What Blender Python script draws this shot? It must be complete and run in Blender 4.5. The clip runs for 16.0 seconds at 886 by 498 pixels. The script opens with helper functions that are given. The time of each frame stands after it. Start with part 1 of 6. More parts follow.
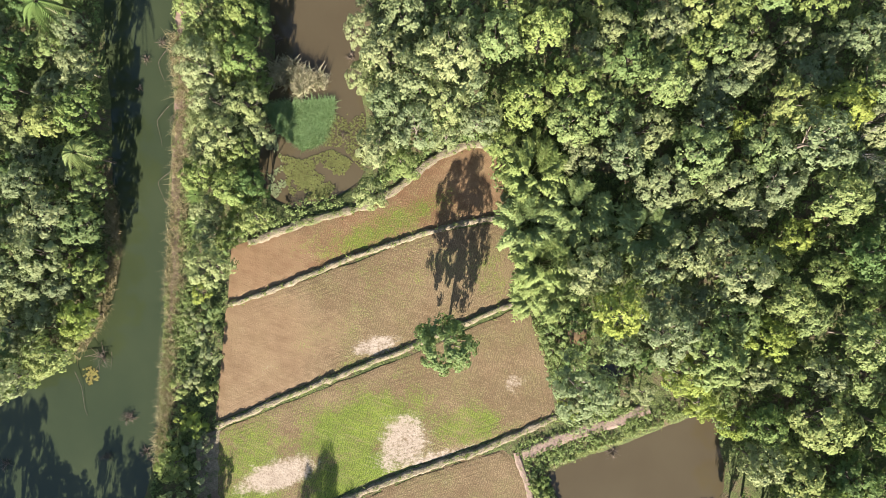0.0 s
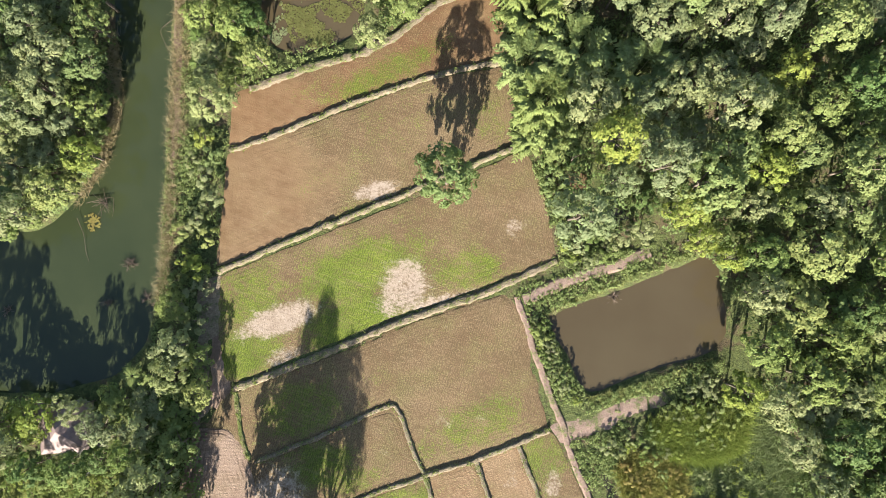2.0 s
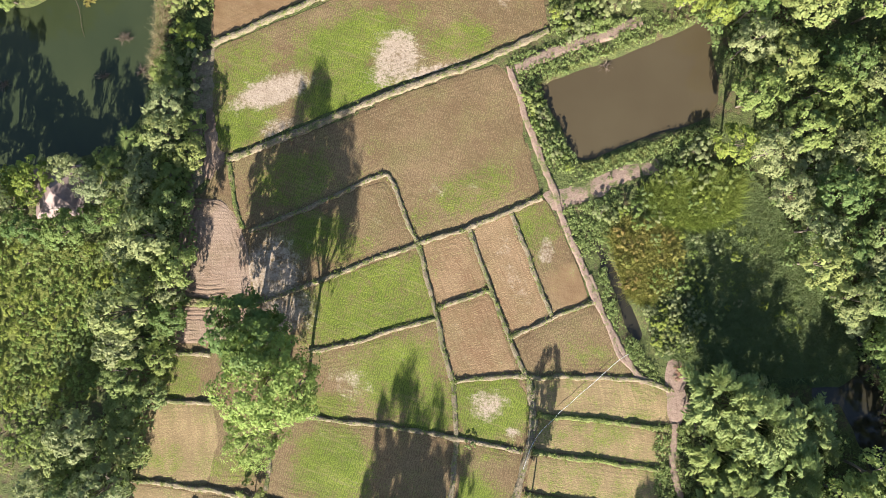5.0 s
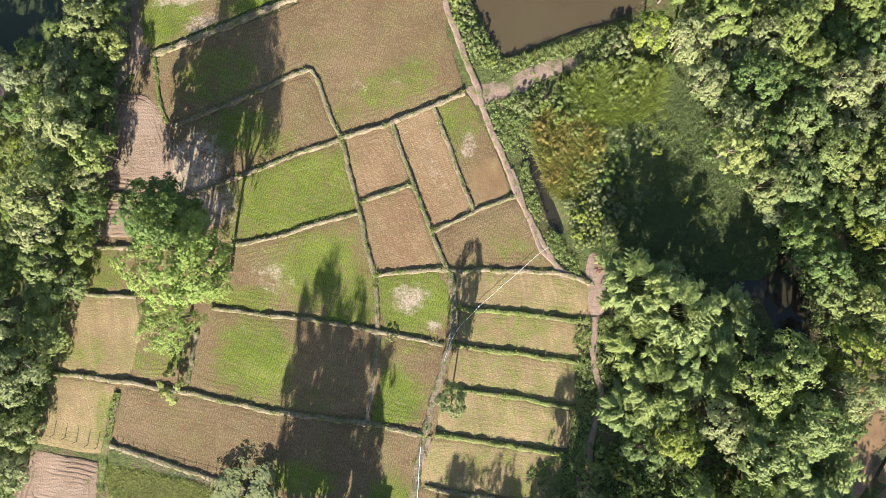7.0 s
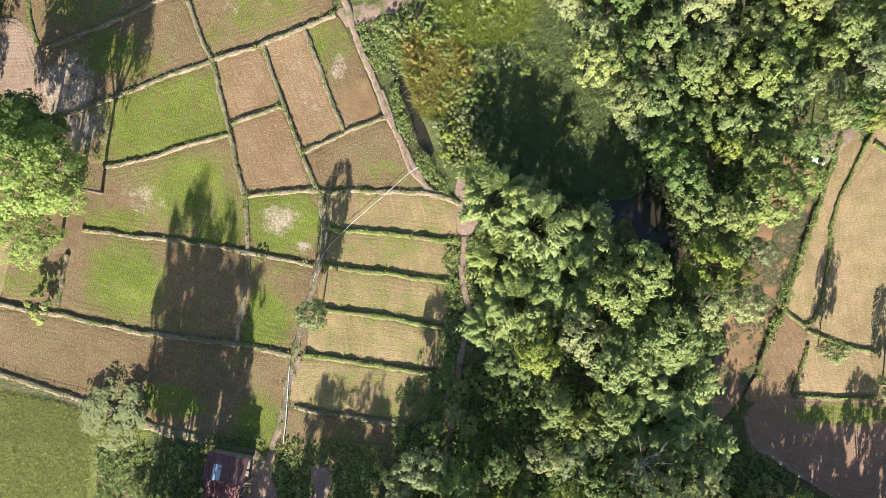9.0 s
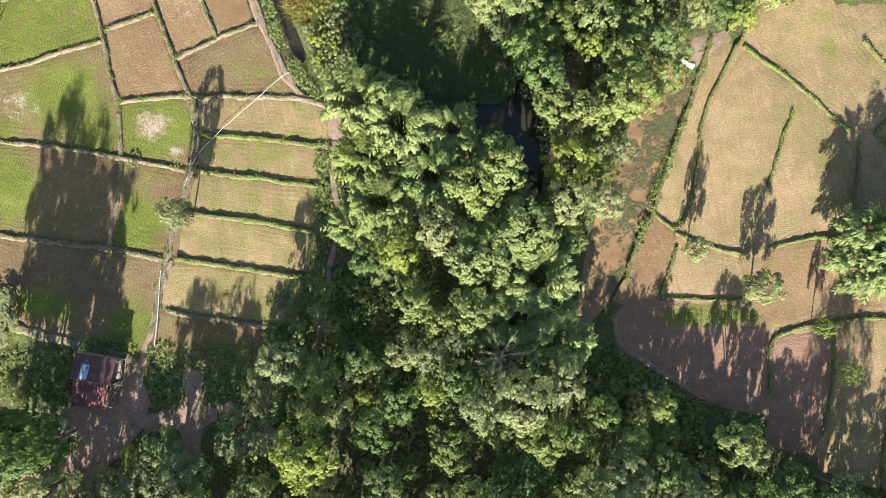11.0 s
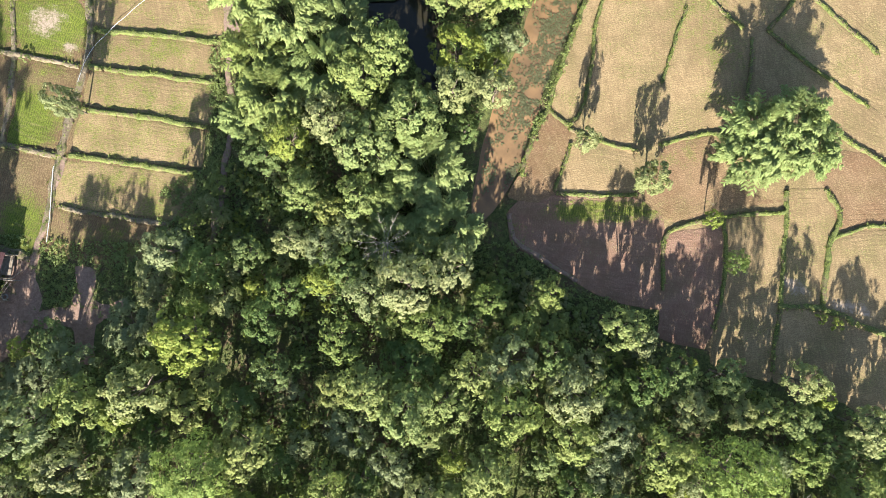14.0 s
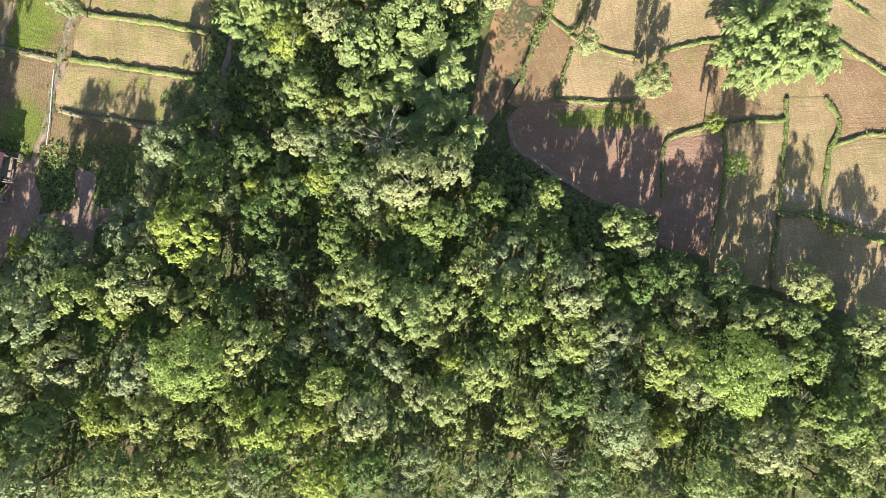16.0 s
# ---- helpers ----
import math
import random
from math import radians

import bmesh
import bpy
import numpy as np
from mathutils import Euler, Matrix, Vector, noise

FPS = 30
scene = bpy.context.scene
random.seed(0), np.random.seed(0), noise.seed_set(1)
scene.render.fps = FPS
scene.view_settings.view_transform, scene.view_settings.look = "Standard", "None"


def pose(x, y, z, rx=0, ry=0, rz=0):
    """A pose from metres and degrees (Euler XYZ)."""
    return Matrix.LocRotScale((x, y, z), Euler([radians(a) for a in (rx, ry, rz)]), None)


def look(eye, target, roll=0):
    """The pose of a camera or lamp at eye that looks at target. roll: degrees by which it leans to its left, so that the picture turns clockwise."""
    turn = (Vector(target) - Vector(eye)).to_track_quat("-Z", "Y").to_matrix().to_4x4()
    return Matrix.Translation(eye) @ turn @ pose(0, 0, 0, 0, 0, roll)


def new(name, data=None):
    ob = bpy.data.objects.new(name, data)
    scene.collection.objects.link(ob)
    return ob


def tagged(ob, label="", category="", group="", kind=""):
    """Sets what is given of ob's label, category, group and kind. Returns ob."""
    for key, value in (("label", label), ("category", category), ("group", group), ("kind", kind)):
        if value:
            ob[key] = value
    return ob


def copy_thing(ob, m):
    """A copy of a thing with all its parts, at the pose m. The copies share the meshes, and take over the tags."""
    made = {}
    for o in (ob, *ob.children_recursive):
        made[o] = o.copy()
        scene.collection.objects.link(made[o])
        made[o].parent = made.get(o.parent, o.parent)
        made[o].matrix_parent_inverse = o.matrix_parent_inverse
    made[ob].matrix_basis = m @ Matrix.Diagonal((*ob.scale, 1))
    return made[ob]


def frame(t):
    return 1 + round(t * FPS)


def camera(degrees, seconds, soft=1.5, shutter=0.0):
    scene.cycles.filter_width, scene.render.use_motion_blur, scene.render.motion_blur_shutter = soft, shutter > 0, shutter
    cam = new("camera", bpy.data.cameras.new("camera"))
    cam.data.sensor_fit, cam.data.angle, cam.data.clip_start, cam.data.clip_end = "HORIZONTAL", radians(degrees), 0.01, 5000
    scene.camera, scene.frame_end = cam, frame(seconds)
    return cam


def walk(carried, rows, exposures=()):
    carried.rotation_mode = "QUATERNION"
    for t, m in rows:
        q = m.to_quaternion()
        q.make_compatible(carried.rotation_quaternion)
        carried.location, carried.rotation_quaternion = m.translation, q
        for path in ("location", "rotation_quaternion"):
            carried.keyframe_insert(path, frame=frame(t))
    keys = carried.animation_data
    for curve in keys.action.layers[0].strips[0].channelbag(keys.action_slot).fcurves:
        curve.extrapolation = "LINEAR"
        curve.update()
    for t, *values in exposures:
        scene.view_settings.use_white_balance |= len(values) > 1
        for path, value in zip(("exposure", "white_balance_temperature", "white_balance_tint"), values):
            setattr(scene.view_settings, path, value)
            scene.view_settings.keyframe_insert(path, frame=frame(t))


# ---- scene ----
from mathutils.geometry import delaunay_2d_cdt

cam = camera(68.19, 16.0, 0.9)
# seconds, eye x, y, z, turn about x, y, z
PATH = [
    (0.0, 0.450, -0.341, 79.084, 0.166, 0.338, -0.309),
    (0.5, 0.810, -5.543, 79.032, 0.470, 0.612, -0.446),
    (1.0, 0.897, -10.333, 79.090, 0.661, 0.717, -0.449),
    (1.5, 0.798, -15.342, 79.058, 0.860, 0.686, -0.457),
    (2.0, 0.754, -20.489, 79.025, 1.151, 0.681, -0.445),
    (2.5, 0.931, -25.254, 78.984, 1.175, 0.847, -0.511),
    (3.0, 0.820, -29.996, 78.954, 1.213, 0.792, -0.504),
    (3.5, 0.843, -34.883, 78.818, 1.361, 0.833, -0.492),
    (4.0, 0.644, -39.874, 78.750, 1.580, 0.727, -0.511),
    (4.2, 0.667, -41.688, 78.675, 1.474, 0.798, -0.645),
    (6.3, 6.902, -58.788, 78.485, 1.925, 1.256, -0.564),
    (6.5, 7.855, -59.779, 78.418, 1.888, 1.160, -0.480),
    (7.0, 10.992, -61.996, 78.294, 1.767, 1.008, -0.498),
    (7.5, 14.874, -63.989, 78.103, 1.706, 1.073, -0.464),
    (8.0, 18.417, -66.511, 77.927, 1.844, 0.826, -0.543),
    (8.5, 22.208, -69.185, 77.915, 1.967, 0.747, -0.621),
    (9.0, 26.164, -71.746, 77.851, 1.848, 0.812, -0.662),
    (9.2, 27.761, -72.933, 77.773, 1.886, 0.751, -0.582),
    (11.3, 43.824, -84.846, 77.389, 1.615, 1.163, -0.773),
    (11.5, 45.057, -85.965, 77.157, 1.455, 0.945, -0.755),
    (12.0, 48.409, -88.901, 77.273, 1.435, 0.778, -0.752),
    (12.5, 50.710, -91.645, 77.170, 1.805, 0.511, -0.756),
    (13.0, 52.356, -92.870, 77.092, 1.671, 0.447, -0.761),
    (13.5, 53.006, -94.091, 76.979, 1.748, 0.383, -0.746),
    (14.0, 53.106, -95.582, 76.921, 1.701, 0.400, -0.744),
    (14.5, 52.967, -97.787, 76.864, 1.773, 0.329, -0.690),
    (15.0, 52.851, -100.581, 76.807, 1.901, 0.264, -0.615),
    (15.5, 52.896, -103.473, 76.723, 1.831, 0.291, -0.485),
    (16.0, 52.845, -106.811, 76.615, 1.812, 0.259, -0.397),
]
walk(cam, [(t, pose(x, y, z, rx, ry, rz)) for t, x, y, z, rx, ry, rz in PATH], [(0.0, 2.5), (3.5, 2.36), (9.0, 2.38), (12.0, 2.5), (16.0, 2.6)])

# ---------------------------------------------------------------- light
SUN_UP, SUN_X, SUN_Y = 24.5, -0.146, -0.989
world = bpy.data.worlds.new("sky")
scene.world = world
world.use_nodes = True
sky = world.node_tree.nodes.new("ShaderNodeTexSky")
sky.sky_type = "NISHITA"
sky.sun_disc = False
sky.sun_elevation = radians(SUN_UP)
sky.sun_rotation = math.atan2(SUN_X, SUN_Y)
back = world.node_tree.nodes["Background"]
back.inputs["Strength"].default_value = 0.066
world.node_tree.links.new(sky.outputs[0], back.inputs["Color"])
sun = new("sun", bpy.data.lights.new("sun", "SUN"))
sun.data.energy, sun.data.angle, sun.data.color = 5.0, radians(0.6), (1.0, 0.94, 0.85)
c = math.cos(radians(SUN_UP))
sun.matrix_world = look((SUN_X * c * 300, SUN_Y * c * 300, math.sin(radians(SUN_UP)) * 300), (0, 0, 0))


# ---------------------------------------------------------------- materials
class Nodes:
    """A small helper to write node graphs briefly."""

    def __init__(self, name):
        self.mat = bpy.data.materials.new(name)
        self.mat.use_nodes = True
        self.tree = self.mat.node_tree
        self.tree.nodes.clear()
        self.out = self.tree.nodes.new("ShaderNodeOutputMaterial")
        self.place = self.tree.nodes.new("ShaderNodeNewGeometry").outputs

    def node(self, kind, ins=(), **props):
        n = self.tree.nodes.new(kind)
        for k, v in props.items():
            setattr(n, k, v)
        for k, v in dict(ins).items():
            self.put(n.inputs[k], v)
        return n

    def put(self, sock, v):
        if isinstance(v, bpy.types.NodeSocket):
            self.tree.links.new(v, sock)
        elif isinstance(v, tuple) and len(v) == 3 and sock.type == "RGBA":
            sock.default_value = (*v, 1)
        else:
            sock.default_value = v

    def noise(self, scale, detail=4.0, rough=0.6, at=None):
        return self.node("ShaderNodeTexNoise", {"Vector": at or self.place["Position"], "Scale": scale, "Detail": detail, "Roughness": rough}).outputs["Fac"]

    def math(self, op, a, b=0.0, clamp=False):
        return self.node("ShaderNodeMath", {0: a, 1: b}, operation=op, use_clamp=clamp).outputs[0]

    def step(self, v, lo, hi):
        return self.node("ShaderNodeMapRange", {"Value": v, "From Min": lo, "From Max": hi}, interpolation_type="SMOOTHSTEP").outputs[0]

    def mix(self, fac, a, b, how="MIX"):
        n = self.node("ShaderNodeMix", data_type="RGBA", blend_type=how)
        for i, v in ((0, fac), (6, a), (7, b)):
            self.put(n.inputs[i], v)
        return n.outputs[2]

    def attribute(self, name):
        return self.node("ShaderNodeAttribute", attribute_name=name).outputs["Fac"]

    def bump(self, height, strength, distance):
        return self.node("ShaderNodeBump", {"Height": height, "Strength": strength, "Distance": distance}).outputs[0]

    def surface(self, color, rough=0.9, normal=None, spec=0.2, metal=0.0):
        n = self.node("ShaderNodeBsdfPrincipled", {"Base Color": color, "Roughness": rough, "Specular IOR Level": spec, "Metallic": metal})
        if normal:
            self.put(n.inputs["Normal"], normal)
        return n

    def done(self, shader):
        self.tree.links.new(shader.outputs[0], self.out.inputs["Surface"])
        return self.mat


GREEN_A, GREEN_B = (0.042, 0.07, 0.004), (0.1, 0.132, 0.012)
SAND_A, SAND_B = (0.15, 0.112, 0.08), (0.228, 0.183, 0.142)


def soil(name, dark, light, straw, rows_turn, furrow=0.0, stubble=0.55, turns=0.25, relief_depth=0.6, moss=0.3):
    """Paddy soil with stubble in rows; the mesh says where it is green, sandy or wet."""
    n = Nodes(name)
    broad, mid, fine, grain = n.noise(0.09, 3), n.noise(0.8, 5), n.noise(3.5, 4), n.noise(8.0, 3)
    blotch, other = n.noise(0.24, 6, 0.65), n.noise(0.17, 5, 0.6, n.node("ShaderNodeMapping", {"Vector": n.place["Position"], "Location": (37.0, 11.0, 5.0)}).outputs[0])
    turned = n.node("ShaderNodeVectorRotate", {"Vector": n.place["Position"], "Angle": radians(rows_turn)}, rotation_type="Z_AXIS").outputs[0]
    bent = n.node("ShaderNodeVectorMath", {0: turned, 1: n.node("ShaderNodeVectorMath", {0: n.node("ShaderNodeTexNoise", {"Vector": n.place["Position"], "Scale": 0.5, "Detail": 3.0}).outputs["Color"], "Scale": 0.9}, operation="SCALE").outputs[0]}, operation="ADD").outputs[0]
    streak = n.noise(1.0, 4, 0.6, n.node("ShaderNodeMapping", {"Vector": bent, "Scale": (0.25, 3.5, 1.0)}).outputs[0])
    hills = n.node("ShaderNodeTexVoronoi", {"Vector": n.node("ShaderNodeMapping", {"Vector": bent, "Scale": (1.0, 0.62, 1.0)}).outputs[0], "Scale": 5.3, "Randomness": 0.8}).outputs["Distance"]
    tuft = n.step(hills, 0.5, 0.1)
    wet = n.step(n.math("ADD", n.attribute("wet"), n.math("MULTIPLY", n.math("SUBTRACT", mid, 0.5), 0.6)), 0.3, 0.8)
    dry = n.math("SUBTRACT", 1.0, n.math("MULTIPLY", wet, 0.5))
    # the field's own colour drifts between bare soil, straw and thin regrowth
    colour = n.mix(n.step(n.math("ADD", n.math("ADD", broad, n.math("MULTIPLY", mid, 0.6)), n.math("MULTIPLY", streak, 0.7)), 0.95, 1.35), dark, light)
    colour = n.mix(n.math("MULTIPLY", n.step(other, 0.5, 0.68), 0.45), colour, n.mix(0.5, straw, light))
    colour = n.mix(n.math("MULTIPLY", n.step(n.noise(0.33, 5), 0.42, 0.68), 0.4), colour, (0.085, 0.066, 0.03))
    colour = n.mix(n.math("MULTIPLY", n.math("MULTIPLY", tuft, dry), n.math("MULTIPLY", n.step(mid, 0.25, 0.6), 0.6)), colour, straw)
    thin = n.step(n.math("ADD", blotch, n.math("MULTIPLY", n.math("SUBTRACT", fine, 0.5), 0.5)), 0.44, 0.66)
    colour = n.mix(n.math("MULTIPLY", n.math("MULTIPLY", thin, dry), moss), colour, n.mix(n.step(grain, 0.4, 0.6), (0.066, 0.062, 0.02), (0.135, 0.122, 0.048)))
    rows = n.node("ShaderNodeTexWave", {"Vector": bent, "Scale": 1.15, "Distortion": 5.0, "Detail": 4.0, "Detail Scale": 0.5}, bands_direction="X").outputs["Fac"]
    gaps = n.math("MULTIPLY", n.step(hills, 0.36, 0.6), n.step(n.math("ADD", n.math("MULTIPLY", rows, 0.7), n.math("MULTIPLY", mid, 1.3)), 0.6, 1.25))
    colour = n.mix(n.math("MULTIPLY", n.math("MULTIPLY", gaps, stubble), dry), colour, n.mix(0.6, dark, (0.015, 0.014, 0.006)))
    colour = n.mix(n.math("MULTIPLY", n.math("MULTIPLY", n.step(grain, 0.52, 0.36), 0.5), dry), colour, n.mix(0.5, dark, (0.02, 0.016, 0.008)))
    colour = n.mix(n.math("MULTIPLY", wet, 0.66), colour, n.mix(n.step(n.math("ADD", n.math("MULTIPLY", streak, 0.35), n.math("ADD", n.math("MULTIPLY", mid, 0.6), n.math("MULTIPLY", blotch, 0.6))), 0.55, 1.0), (0.098, 0.056, 0.026), (0.145, 0.092, 0.049)))
    patch = n.math("ADD", n.math("MULTIPLY", n.math("SUBTRACT", mid, 0.5), 1.1), n.math("ADD", n.math("MULTIPLY", n.math("SUBTRACT", fine, 0.5), 0.8), n.math("MULTIPLY", n.math("SUBTRACT", blotch, 0.5), 0.9)))
    green = n.step(n.math("ADD", n.attribute("green"), n.math("ADD", patch, n.math("MULTIPLY", n.math("SUBTRACT", tuft, 0.5), 0.35))), 0.25, 0.95)
    colour = n.mix(n.math("MULTIPLY", green, 0.85), colour, n.mix(n.step(n.math("ADD", n.math("MULTIPLY", grain, 0.5), n.math("ADD", n.math("MULTIPLY", mid, 0.4), n.math("MULTIPLY", other, 0.5))), 0.5, 0.9), GREEN_A, GREEN_B))
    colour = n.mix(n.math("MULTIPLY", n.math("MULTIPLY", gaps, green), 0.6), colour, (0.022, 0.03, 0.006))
    colour = n.mix(n.math("MULTIPLY", n.math("MULTIPLY", green, n.step(streak, 0.52, 0.7)), 0.3), colour, straw)
    sand = n.step(n.math("ADD", n.math("MULTIPLY", n.attribute("sand"), 0.85), n.math("ADD", n.math("MULTIPLY", patch, 1.4), n.math("MULTIPLY", n.math("SUBTRACT", streak, 0.5), 0.5))), 0.3, 1.0)
    colour = n.mix(sand, colour, n.mix(n.step(n.math("ADD", fine, n.math("MULTIPLY", mid, 0.6)), 0.55, 1.0), SAND_A, SAND_B))
    height = n.math("MULTIPLY", dry, n.math("ADD", n.math("MULTIPLY", tuft, 0.6), n.math("MULTIPLY", fine, 0.8)))
    # tracks of the last rounds along the plot's rim
    rim = n.math("ADD", n.attribute("rim"), n.math("MULTIPLY", mid, 0.4))
    ring = n.math("MULTIPLY", n.step(n.math("SINE", n.math("MULTIPLY", rim, 11.0)), -0.2, 0.9), n.math("MULTIPLY", n.step(rim, 4.2, 1.4), n.step(n.noise(0.22, 2), 0.4, 0.58)))
    ring = n.math("MULTIPLY", ring, dry)
    colour = n.mix(n.math("MULTIPLY", ring, turns * 0.6), colour, n.mix(0.5, dark, (0.02, 0.014, 0.008)))
    height = n.math("ADD", height, n.math("MULTIPLY", ring, -turns))
    if furrow:
        wave = n.node("ShaderNodeTexWave", {"Vector": turned, "Scale": 0.7, "Distortion": 6.0, "Detail": 3.0, "Detail Scale": 0.4}, bands_direction="Y").outputs["Fac"]
        height = n.math("ADD", height, n.math("MULTIPLY", wave, furrow))
        colour = n.mix(n.math("MULTIPLY", wave, 0.16), colour, dark)
    rough = n.math("SUBTRACT", 0.95, n.math("MULTIPLY", wet, 0.35))
    return n.done(n.surface(colour, rough, n.bump(height, relief_depth, 0.06)))


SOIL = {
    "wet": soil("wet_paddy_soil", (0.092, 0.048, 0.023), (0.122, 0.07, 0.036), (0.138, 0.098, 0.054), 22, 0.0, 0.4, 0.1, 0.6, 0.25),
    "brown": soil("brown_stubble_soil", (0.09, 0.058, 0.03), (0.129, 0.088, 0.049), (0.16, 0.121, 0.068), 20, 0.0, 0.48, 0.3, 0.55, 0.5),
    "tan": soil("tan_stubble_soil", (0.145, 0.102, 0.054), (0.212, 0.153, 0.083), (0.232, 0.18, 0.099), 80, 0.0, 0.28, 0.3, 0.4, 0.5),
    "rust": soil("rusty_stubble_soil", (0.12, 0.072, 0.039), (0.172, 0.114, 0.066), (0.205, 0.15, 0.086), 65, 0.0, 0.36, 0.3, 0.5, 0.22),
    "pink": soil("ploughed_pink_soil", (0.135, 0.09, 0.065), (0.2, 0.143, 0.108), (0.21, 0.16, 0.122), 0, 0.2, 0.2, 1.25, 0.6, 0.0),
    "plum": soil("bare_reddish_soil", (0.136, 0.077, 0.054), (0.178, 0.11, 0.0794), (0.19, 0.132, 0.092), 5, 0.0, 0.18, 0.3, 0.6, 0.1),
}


def earth(name, bare, bare_light, grass, grass_light, cover, scale=0.5, bumps=0.9):
    """Trodden earth or rough ground, with grass over part of it."""
    n = Nodes(name)
    mid, fine, broad, grain = n.noise(scale, 6), n.noise(2.2, 5), n.noise(0.07, 3), n.noise(7.0, 3)
    colour = n.mix(n.step(n.math("ADD", n.math("MULTIPLY", fine, 0.6), n.math("MULTIPLY", grain, 0.5)), 0.35, 0.8), bare, bare_light)
    mask = n.step(n.math("ADD", n.math("ADD", mid, n.math("MULTIPLY", fine, 0.7)), n.math("MULTIPLY", broad, 0.5)), 1.5 - cover, 1.7 - cover)
    green = n.mix(n.step(n.math("ADD", n.math("MULTIPLY", fine, 0.6), n.math("MULTIPLY", grain, 0.5)), 0.4, 0.75), grass, grass_light)
    colour = n.mix(mask, colour, green)
    return n.done(n.surface(colour, 0.95, n.bump(n.math("ADD", fine, n.math("ADD", mid, grain)), bumps, 0.12)))


GROUND = earth("rough_ground", (0.045, 0.034, 0.018), (0.12, 0.09, 0.05), (0.026, 0.036, 0.011), (0.085, 0.095, 0.03), 0.58, 0.35)
BUND = earth("bund_earth", (0.085, 0.067, 0.042), (0.19, 0.154, 0.108), (0.04, 0.048, 0.016), (0.096, 0.1, 0.038), 0.42, 0.8)
BUND_GREEN = earth("grassy_bund", (0.07, 0.055, 0.03), (0.14, 0.11, 0.066), (0.05, 0.064, 0.018), (0.115, 0.13, 0.04), 0.58, 0.8)
PATH_EARTH = earth("path_earth", (0.12, 0.08, 0.062), (0.205, 0.15, 0.118), (0.045, 0.055, 0.02), (0.1, 0.1, 0.038), 0.4, 0.8, 0.4)
YARD = earth("yard_earth", (0.125, 0.08, 0.06), (0.215, 0.15, 0.115), (0.04, 0.046, 0.016), (0.08, 0.085, 0.03), 0.32, 0.4, 0.5)
MEADOW = earth("meadow_ground", (0.075, 0.07, 0.025), (0.12, 0.11, 0.045), (0.05, 0.062, 0.012), (0.125, 0.135, 0.034), 0.75, 0.5)
MARSH = earth("marsh_ground", (0.02, 0.024, 0.011), (0.036, 0.04, 0.018), (0.028, 0.042, 0.014), (0.052, 0.066, 0.022), 0.8, 0.4)


def water(name, deep, shallow, rough=0.08, scale=0.06):
    n = Nodes(name)
    broad, ripple = n.noise(scale, 5), n.noise(3.0, 2)
    colour = n.mix(n.step(broad, 0.3, 0.7), deep, shallow)
    return n.done(n.surface(colour, rough, n.bump(ripple, 0.08, 0.05), 0.25))


WATER_GREEN = water("murky_green_water", (0.018, 0.024, 0.011), (0.025, 0.031, 0.014))
WATER_BROWN = water("muddy_brown_water", (0.042, 0.0315, 0.0175), (0.05, 0.039, 0.022))
WATER_ORANGE = water("silty_orange_water", (0.09, 0.06, 0.034), (0.17, 0.105, 0.054), 0.1, 0.25)
WATER_DARK = water("dark_stream_water", (0.012, 0.011, 0.008), (0.02, 0.018, 0.012))


def leaf(name, tints, gloss=0.65, through_light=0.42):
    """Leaves: one tint a plant, varied from leaf to leaf."""
    n = Nodes(name)
    ramp = n.node("ShaderNodeValToRGB", {"Fac": n.node("ShaderNodeObjectInfo").outputs["Random"]})
    ramp.color_ramp.elements[0].color, ramp.color_ramp.elements[1].color = (*tints[0], 1), (*tints[-1], 1)
    for i, tint in enumerate(tints[1:-1]):
        ramp.color_ramp.elements.new((i + 1) / (len(tints) - 1)).color = (*tint, 1)
    island = n.place["Random Per Island"]
    value = n.math("ADD", 0.86, n.math("MULTIPLY", island, 0.28))
    patchy = n.math("ADD", 0.75, n.math("MULTIPLY", n.noise(0.9, 2), 0.5))
    hsv = n.node("ShaderNodeHueSaturation", {"Color": ramp.outputs[0], "Value": n.math("MULTIPLY", value, patchy), "Hue": n.math("ADD", 0.485, n.math("MULTIPLY", island, 0.03))}).outputs[0]
    top = n.surface(hsv, gloss, None, 0.12)
    under = n.node("ShaderNodeBsdfTranslucent", {"Color": n.mix(0.4, hsv, (0.15, 0.215, 0.04))})
    both = n.node("ShaderNodeMixShader", {0: through_light, 1: top.outputs[0], 2: under.outputs[0]})
    return n.done(both)


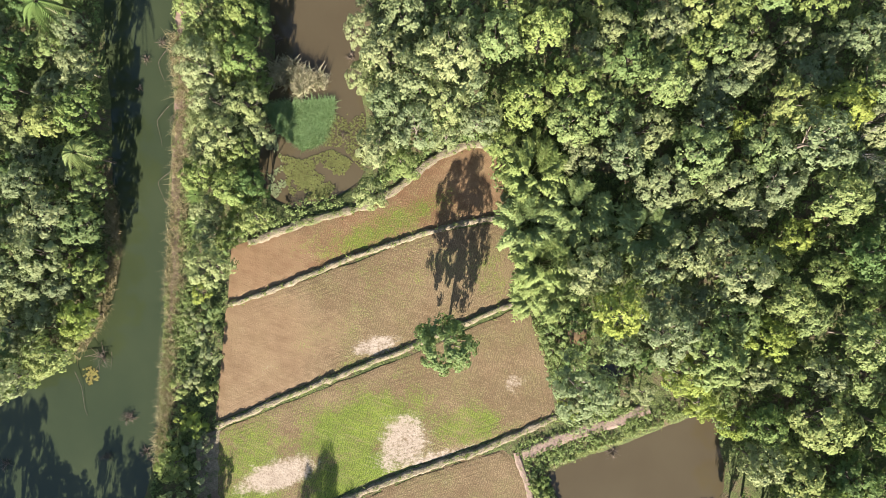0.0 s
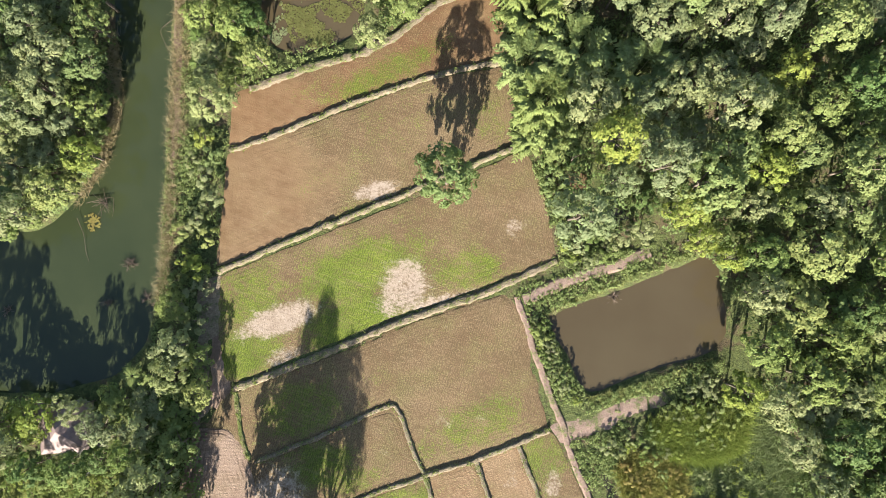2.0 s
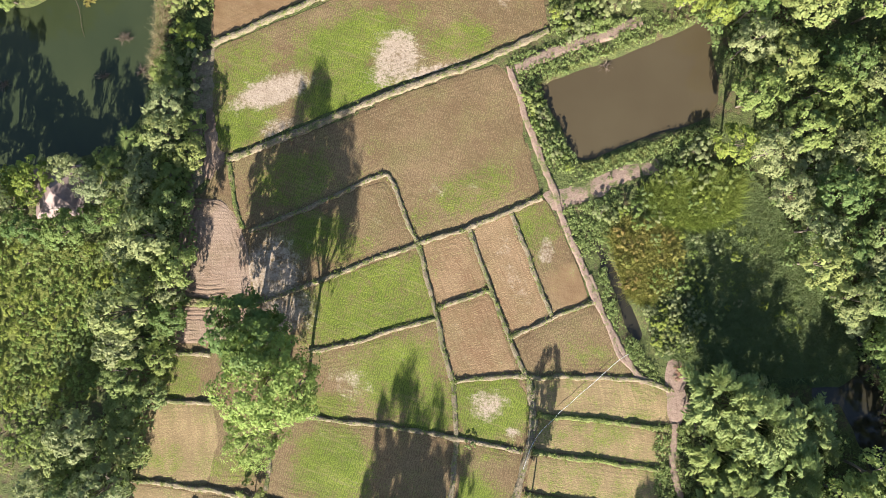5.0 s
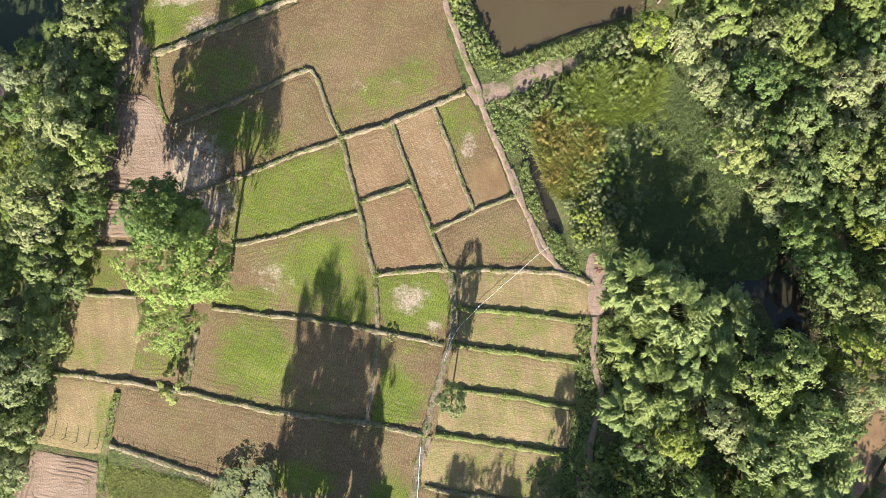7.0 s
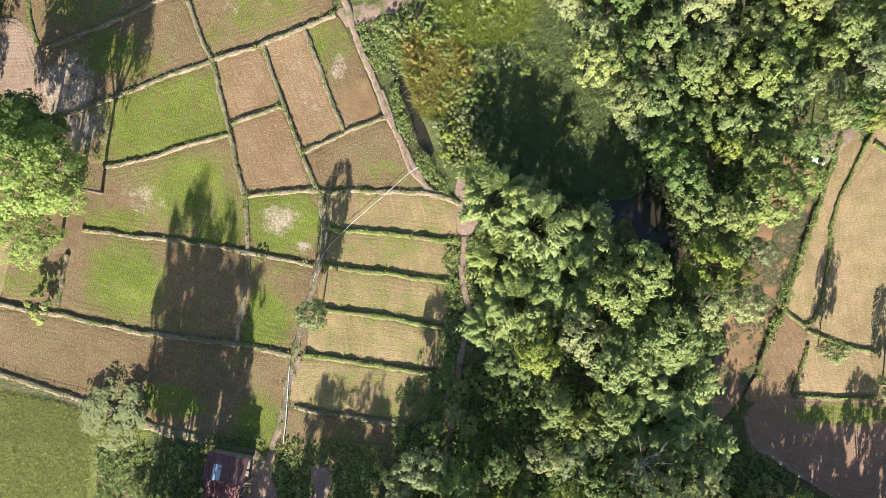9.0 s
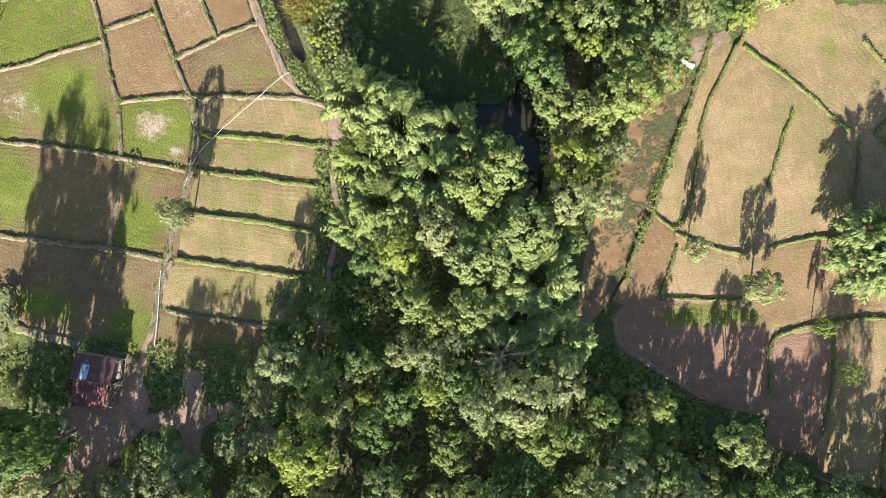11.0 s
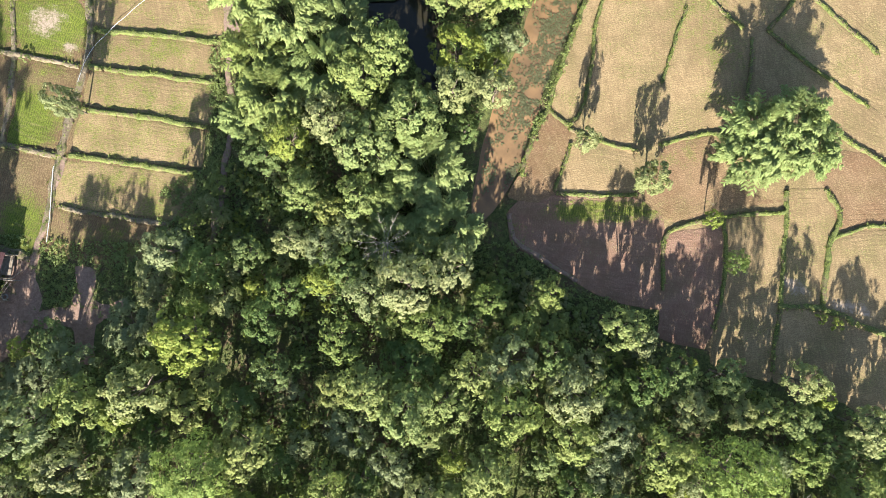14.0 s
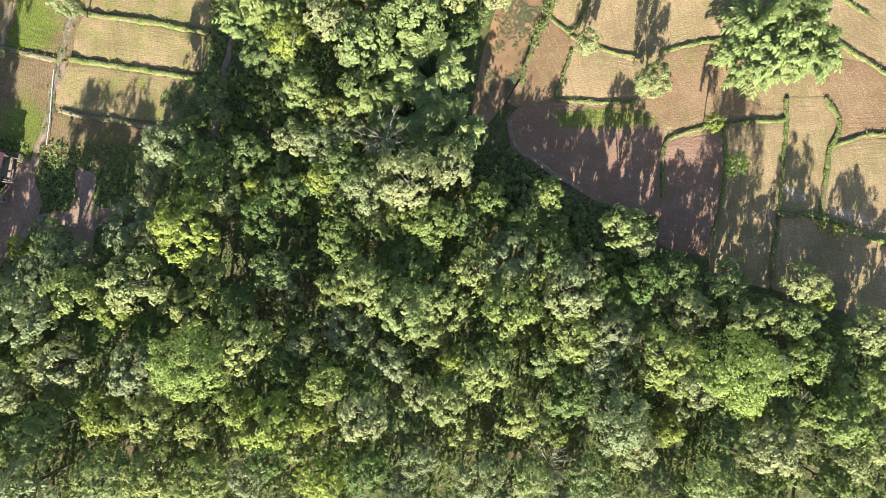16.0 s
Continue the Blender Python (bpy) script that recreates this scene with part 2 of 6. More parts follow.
LEAF = {
    "mid": leaf("leaf_mid_green", [(0.1177, 0.1599, 0.0464), (0.1599, 0.1901, 0.0554), (0.138, 0.1749, 0.0666), (0.1936, 0.2097, 0.0666)]),
    "light": leaf("leaf_pale_green", [(0.1568, 0.1788, 0.0819), (0.1919, 0.2044, 0.0955), (0.1737, 0.1943, 0.0751)]),
    "dark": leaf("leaf_dark_green", [(0.077, 0.1184, 0.0363), (0.1, 0.1401, 0.0444), (0.1156, 0.1491, 0.0569)]),
    "yellow": leaf("leaf_yellow_green", [(0.1554, 0.1916, 0.038), (0.1841, 0.2075, 0.0446), (0.1497, 0.1831, 0.0402)]),
    "grey": leaf("leaf_grey_green", [(0.1361, 0.1635, 0.0775), (0.1589, 0.18, 0.0912)]),
    "bamboo": leaf("bamboo_leaf", [(0.1692, 0.2158, 0.0739), (0.1994, 0.2408, 0.0887), (0.1813, 0.2158, 0.0616)]),
    "fresh": leaf("fresh_green_leaf", [(0.1556, 0.2086, 0.0538), (0.1743, 0.2202, 0.0599)]),
    "olive": leaf("olive_grass_blade", [(0.162, 0.1702, 0.055), (0.1836, 0.1848, 0.0638)]),
    "palm": leaf("palm_frond", [(0.108, 0.1568, 0.0431), (0.1404, 0.168, 0.0554)]),
    "rust": leaf("rusty_foliage", [(0.1944, 0.168, 0.0495), (0.216, 0.1568, 0.055), (0.1728, 0.1848, 0.044)]),
    "grass": leaf("grass_blade", [(0.1296, 0.1624, 0.0418), (0.162, 0.1848, 0.0495)]),
    "reed": leaf("green_reed_blade", [(0.1458, 0.1848, 0.0396), (0.1728, 0.2016, 0.0462)]),
    "straw": leaf("dry_reed", [(0.27, 0.212, 0.14), (0.24, 0.19, 0.11)]),
    "palereed": leaf("pale_reed", [(0.35, 0.3, 0.205), (0.32, 0.285, 0.19)]),
    "marsh": leaf("marsh_grass_blade", [(0.1143, 0.1422, 0.0587), (0.1352, 0.1578, 0.0735)]),
    "weed": leaf("floating_weed_leaf", [(0.108, 0.1136, 0.0357), (0.124, 0.12, 0.0442)]),
    "silted": leaf("silted_weed_leaf", [(0.1, 0.096, 0.05), (0.1, 0.096, 0.05), (0.1, 0.11, 0.06)]),
    "mat": leaf("floating_grass_leaf", [(0.1512, 0.2184, 0.0924), (0.1728, 0.2352, 0.1047)]),
}


def plain(name, dark, light, scale=3.0, rough=0.8, metal=0.0):
    n = Nodes(name)
    colour = n.mix(n.step(n.noise(scale, 5), 0.3, 0.7), dark, light)
    return n.done(n.surface(colour, rough, n.bump(n.noise(scale * 6, 3), 0.4, 0.02), 0.3, metal))


BARK = plain("grey_brown_bark", (0.066, 0.051, 0.036), (0.132, 0.108, 0.084))
DEADWOOD = plain("bleached_dead_wood", (0.12, 0.105, 0.09), (0.21, 0.19, 0.165))
CULM = plain("bamboo_culm", (0.084, 0.102, 0.03), (0.144, 0.144, 0.054))
TIMBER = plain("weathered_timber", (0.12, 0.096, 0.072), (0.204, 0.174, 0.138))
HOSE = plain("white_plastic_pipe", (0.36, 0.372, 0.384), (0.45, 0.462, 0.468))
RUST_ROOF = plain("rusted_roof_sheet", (0.05, 0.021, 0.022), (0.088, 0.042, 0.04), 0.8, 0.55)
RED_ROOF = plain("faded_red_roof_sheet", (0.06, 0.016, 0.018), (0.135, 0.05, 0.046), 0.9, 0.6)
BLUE_ROOF = plain("blue_grey_roof_sheet", (0.18, 0.216, 0.27), (0.24, 0.276, 0.33), 1.0, 0.5)
PINK_ROOF = plain("faded_pink_roof", (0.12, 0.084, 0.076), (0.17, 0.124, 0.112), 1.2, 0.7)
TWIG = plain("brown_twigs", (0.06, 0.042, 0.03), (0.12, 0.0896, 0.066))


# ---------------------------------------------------------------- tools
def mesh_of(name, verts, faces, material, smooth=False):
    me = bpy.data.meshes.new(name)
    me.from_pydata(np.asarray(verts, dtype=float).tolist(), [], np.asarray(faces).tolist() if isinstance(faces, np.ndarray) else faces)
    me.materials.append(material)
    if smooth:
        me.polygons.foreach_set("use_smooth", [True] * len(me.polygons))
    me.update()
    return me


def piece(name, me, parent=None, label=""):
    ob = new(name, me)
    if parent:
        ob.parent = parent
    if label:
        tagged(ob, label)
    return ob


def part(name, bm, material, parent, label=""):
    me = bpy.data.meshes.new(name)
    bm.to_mesh(me)
    bm.free()
    me.materials.append(material)
    return piece(name, me, parent, label)


def inside(poly, pts):
    """Which of the points lie in the polygon."""
    poly, pts = np.asarray(poly), np.asarray(pts)
    hit = np.zeros(len(pts), bool)
    for (x0, y0), (x1, y1) in zip(poly, np.roll(poly, -1, 0)):
        over = (y0 > pts[:, 1]) != (y1 > pts[:, 1])
        hit ^= over & (pts[:, 0] < (x1 - x0) * (pts[:, 1] - y0) / ((y1 - y0) or 1e-9) + x0)
    return hit


def rim_distance(poly, pts):
    poly, pts = np.asarray(poly), np.asarray(pts)
    best = np.full(len(pts), 1e9)
    for a, b in zip(poly, np.roll(poly, -1, 0)):
        ab = b - a
        s = np.clip(((pts - a) @ ab) / (ab @ ab + 1e-9), 0, 1)
        best = np.minimum(best, np.hypot(*(pts - a - s[:, None] * ab).T))
    return best


def wander(line, step, sway, closed=False, seed=0, round_off=0.35):
    """A polyline drawn smoothly through its corners, with a slightly uneven course."""
    p = [Vector((x, y, 0)) for x, y in line]
    n = len(p)
    out = []
    for i in range(n if closed else n - 1):
        a, b = p[i], p[(i + 1) % n]
        before = p[i - 1] if closed or i else a
        after = p[(i + 2) % n] if closed or i + 2 < n else b
        m0, m1 = (b - before) * round_off, (after - a) * round_off
        count = max(1, round((b - a).length / step))
        for k in range(count):
            s = k / count
            q = a * (2 * s**3 - 3 * s**2 + 1) + m0 * (s**3 - 2 * s**2 + s) + b * (3 * s**2 - 2 * s**3) + m1 * (s**3 - s**2)
            out.append(q)
    if not closed:
        out.append(p[-1])
    for q in out:
        at = Vector((q.x * 0.45 + seed, q.y * 0.45, seed * 3.7))
        q += Vector((noise.noise(at), noise.noise(at + Vector((31, 7, 2))), 0)) * sway
    return [(q.x, q.y) for q in out]


def swollen(outline, by):
    """The outline pushed outwards on all sides."""
    n = len(outline)
    turn = 1 if sum(outline[i - 1][0] * outline[i][1] - outline[i][0] * outline[i - 1][1] for i in range(n)) > 0 else -1
    out = []
    for i in range(n):
        a, b, c2 = (Vector(outline[k % n]) for k in (i - 1, i, i + 1))
        u, w = (b - a).normalized(), (c2 - b).normalized()
        side = Vector((u.y + w.y, -u.x - w.x)) * turn
        out.append(tuple(b + side.normalized() * by))
    return out


def sheet(outline, spacing, extra=()):
    """Vertices and triangles that fill an outline evenly."""
    o = np.asarray(outline)
    lo, hi = o.min(0), o.max(0)
    gx, gy = np.meshgrid(np.arange(lo[0], hi[0], spacing), np.arange(lo[1], hi[1], spacing))
    pts = np.c_[gx.ravel(), gy.ravel()] + np.random.uniform(-0.3, 0.3, (gx.size, 2)) * spacing
    pts = pts[inside(o, pts)]
    pts = pts[rim_distance(o, pts) > spacing * 0.4]
    every = np.r_[o, pts]
    edges = [(i, (i + 1) % len(o)) for i in range(len(o))]
    v, _, f, *_ = delaunay_2d_cdt([Vector(q) for q in every], edges, [], 1, 1e-5)
    return np.array([(q.x, q.y) for q in v]), f


def relief(pts, scale, seed=0.0):
    return np.array([noise.noise(Vector((x * scale, y * scale, seed))) for x, y in pts])


# ---------------------------------------------------------------- ground with ponds
PONDS = []
FIELD_COUNT = [0]


def pond(name, label, outline, material, level=-0.4):
    rim = wander(outline, 1.2, 0.35, True, len(PONDS) + 1)
    PONDS.append(rim)
    v, f = sheet(rim, 4.0)
    me = mesh_of(name, np.c_[v, np.full(len(v), level)], f, material, True)
    return tagged(piece(name, me), label, "water", "", "structure")


pond("water_canal", "murky green canal water between wooded banks", [(-40.57, 34.47), (-41.56, 26.24), (-40.64, 16.63), (-40.5, 7.71), (-40.3, 0.86), (-40.8, -3.9), (-42.1, -7.5), (-44.6, -11.3), (-47.9, -14.8), (-51.9, -16.1), (-62.09, -16.84), (-62.50, -36.85), (-54.17, -36.43), (-47.24, -36.08), (-40.34, -34.49), (-36.90, -31.23), (-35.46, -28.58), (-34.27, -21.06), (-33.74, -10.81), (-33.01, -0.55), (-32.77, 9.72), (-32.23, 23.43), (-33.01, 34.41)], WATER_GREEN)
pond("water_upper_pond", "muddy brown pond water with floating weeds", [(-20.99, 35.00), (-10.23, 34.91), (-9.74, 23.95), (-8.96, 14.37), (-9.47, 8.21), (-12.56, 6.18), (-18.05, 4.71), (-21.46, 6.23), (-22.68, 10.35), (-21.97, 16.50), (-20.70, 23.35)], WATER_BROWN)
pond("water_square_pond", "muddy brown water of a four-sided pond", [(12.42, -26.92), (21.29, -23.60), (29.80, -20.15), (33.21, -18.96), (33.59, -23.73), (34.36, -29.18), (31.96, -31.87), (24.50, -34.17), (17.04, -36.75), (14.39, -32.04)], WATER_BROWN)
pond("water_ditch", "silty orange shallow water in a weedy ditch", [(65.83, -58.08), (69.79, -59.51), (68.97, -66.24), (66.18, -72.23), (64.05, -78.88), (61.95, -84.18), (60.23, -87.48), (57.19, -90.76), (55.56, -89.41), (56.67, -82.78), (58.81, -75.46), (61.60, -68.80)], WATER_ORANGE)
pond("water_stream", "dark narrow stream beside the footpath", [(19.34, -44.30), (20.66, -47.39), (21.97, -50.81), (23.61, -54.22), (24.77, -57.62), (23.67, -58.96), (22.22, -56.92), (20.79, -53.17), (19.28, -49.42), (18.31, -46.00)], WATER_DARK)
pond("water_marsh", "dark still water in the shade of the marsh", [(47.94, -53.23), (51.84, -58.71), (53.63, -68.16), (52.14, -74.83), (50.18, -73.47), (47.00, -66.06), (44.30, -67.37), (43.74, -61.98)], WATER_DARK)
pond("water_puddle", "orange puddle at the edge of the woods", [(14.87, -9.53), (17.39, -9.68), (17.71, -11.86), (15.33, -11.85)], WATER_ORANGE, -0.25)
pond("water_forest_pool", "dark pool under the trees", [(17.70, -14.11), (22.12, -13.79), (23.47, -15.50), (18.71, -15.95)], WATER_DARK, -0.25)

core = np.array([(-75, -175), (150, -175), (150, 65), (-75, 65)], float)
gx, gy = np.meshgrid(np.arange(-75, 151, 2.0), np.arange(-175, 66, 2.0))
grid = np.c_[gx.ravel(), gy.ravel()] + np.random.uniform(-0.4, 0.4, (gx.size, 2))
edges, count = [], 0
chain = []
for rim in PONDS:
    edges += [(count + i, count + (i + 1) % len(rim)) for i in range(len(rim))]
    chain += rim
    count += len(rim)
near = np.min([rim_distance(r, grid) for r in PONDS], axis=0)
grid = grid[near > 0.5]
in_ponds = []
for rim in PONDS:
    inner = np.array(rim)
    gx, gy = np.meshgrid(np.arange(*(inner[:, 0].min(), inner[:, 0].max(), 0.9)), np.arange(*(inner[:, 1].min(), inner[:, 1].max(), 0.9)))
    q = np.c_[gx.ravel(), gy.ravel()]
    q = q[inside(inner, q)]
    d = rim_distance(inner, q)
    in_ponds.append(q[(d > 0.5) & (d < 2.5)])
far = [(math.cos(a) * r + 35, math.sin(a) * r - 55) for r in (220, 320, 500, 900, 1800) for a in np.arange(0, 6.28, 0.2)]
every = np.r_[np.array(chain), grid, *in_ponds, np.array(far)]
gv, _, gf, *_ = delaunay_2d_cdt([Vector(q) for q in every], edges, [], 0, 1e-4)
gv = np.array([(q.x, q.y) for q in gv])
gz = -0.1 + 0.05 * relief(gv, 0.21)
for rim in PONDS:
    sel = inside(rim, gv)
    gz[sel] = -0.12 - np.clip(rim_distance(rim, gv[sel]) * 0.75, 0, 1.3)
tagged(piece("ground", mesh_of("ground", np.c_[gv, gz], gf, GROUND, True)), "rough grassy ground with bare earth", "ground", "", "structure")


# ---------------------------------------------------------------- fields, bunds, paths
def field(style, outline, patches=(), label="harvested paddy field with brown stubble", green=0.0, wet=0.0, sand=0.0):
    """One paddy plot. patches: what (green, sand, wet), centre x, y, radius x, y, turn, amount."""
    FIELD_COUNT[0] += 1
    rim = wander(swollen(outline, 0.3), 0.8, 0.2, True, FIELD_COUNT[0] * 1.3, 0.12)
    v, f = sheet(rim, 0.6)
    z = 0.03 * relief(v, 0.5, 2.0) + 0.02 * relief(v, 2.1, 5.0) + 0.0
    z -= 0.05 * (rim_distance(rim, v) < 0.05)
    me = mesh_of("field", np.c_[v, z], f, SOIL[style], True)
    for what, base in (("green", green), ("wet", wet), ("sand", sand)):
        amount = np.full(len(v), base + (0.13 if what == "green" else 0.0))
        for kind, (cx, cy), rx, ry, turn, most in patches:
            if kind != what:
                continue
            a = radians(turn)
            dx, dy = v[:, 0] - cx, v[:, 1] - cy
            u, w = (dx * math.cos(a) + dy * math.sin(a)) / rx, (dy * math.cos(a) - dx * math.sin(a)) / ry
            amount = np.maximum(amount, most * np.clip(1.6 - np.hypot(u, w), 0, 1))
        me.attributes.new(what, "FLOAT", "POINT").data.foreach_set("value", amount)
    me.attributes.new("rim", "FLOAT", "POINT").data.foreach_set("value", rim_distance(rim, v))
    return tagged(piece("field", me), label, "field", "paddy fields", "structure")


BUND_LINES, BARE = [], []


def ridge(name, line, width, height, material, label, category, seed_grass=1.0, ragged=1.0):
    """A low bank along a line, with a rounded and uneven crest."""
    FIELD_COUNT[0] += 1
    course = wander(line, 0.35, 0.2, False, FIELD_COUNT[0] * 0.77)
    BUND_LINES.append((course, width, height, seed_grass, material == BUND_GREEN))
    verts, faces = [], []
    prof = ((-0.5, -0.12), (-0.41, 0.62), (-0.22, 0.94), (0.22, 1.0), (0.41, 0.66), (0.5, -0.12))
    for i, (x, y) in enumerate(course):
        a, b = Vector(course[max(i - 1, 0)]), Vector(course[min(i + 1, len(course) - 1)])
        side = (b - a).normalized().orthogonal()
        w = width * (0.95 + 0.35 * ragged * noise.noise(Vector((x * 0.9, y * 0.9, 4))) + 0.3 * ragged**2 * noise.noise(Vector((x * 2.6, y * 2.6, 14))))
        h = height * (0.9 + 0.6 * noise.noise(Vector((x * 0.9, y * 0.9, 9))) + 0.3 * noise.noise(Vector((x * 2.9, y * 2.9, 19))))
        for k, (s, up) in enumerate(prof):
            shake = 0.14 * ragged * noise.noise(Vector((x * 2, y * 2, k * 3.1)))
            verts.append((x + side.x * (s * w + shake), y + side.y * (s * w + shake), up * h if up > 0 else -0.12))
        if i:
            o = (i - 1) * 6
            faces += [(o + k, o + k + 1, o + k + 7, o + k + 6) for k in range(5)]
    return tagged(piece(name, mesh_of(name, verts, faces, material, True)), label, category, "", "structure")


def bund(line, width=0.8, height=0.32, grassy=False, tufts=1.0):
    return ridge("bund", line, width * 0.76, height * (0.7 if grassy else 0.75), BUND_GREEN if grassy else BUND,
                 "low grassy earth bund between paddy plots" if grassy else "low earth bund with dry grass between paddy plots", "bund", tufts)


def path(line, width, label="narrow trodden footpath of pinkish earth"):
    return ridge("footpath", line, width * 0.75, 0.1, PATH_EARTH, label, "footpath", 0.3, 0.7)


def patch_of(name, outline, material, label, category="ground", z=0.0):
    FIELD_COUNT[0] += 1
    rim = wander(outline, 0.8, 0.5, True, FIELD_COUNT[0])
    BARE.append(rim)
    v, f = sheet(rim, 0.9)
    d = rim_distance(rim, v)
    h = z - 0.02 + 0.03 * relief(v, 0.7, 3.0) - 0.1 * (d < 0.05)
    return tagged(piece(name, mesh_of(name, np.c_[v, h], f, material, True)), label, category, "", "structure")


def stubble_ground(outline, style, label):
    """Stubble soil that lies between and under the plots of one block of fields."""
    patch_of("stubble_ground", outline, SOIL[style], label, "ground", -0.04)
    BARE.pop()


stubble_ground([(-27.0, -36.0), (-12.0, -30.6), (7.9, -24.2), (12.2, -40.0), (23.6, -63.2), (26.6, -67.0), (24.6, -79.0), (19.0, -94.0), (4.0, -93.0), (-10.5, -88.5), (-30.5, -83.5), (-38.6, -82.4), (-35.6, -65.0), (-32.6, -53.0), (-30.0, -41.0), (-28.4, -38.0)], "brown", "brown stubble soil between the bunds")
stubble_ground([(72.6, -57.2), (76.2, -56.2), (80.0, -51.0), (103.0, -54.2), (107.0, -58.4), (107.2, -112.0), (91.0, -109.2), (84.2, -106.6), (78.2, -103.4), (78.2, -92.0), (66.0, -87.0), (64.4, -88.0), (61.6, -86.8), (66.0, -76.6), (69.6, -66.4)], "tan", "pale tan stubble soil between the bunds")
# the three large upper plots
field("wet", [(-25.26, -0.04), (-22.17, 1.11), (-16.69, 2.51), (-9.83, 4.66), (-5.72, 6.35), (-1.60, 9.67), (3.19, 12.24), (6.60, 11.87), (7.25, 4.56), (1.09, 3.23), (-5.75, 1.36), (-12.60, -1.07), (-19.46, -3.76), (-25.70, -6.06)], [("green", (-7.11, 2.73), 9, 2, 25, 0.75), ("wet", (-22.88, -2.65), 7, 5, 20, 1.0), ("green", (-15.33, 0.73), 4, 1.5, 20, 0.5), ("wet", (4.54, 9.50), 5, 5, 20, 0.6)], "wet reddish paddy field with thin grass")
field("brown", [(-25.98, -7.42), (-19.46, -5.00), (-11.24, -2.17), (-3.02, 1.07), (6.89, 2.79), (8.24, -0.77), (8.89, -5.89), (2.40, -8.45), (-4.45, -11.35), (-12.66, -14.46), (-20.89, -17.70), (-27.41, -20.54), (-26.70, -14.26)], [("wet", (-24.29, -12.90), 10, 8, 30, 0.9), ("wet", (-18.13, -12.25), 9, 4, 30, 0.6), ("sand", (-8.21, -11.74), 2.3, 1.0, 12, 1.2), ("green", (-5.77, -3.42), 7, 4, 30, 0.42), ("green", (-13.33, -10.22), 8, 2.5, 30, 0.32), ("green", (5.84, -3.48), 3, 3, 0, 0.5), ("green", (-11.30, -14.32), 5, 1, 22, 0.55)], "wet brown paddy field with a pale sandy patch")
field("brown", [(-27.10, -22.39), (-21.04, -19.84), (-12.77, -16.56), (-3.82, -13.22), (3.06, -10.21), (9.59, -7.40), (11.60, -11.15), (13.19, -19.75), (7.72, -22.15), (2.93, -23.75), (-1.18, -25.21), (-6.65, -26.86), (-12.83, -29.54), (-19.69, -32.21), (-25.19, -34.49), (-26.56, -34.20), (-27.11, -29.95)], [("sand", (-20.23, -27.41), 4.4, 1.5, 22, 1.3), ("sand", (-5.13, -23.66), 2.6, 3.4, -20, 1.15), ("sand", (-0.49, -25.28), 4.5, 0.7, 15, 1.0), ("sand", (-19.69, -31.73), 2.5, 0.9, 20, 0.9), ("sand", (8.60, -16.47), 1.2, 1.0, 0, 0.7), ("green", (-10.05, -21.55), 9, 4, 15, 0.95), ("green", (-10.08, -28.06), 7, 4, 20, 1.1), ("green", (-23.80, -24.49), 6, 4, 20, 0.8), ("green", (-24.50, -31.35), 5, 3, 20, 1.1), ("green", (2.95, -21.35), 4.5, 2.5, 10, 0.85), ("green", (-15.53, -19.08), 9, 3, 22, 0.45), ("green", (-6.59, -17.12), 6, 3, 22, 0.4)], "half-green paddy field with bare sandy patches")
field("brown", [(-24.85, -36.13), (-17.64, -33.60), (-10.10, -30.66), (-1.88, -27.46), (6.67, -24.95), (7.88, -25.85), (9.64, -32.34), (11.99, -40.36), (6.14, -42.49), (-2.36, -45.13), (-3.70, -42.42), (-5.23, -38.33), (-6.72, -37.10), (-12.88, -39.63), (-21.09, -42.83), (-23.42, -43.50), (-24.37, -39.54)], [("green", (4.14, -39.76), 6, 3, 15, 0.75), ("green", (-17.66, -38.23), 6, 4, 20, 0.75), ("green", (-9.44, -35.58), 3, 3, 20, 0.4), ("green", (-1.32, -42.43), 3, 1.5, 15, 0.6), ("sand", (-0.28, -39.73), 1, 0.8, 0, 0.6), ("sand", (4.14, -39.42), 1, 0.7, 0, 0.6)])
# plots round the crossing bunds
field("brown", [(-22.12, -44.86), (-12.88, -41.19), (-6.60, -38.80), (-3.72, -45.12), (-4.20, -46.47), (-10.20, -48.60), (-17.02, -50.99), (-21.79, -52.59), (-22.81, -49.06)], [("sand", (-20.76, -49.08), 4, 3.5, 0, 1.0), ("green", (-14.95, -45.05), 4, 3, 20, 0.9), ("green", (-11.55, -47.10), 4, 2, 20, 0.8), ("green", (-16.99, -43.00), 4, 1.5, 20, 0.7)], "paddy field with green weeds and bare pinkish soil")
field("pink", [(-30.34, -40.72), (-26.57, -40.75), (-24.51, -42.95), (-23.35, -47.03), (-23.02, -52.31), (-27.94, -52.55), (-32.87, -52.19), (-31.71, -46.97)], [], "ploughed field of bare pinkish soil")
field("pink", [(-32.59, -53.61), (-23.84, -53.66), (-23.03, -56.49), (-27.94, -57.48), (-33.68, -57.53)], [], "ploughed field of bare pinkish soil")
field("brown", [(-35.20, -58.88), (-28.02, -59.63), (-27.45, -64.47), (-35.84, -63.99)], [("green", (-32.28, -61.84), 4, 3, 0, 0.8)], "small grassy plot beside the trees")
field("brown", [(-20.97, -52.86), (-15.14, -51.22), (-8.28, -48.89), (-2.94, -47.11), (-1.79, -49.86), (-0.65, -54.51), (-5.56, -55.82), (-11.03, -57.40), (-15.13, -58.18), (-21.30, -58.12), (-23.37, -55.78)], [("green", (-8.29, -53.20), 9, 6, 20, 0.95), ("green", (-2.82, -51.90), 4, 5, 20, 0.9), ("sand", (-19.6, -55.0), 4, 2.4, 20, 1.0)], "bright green paddy field with short grass", 0.15)
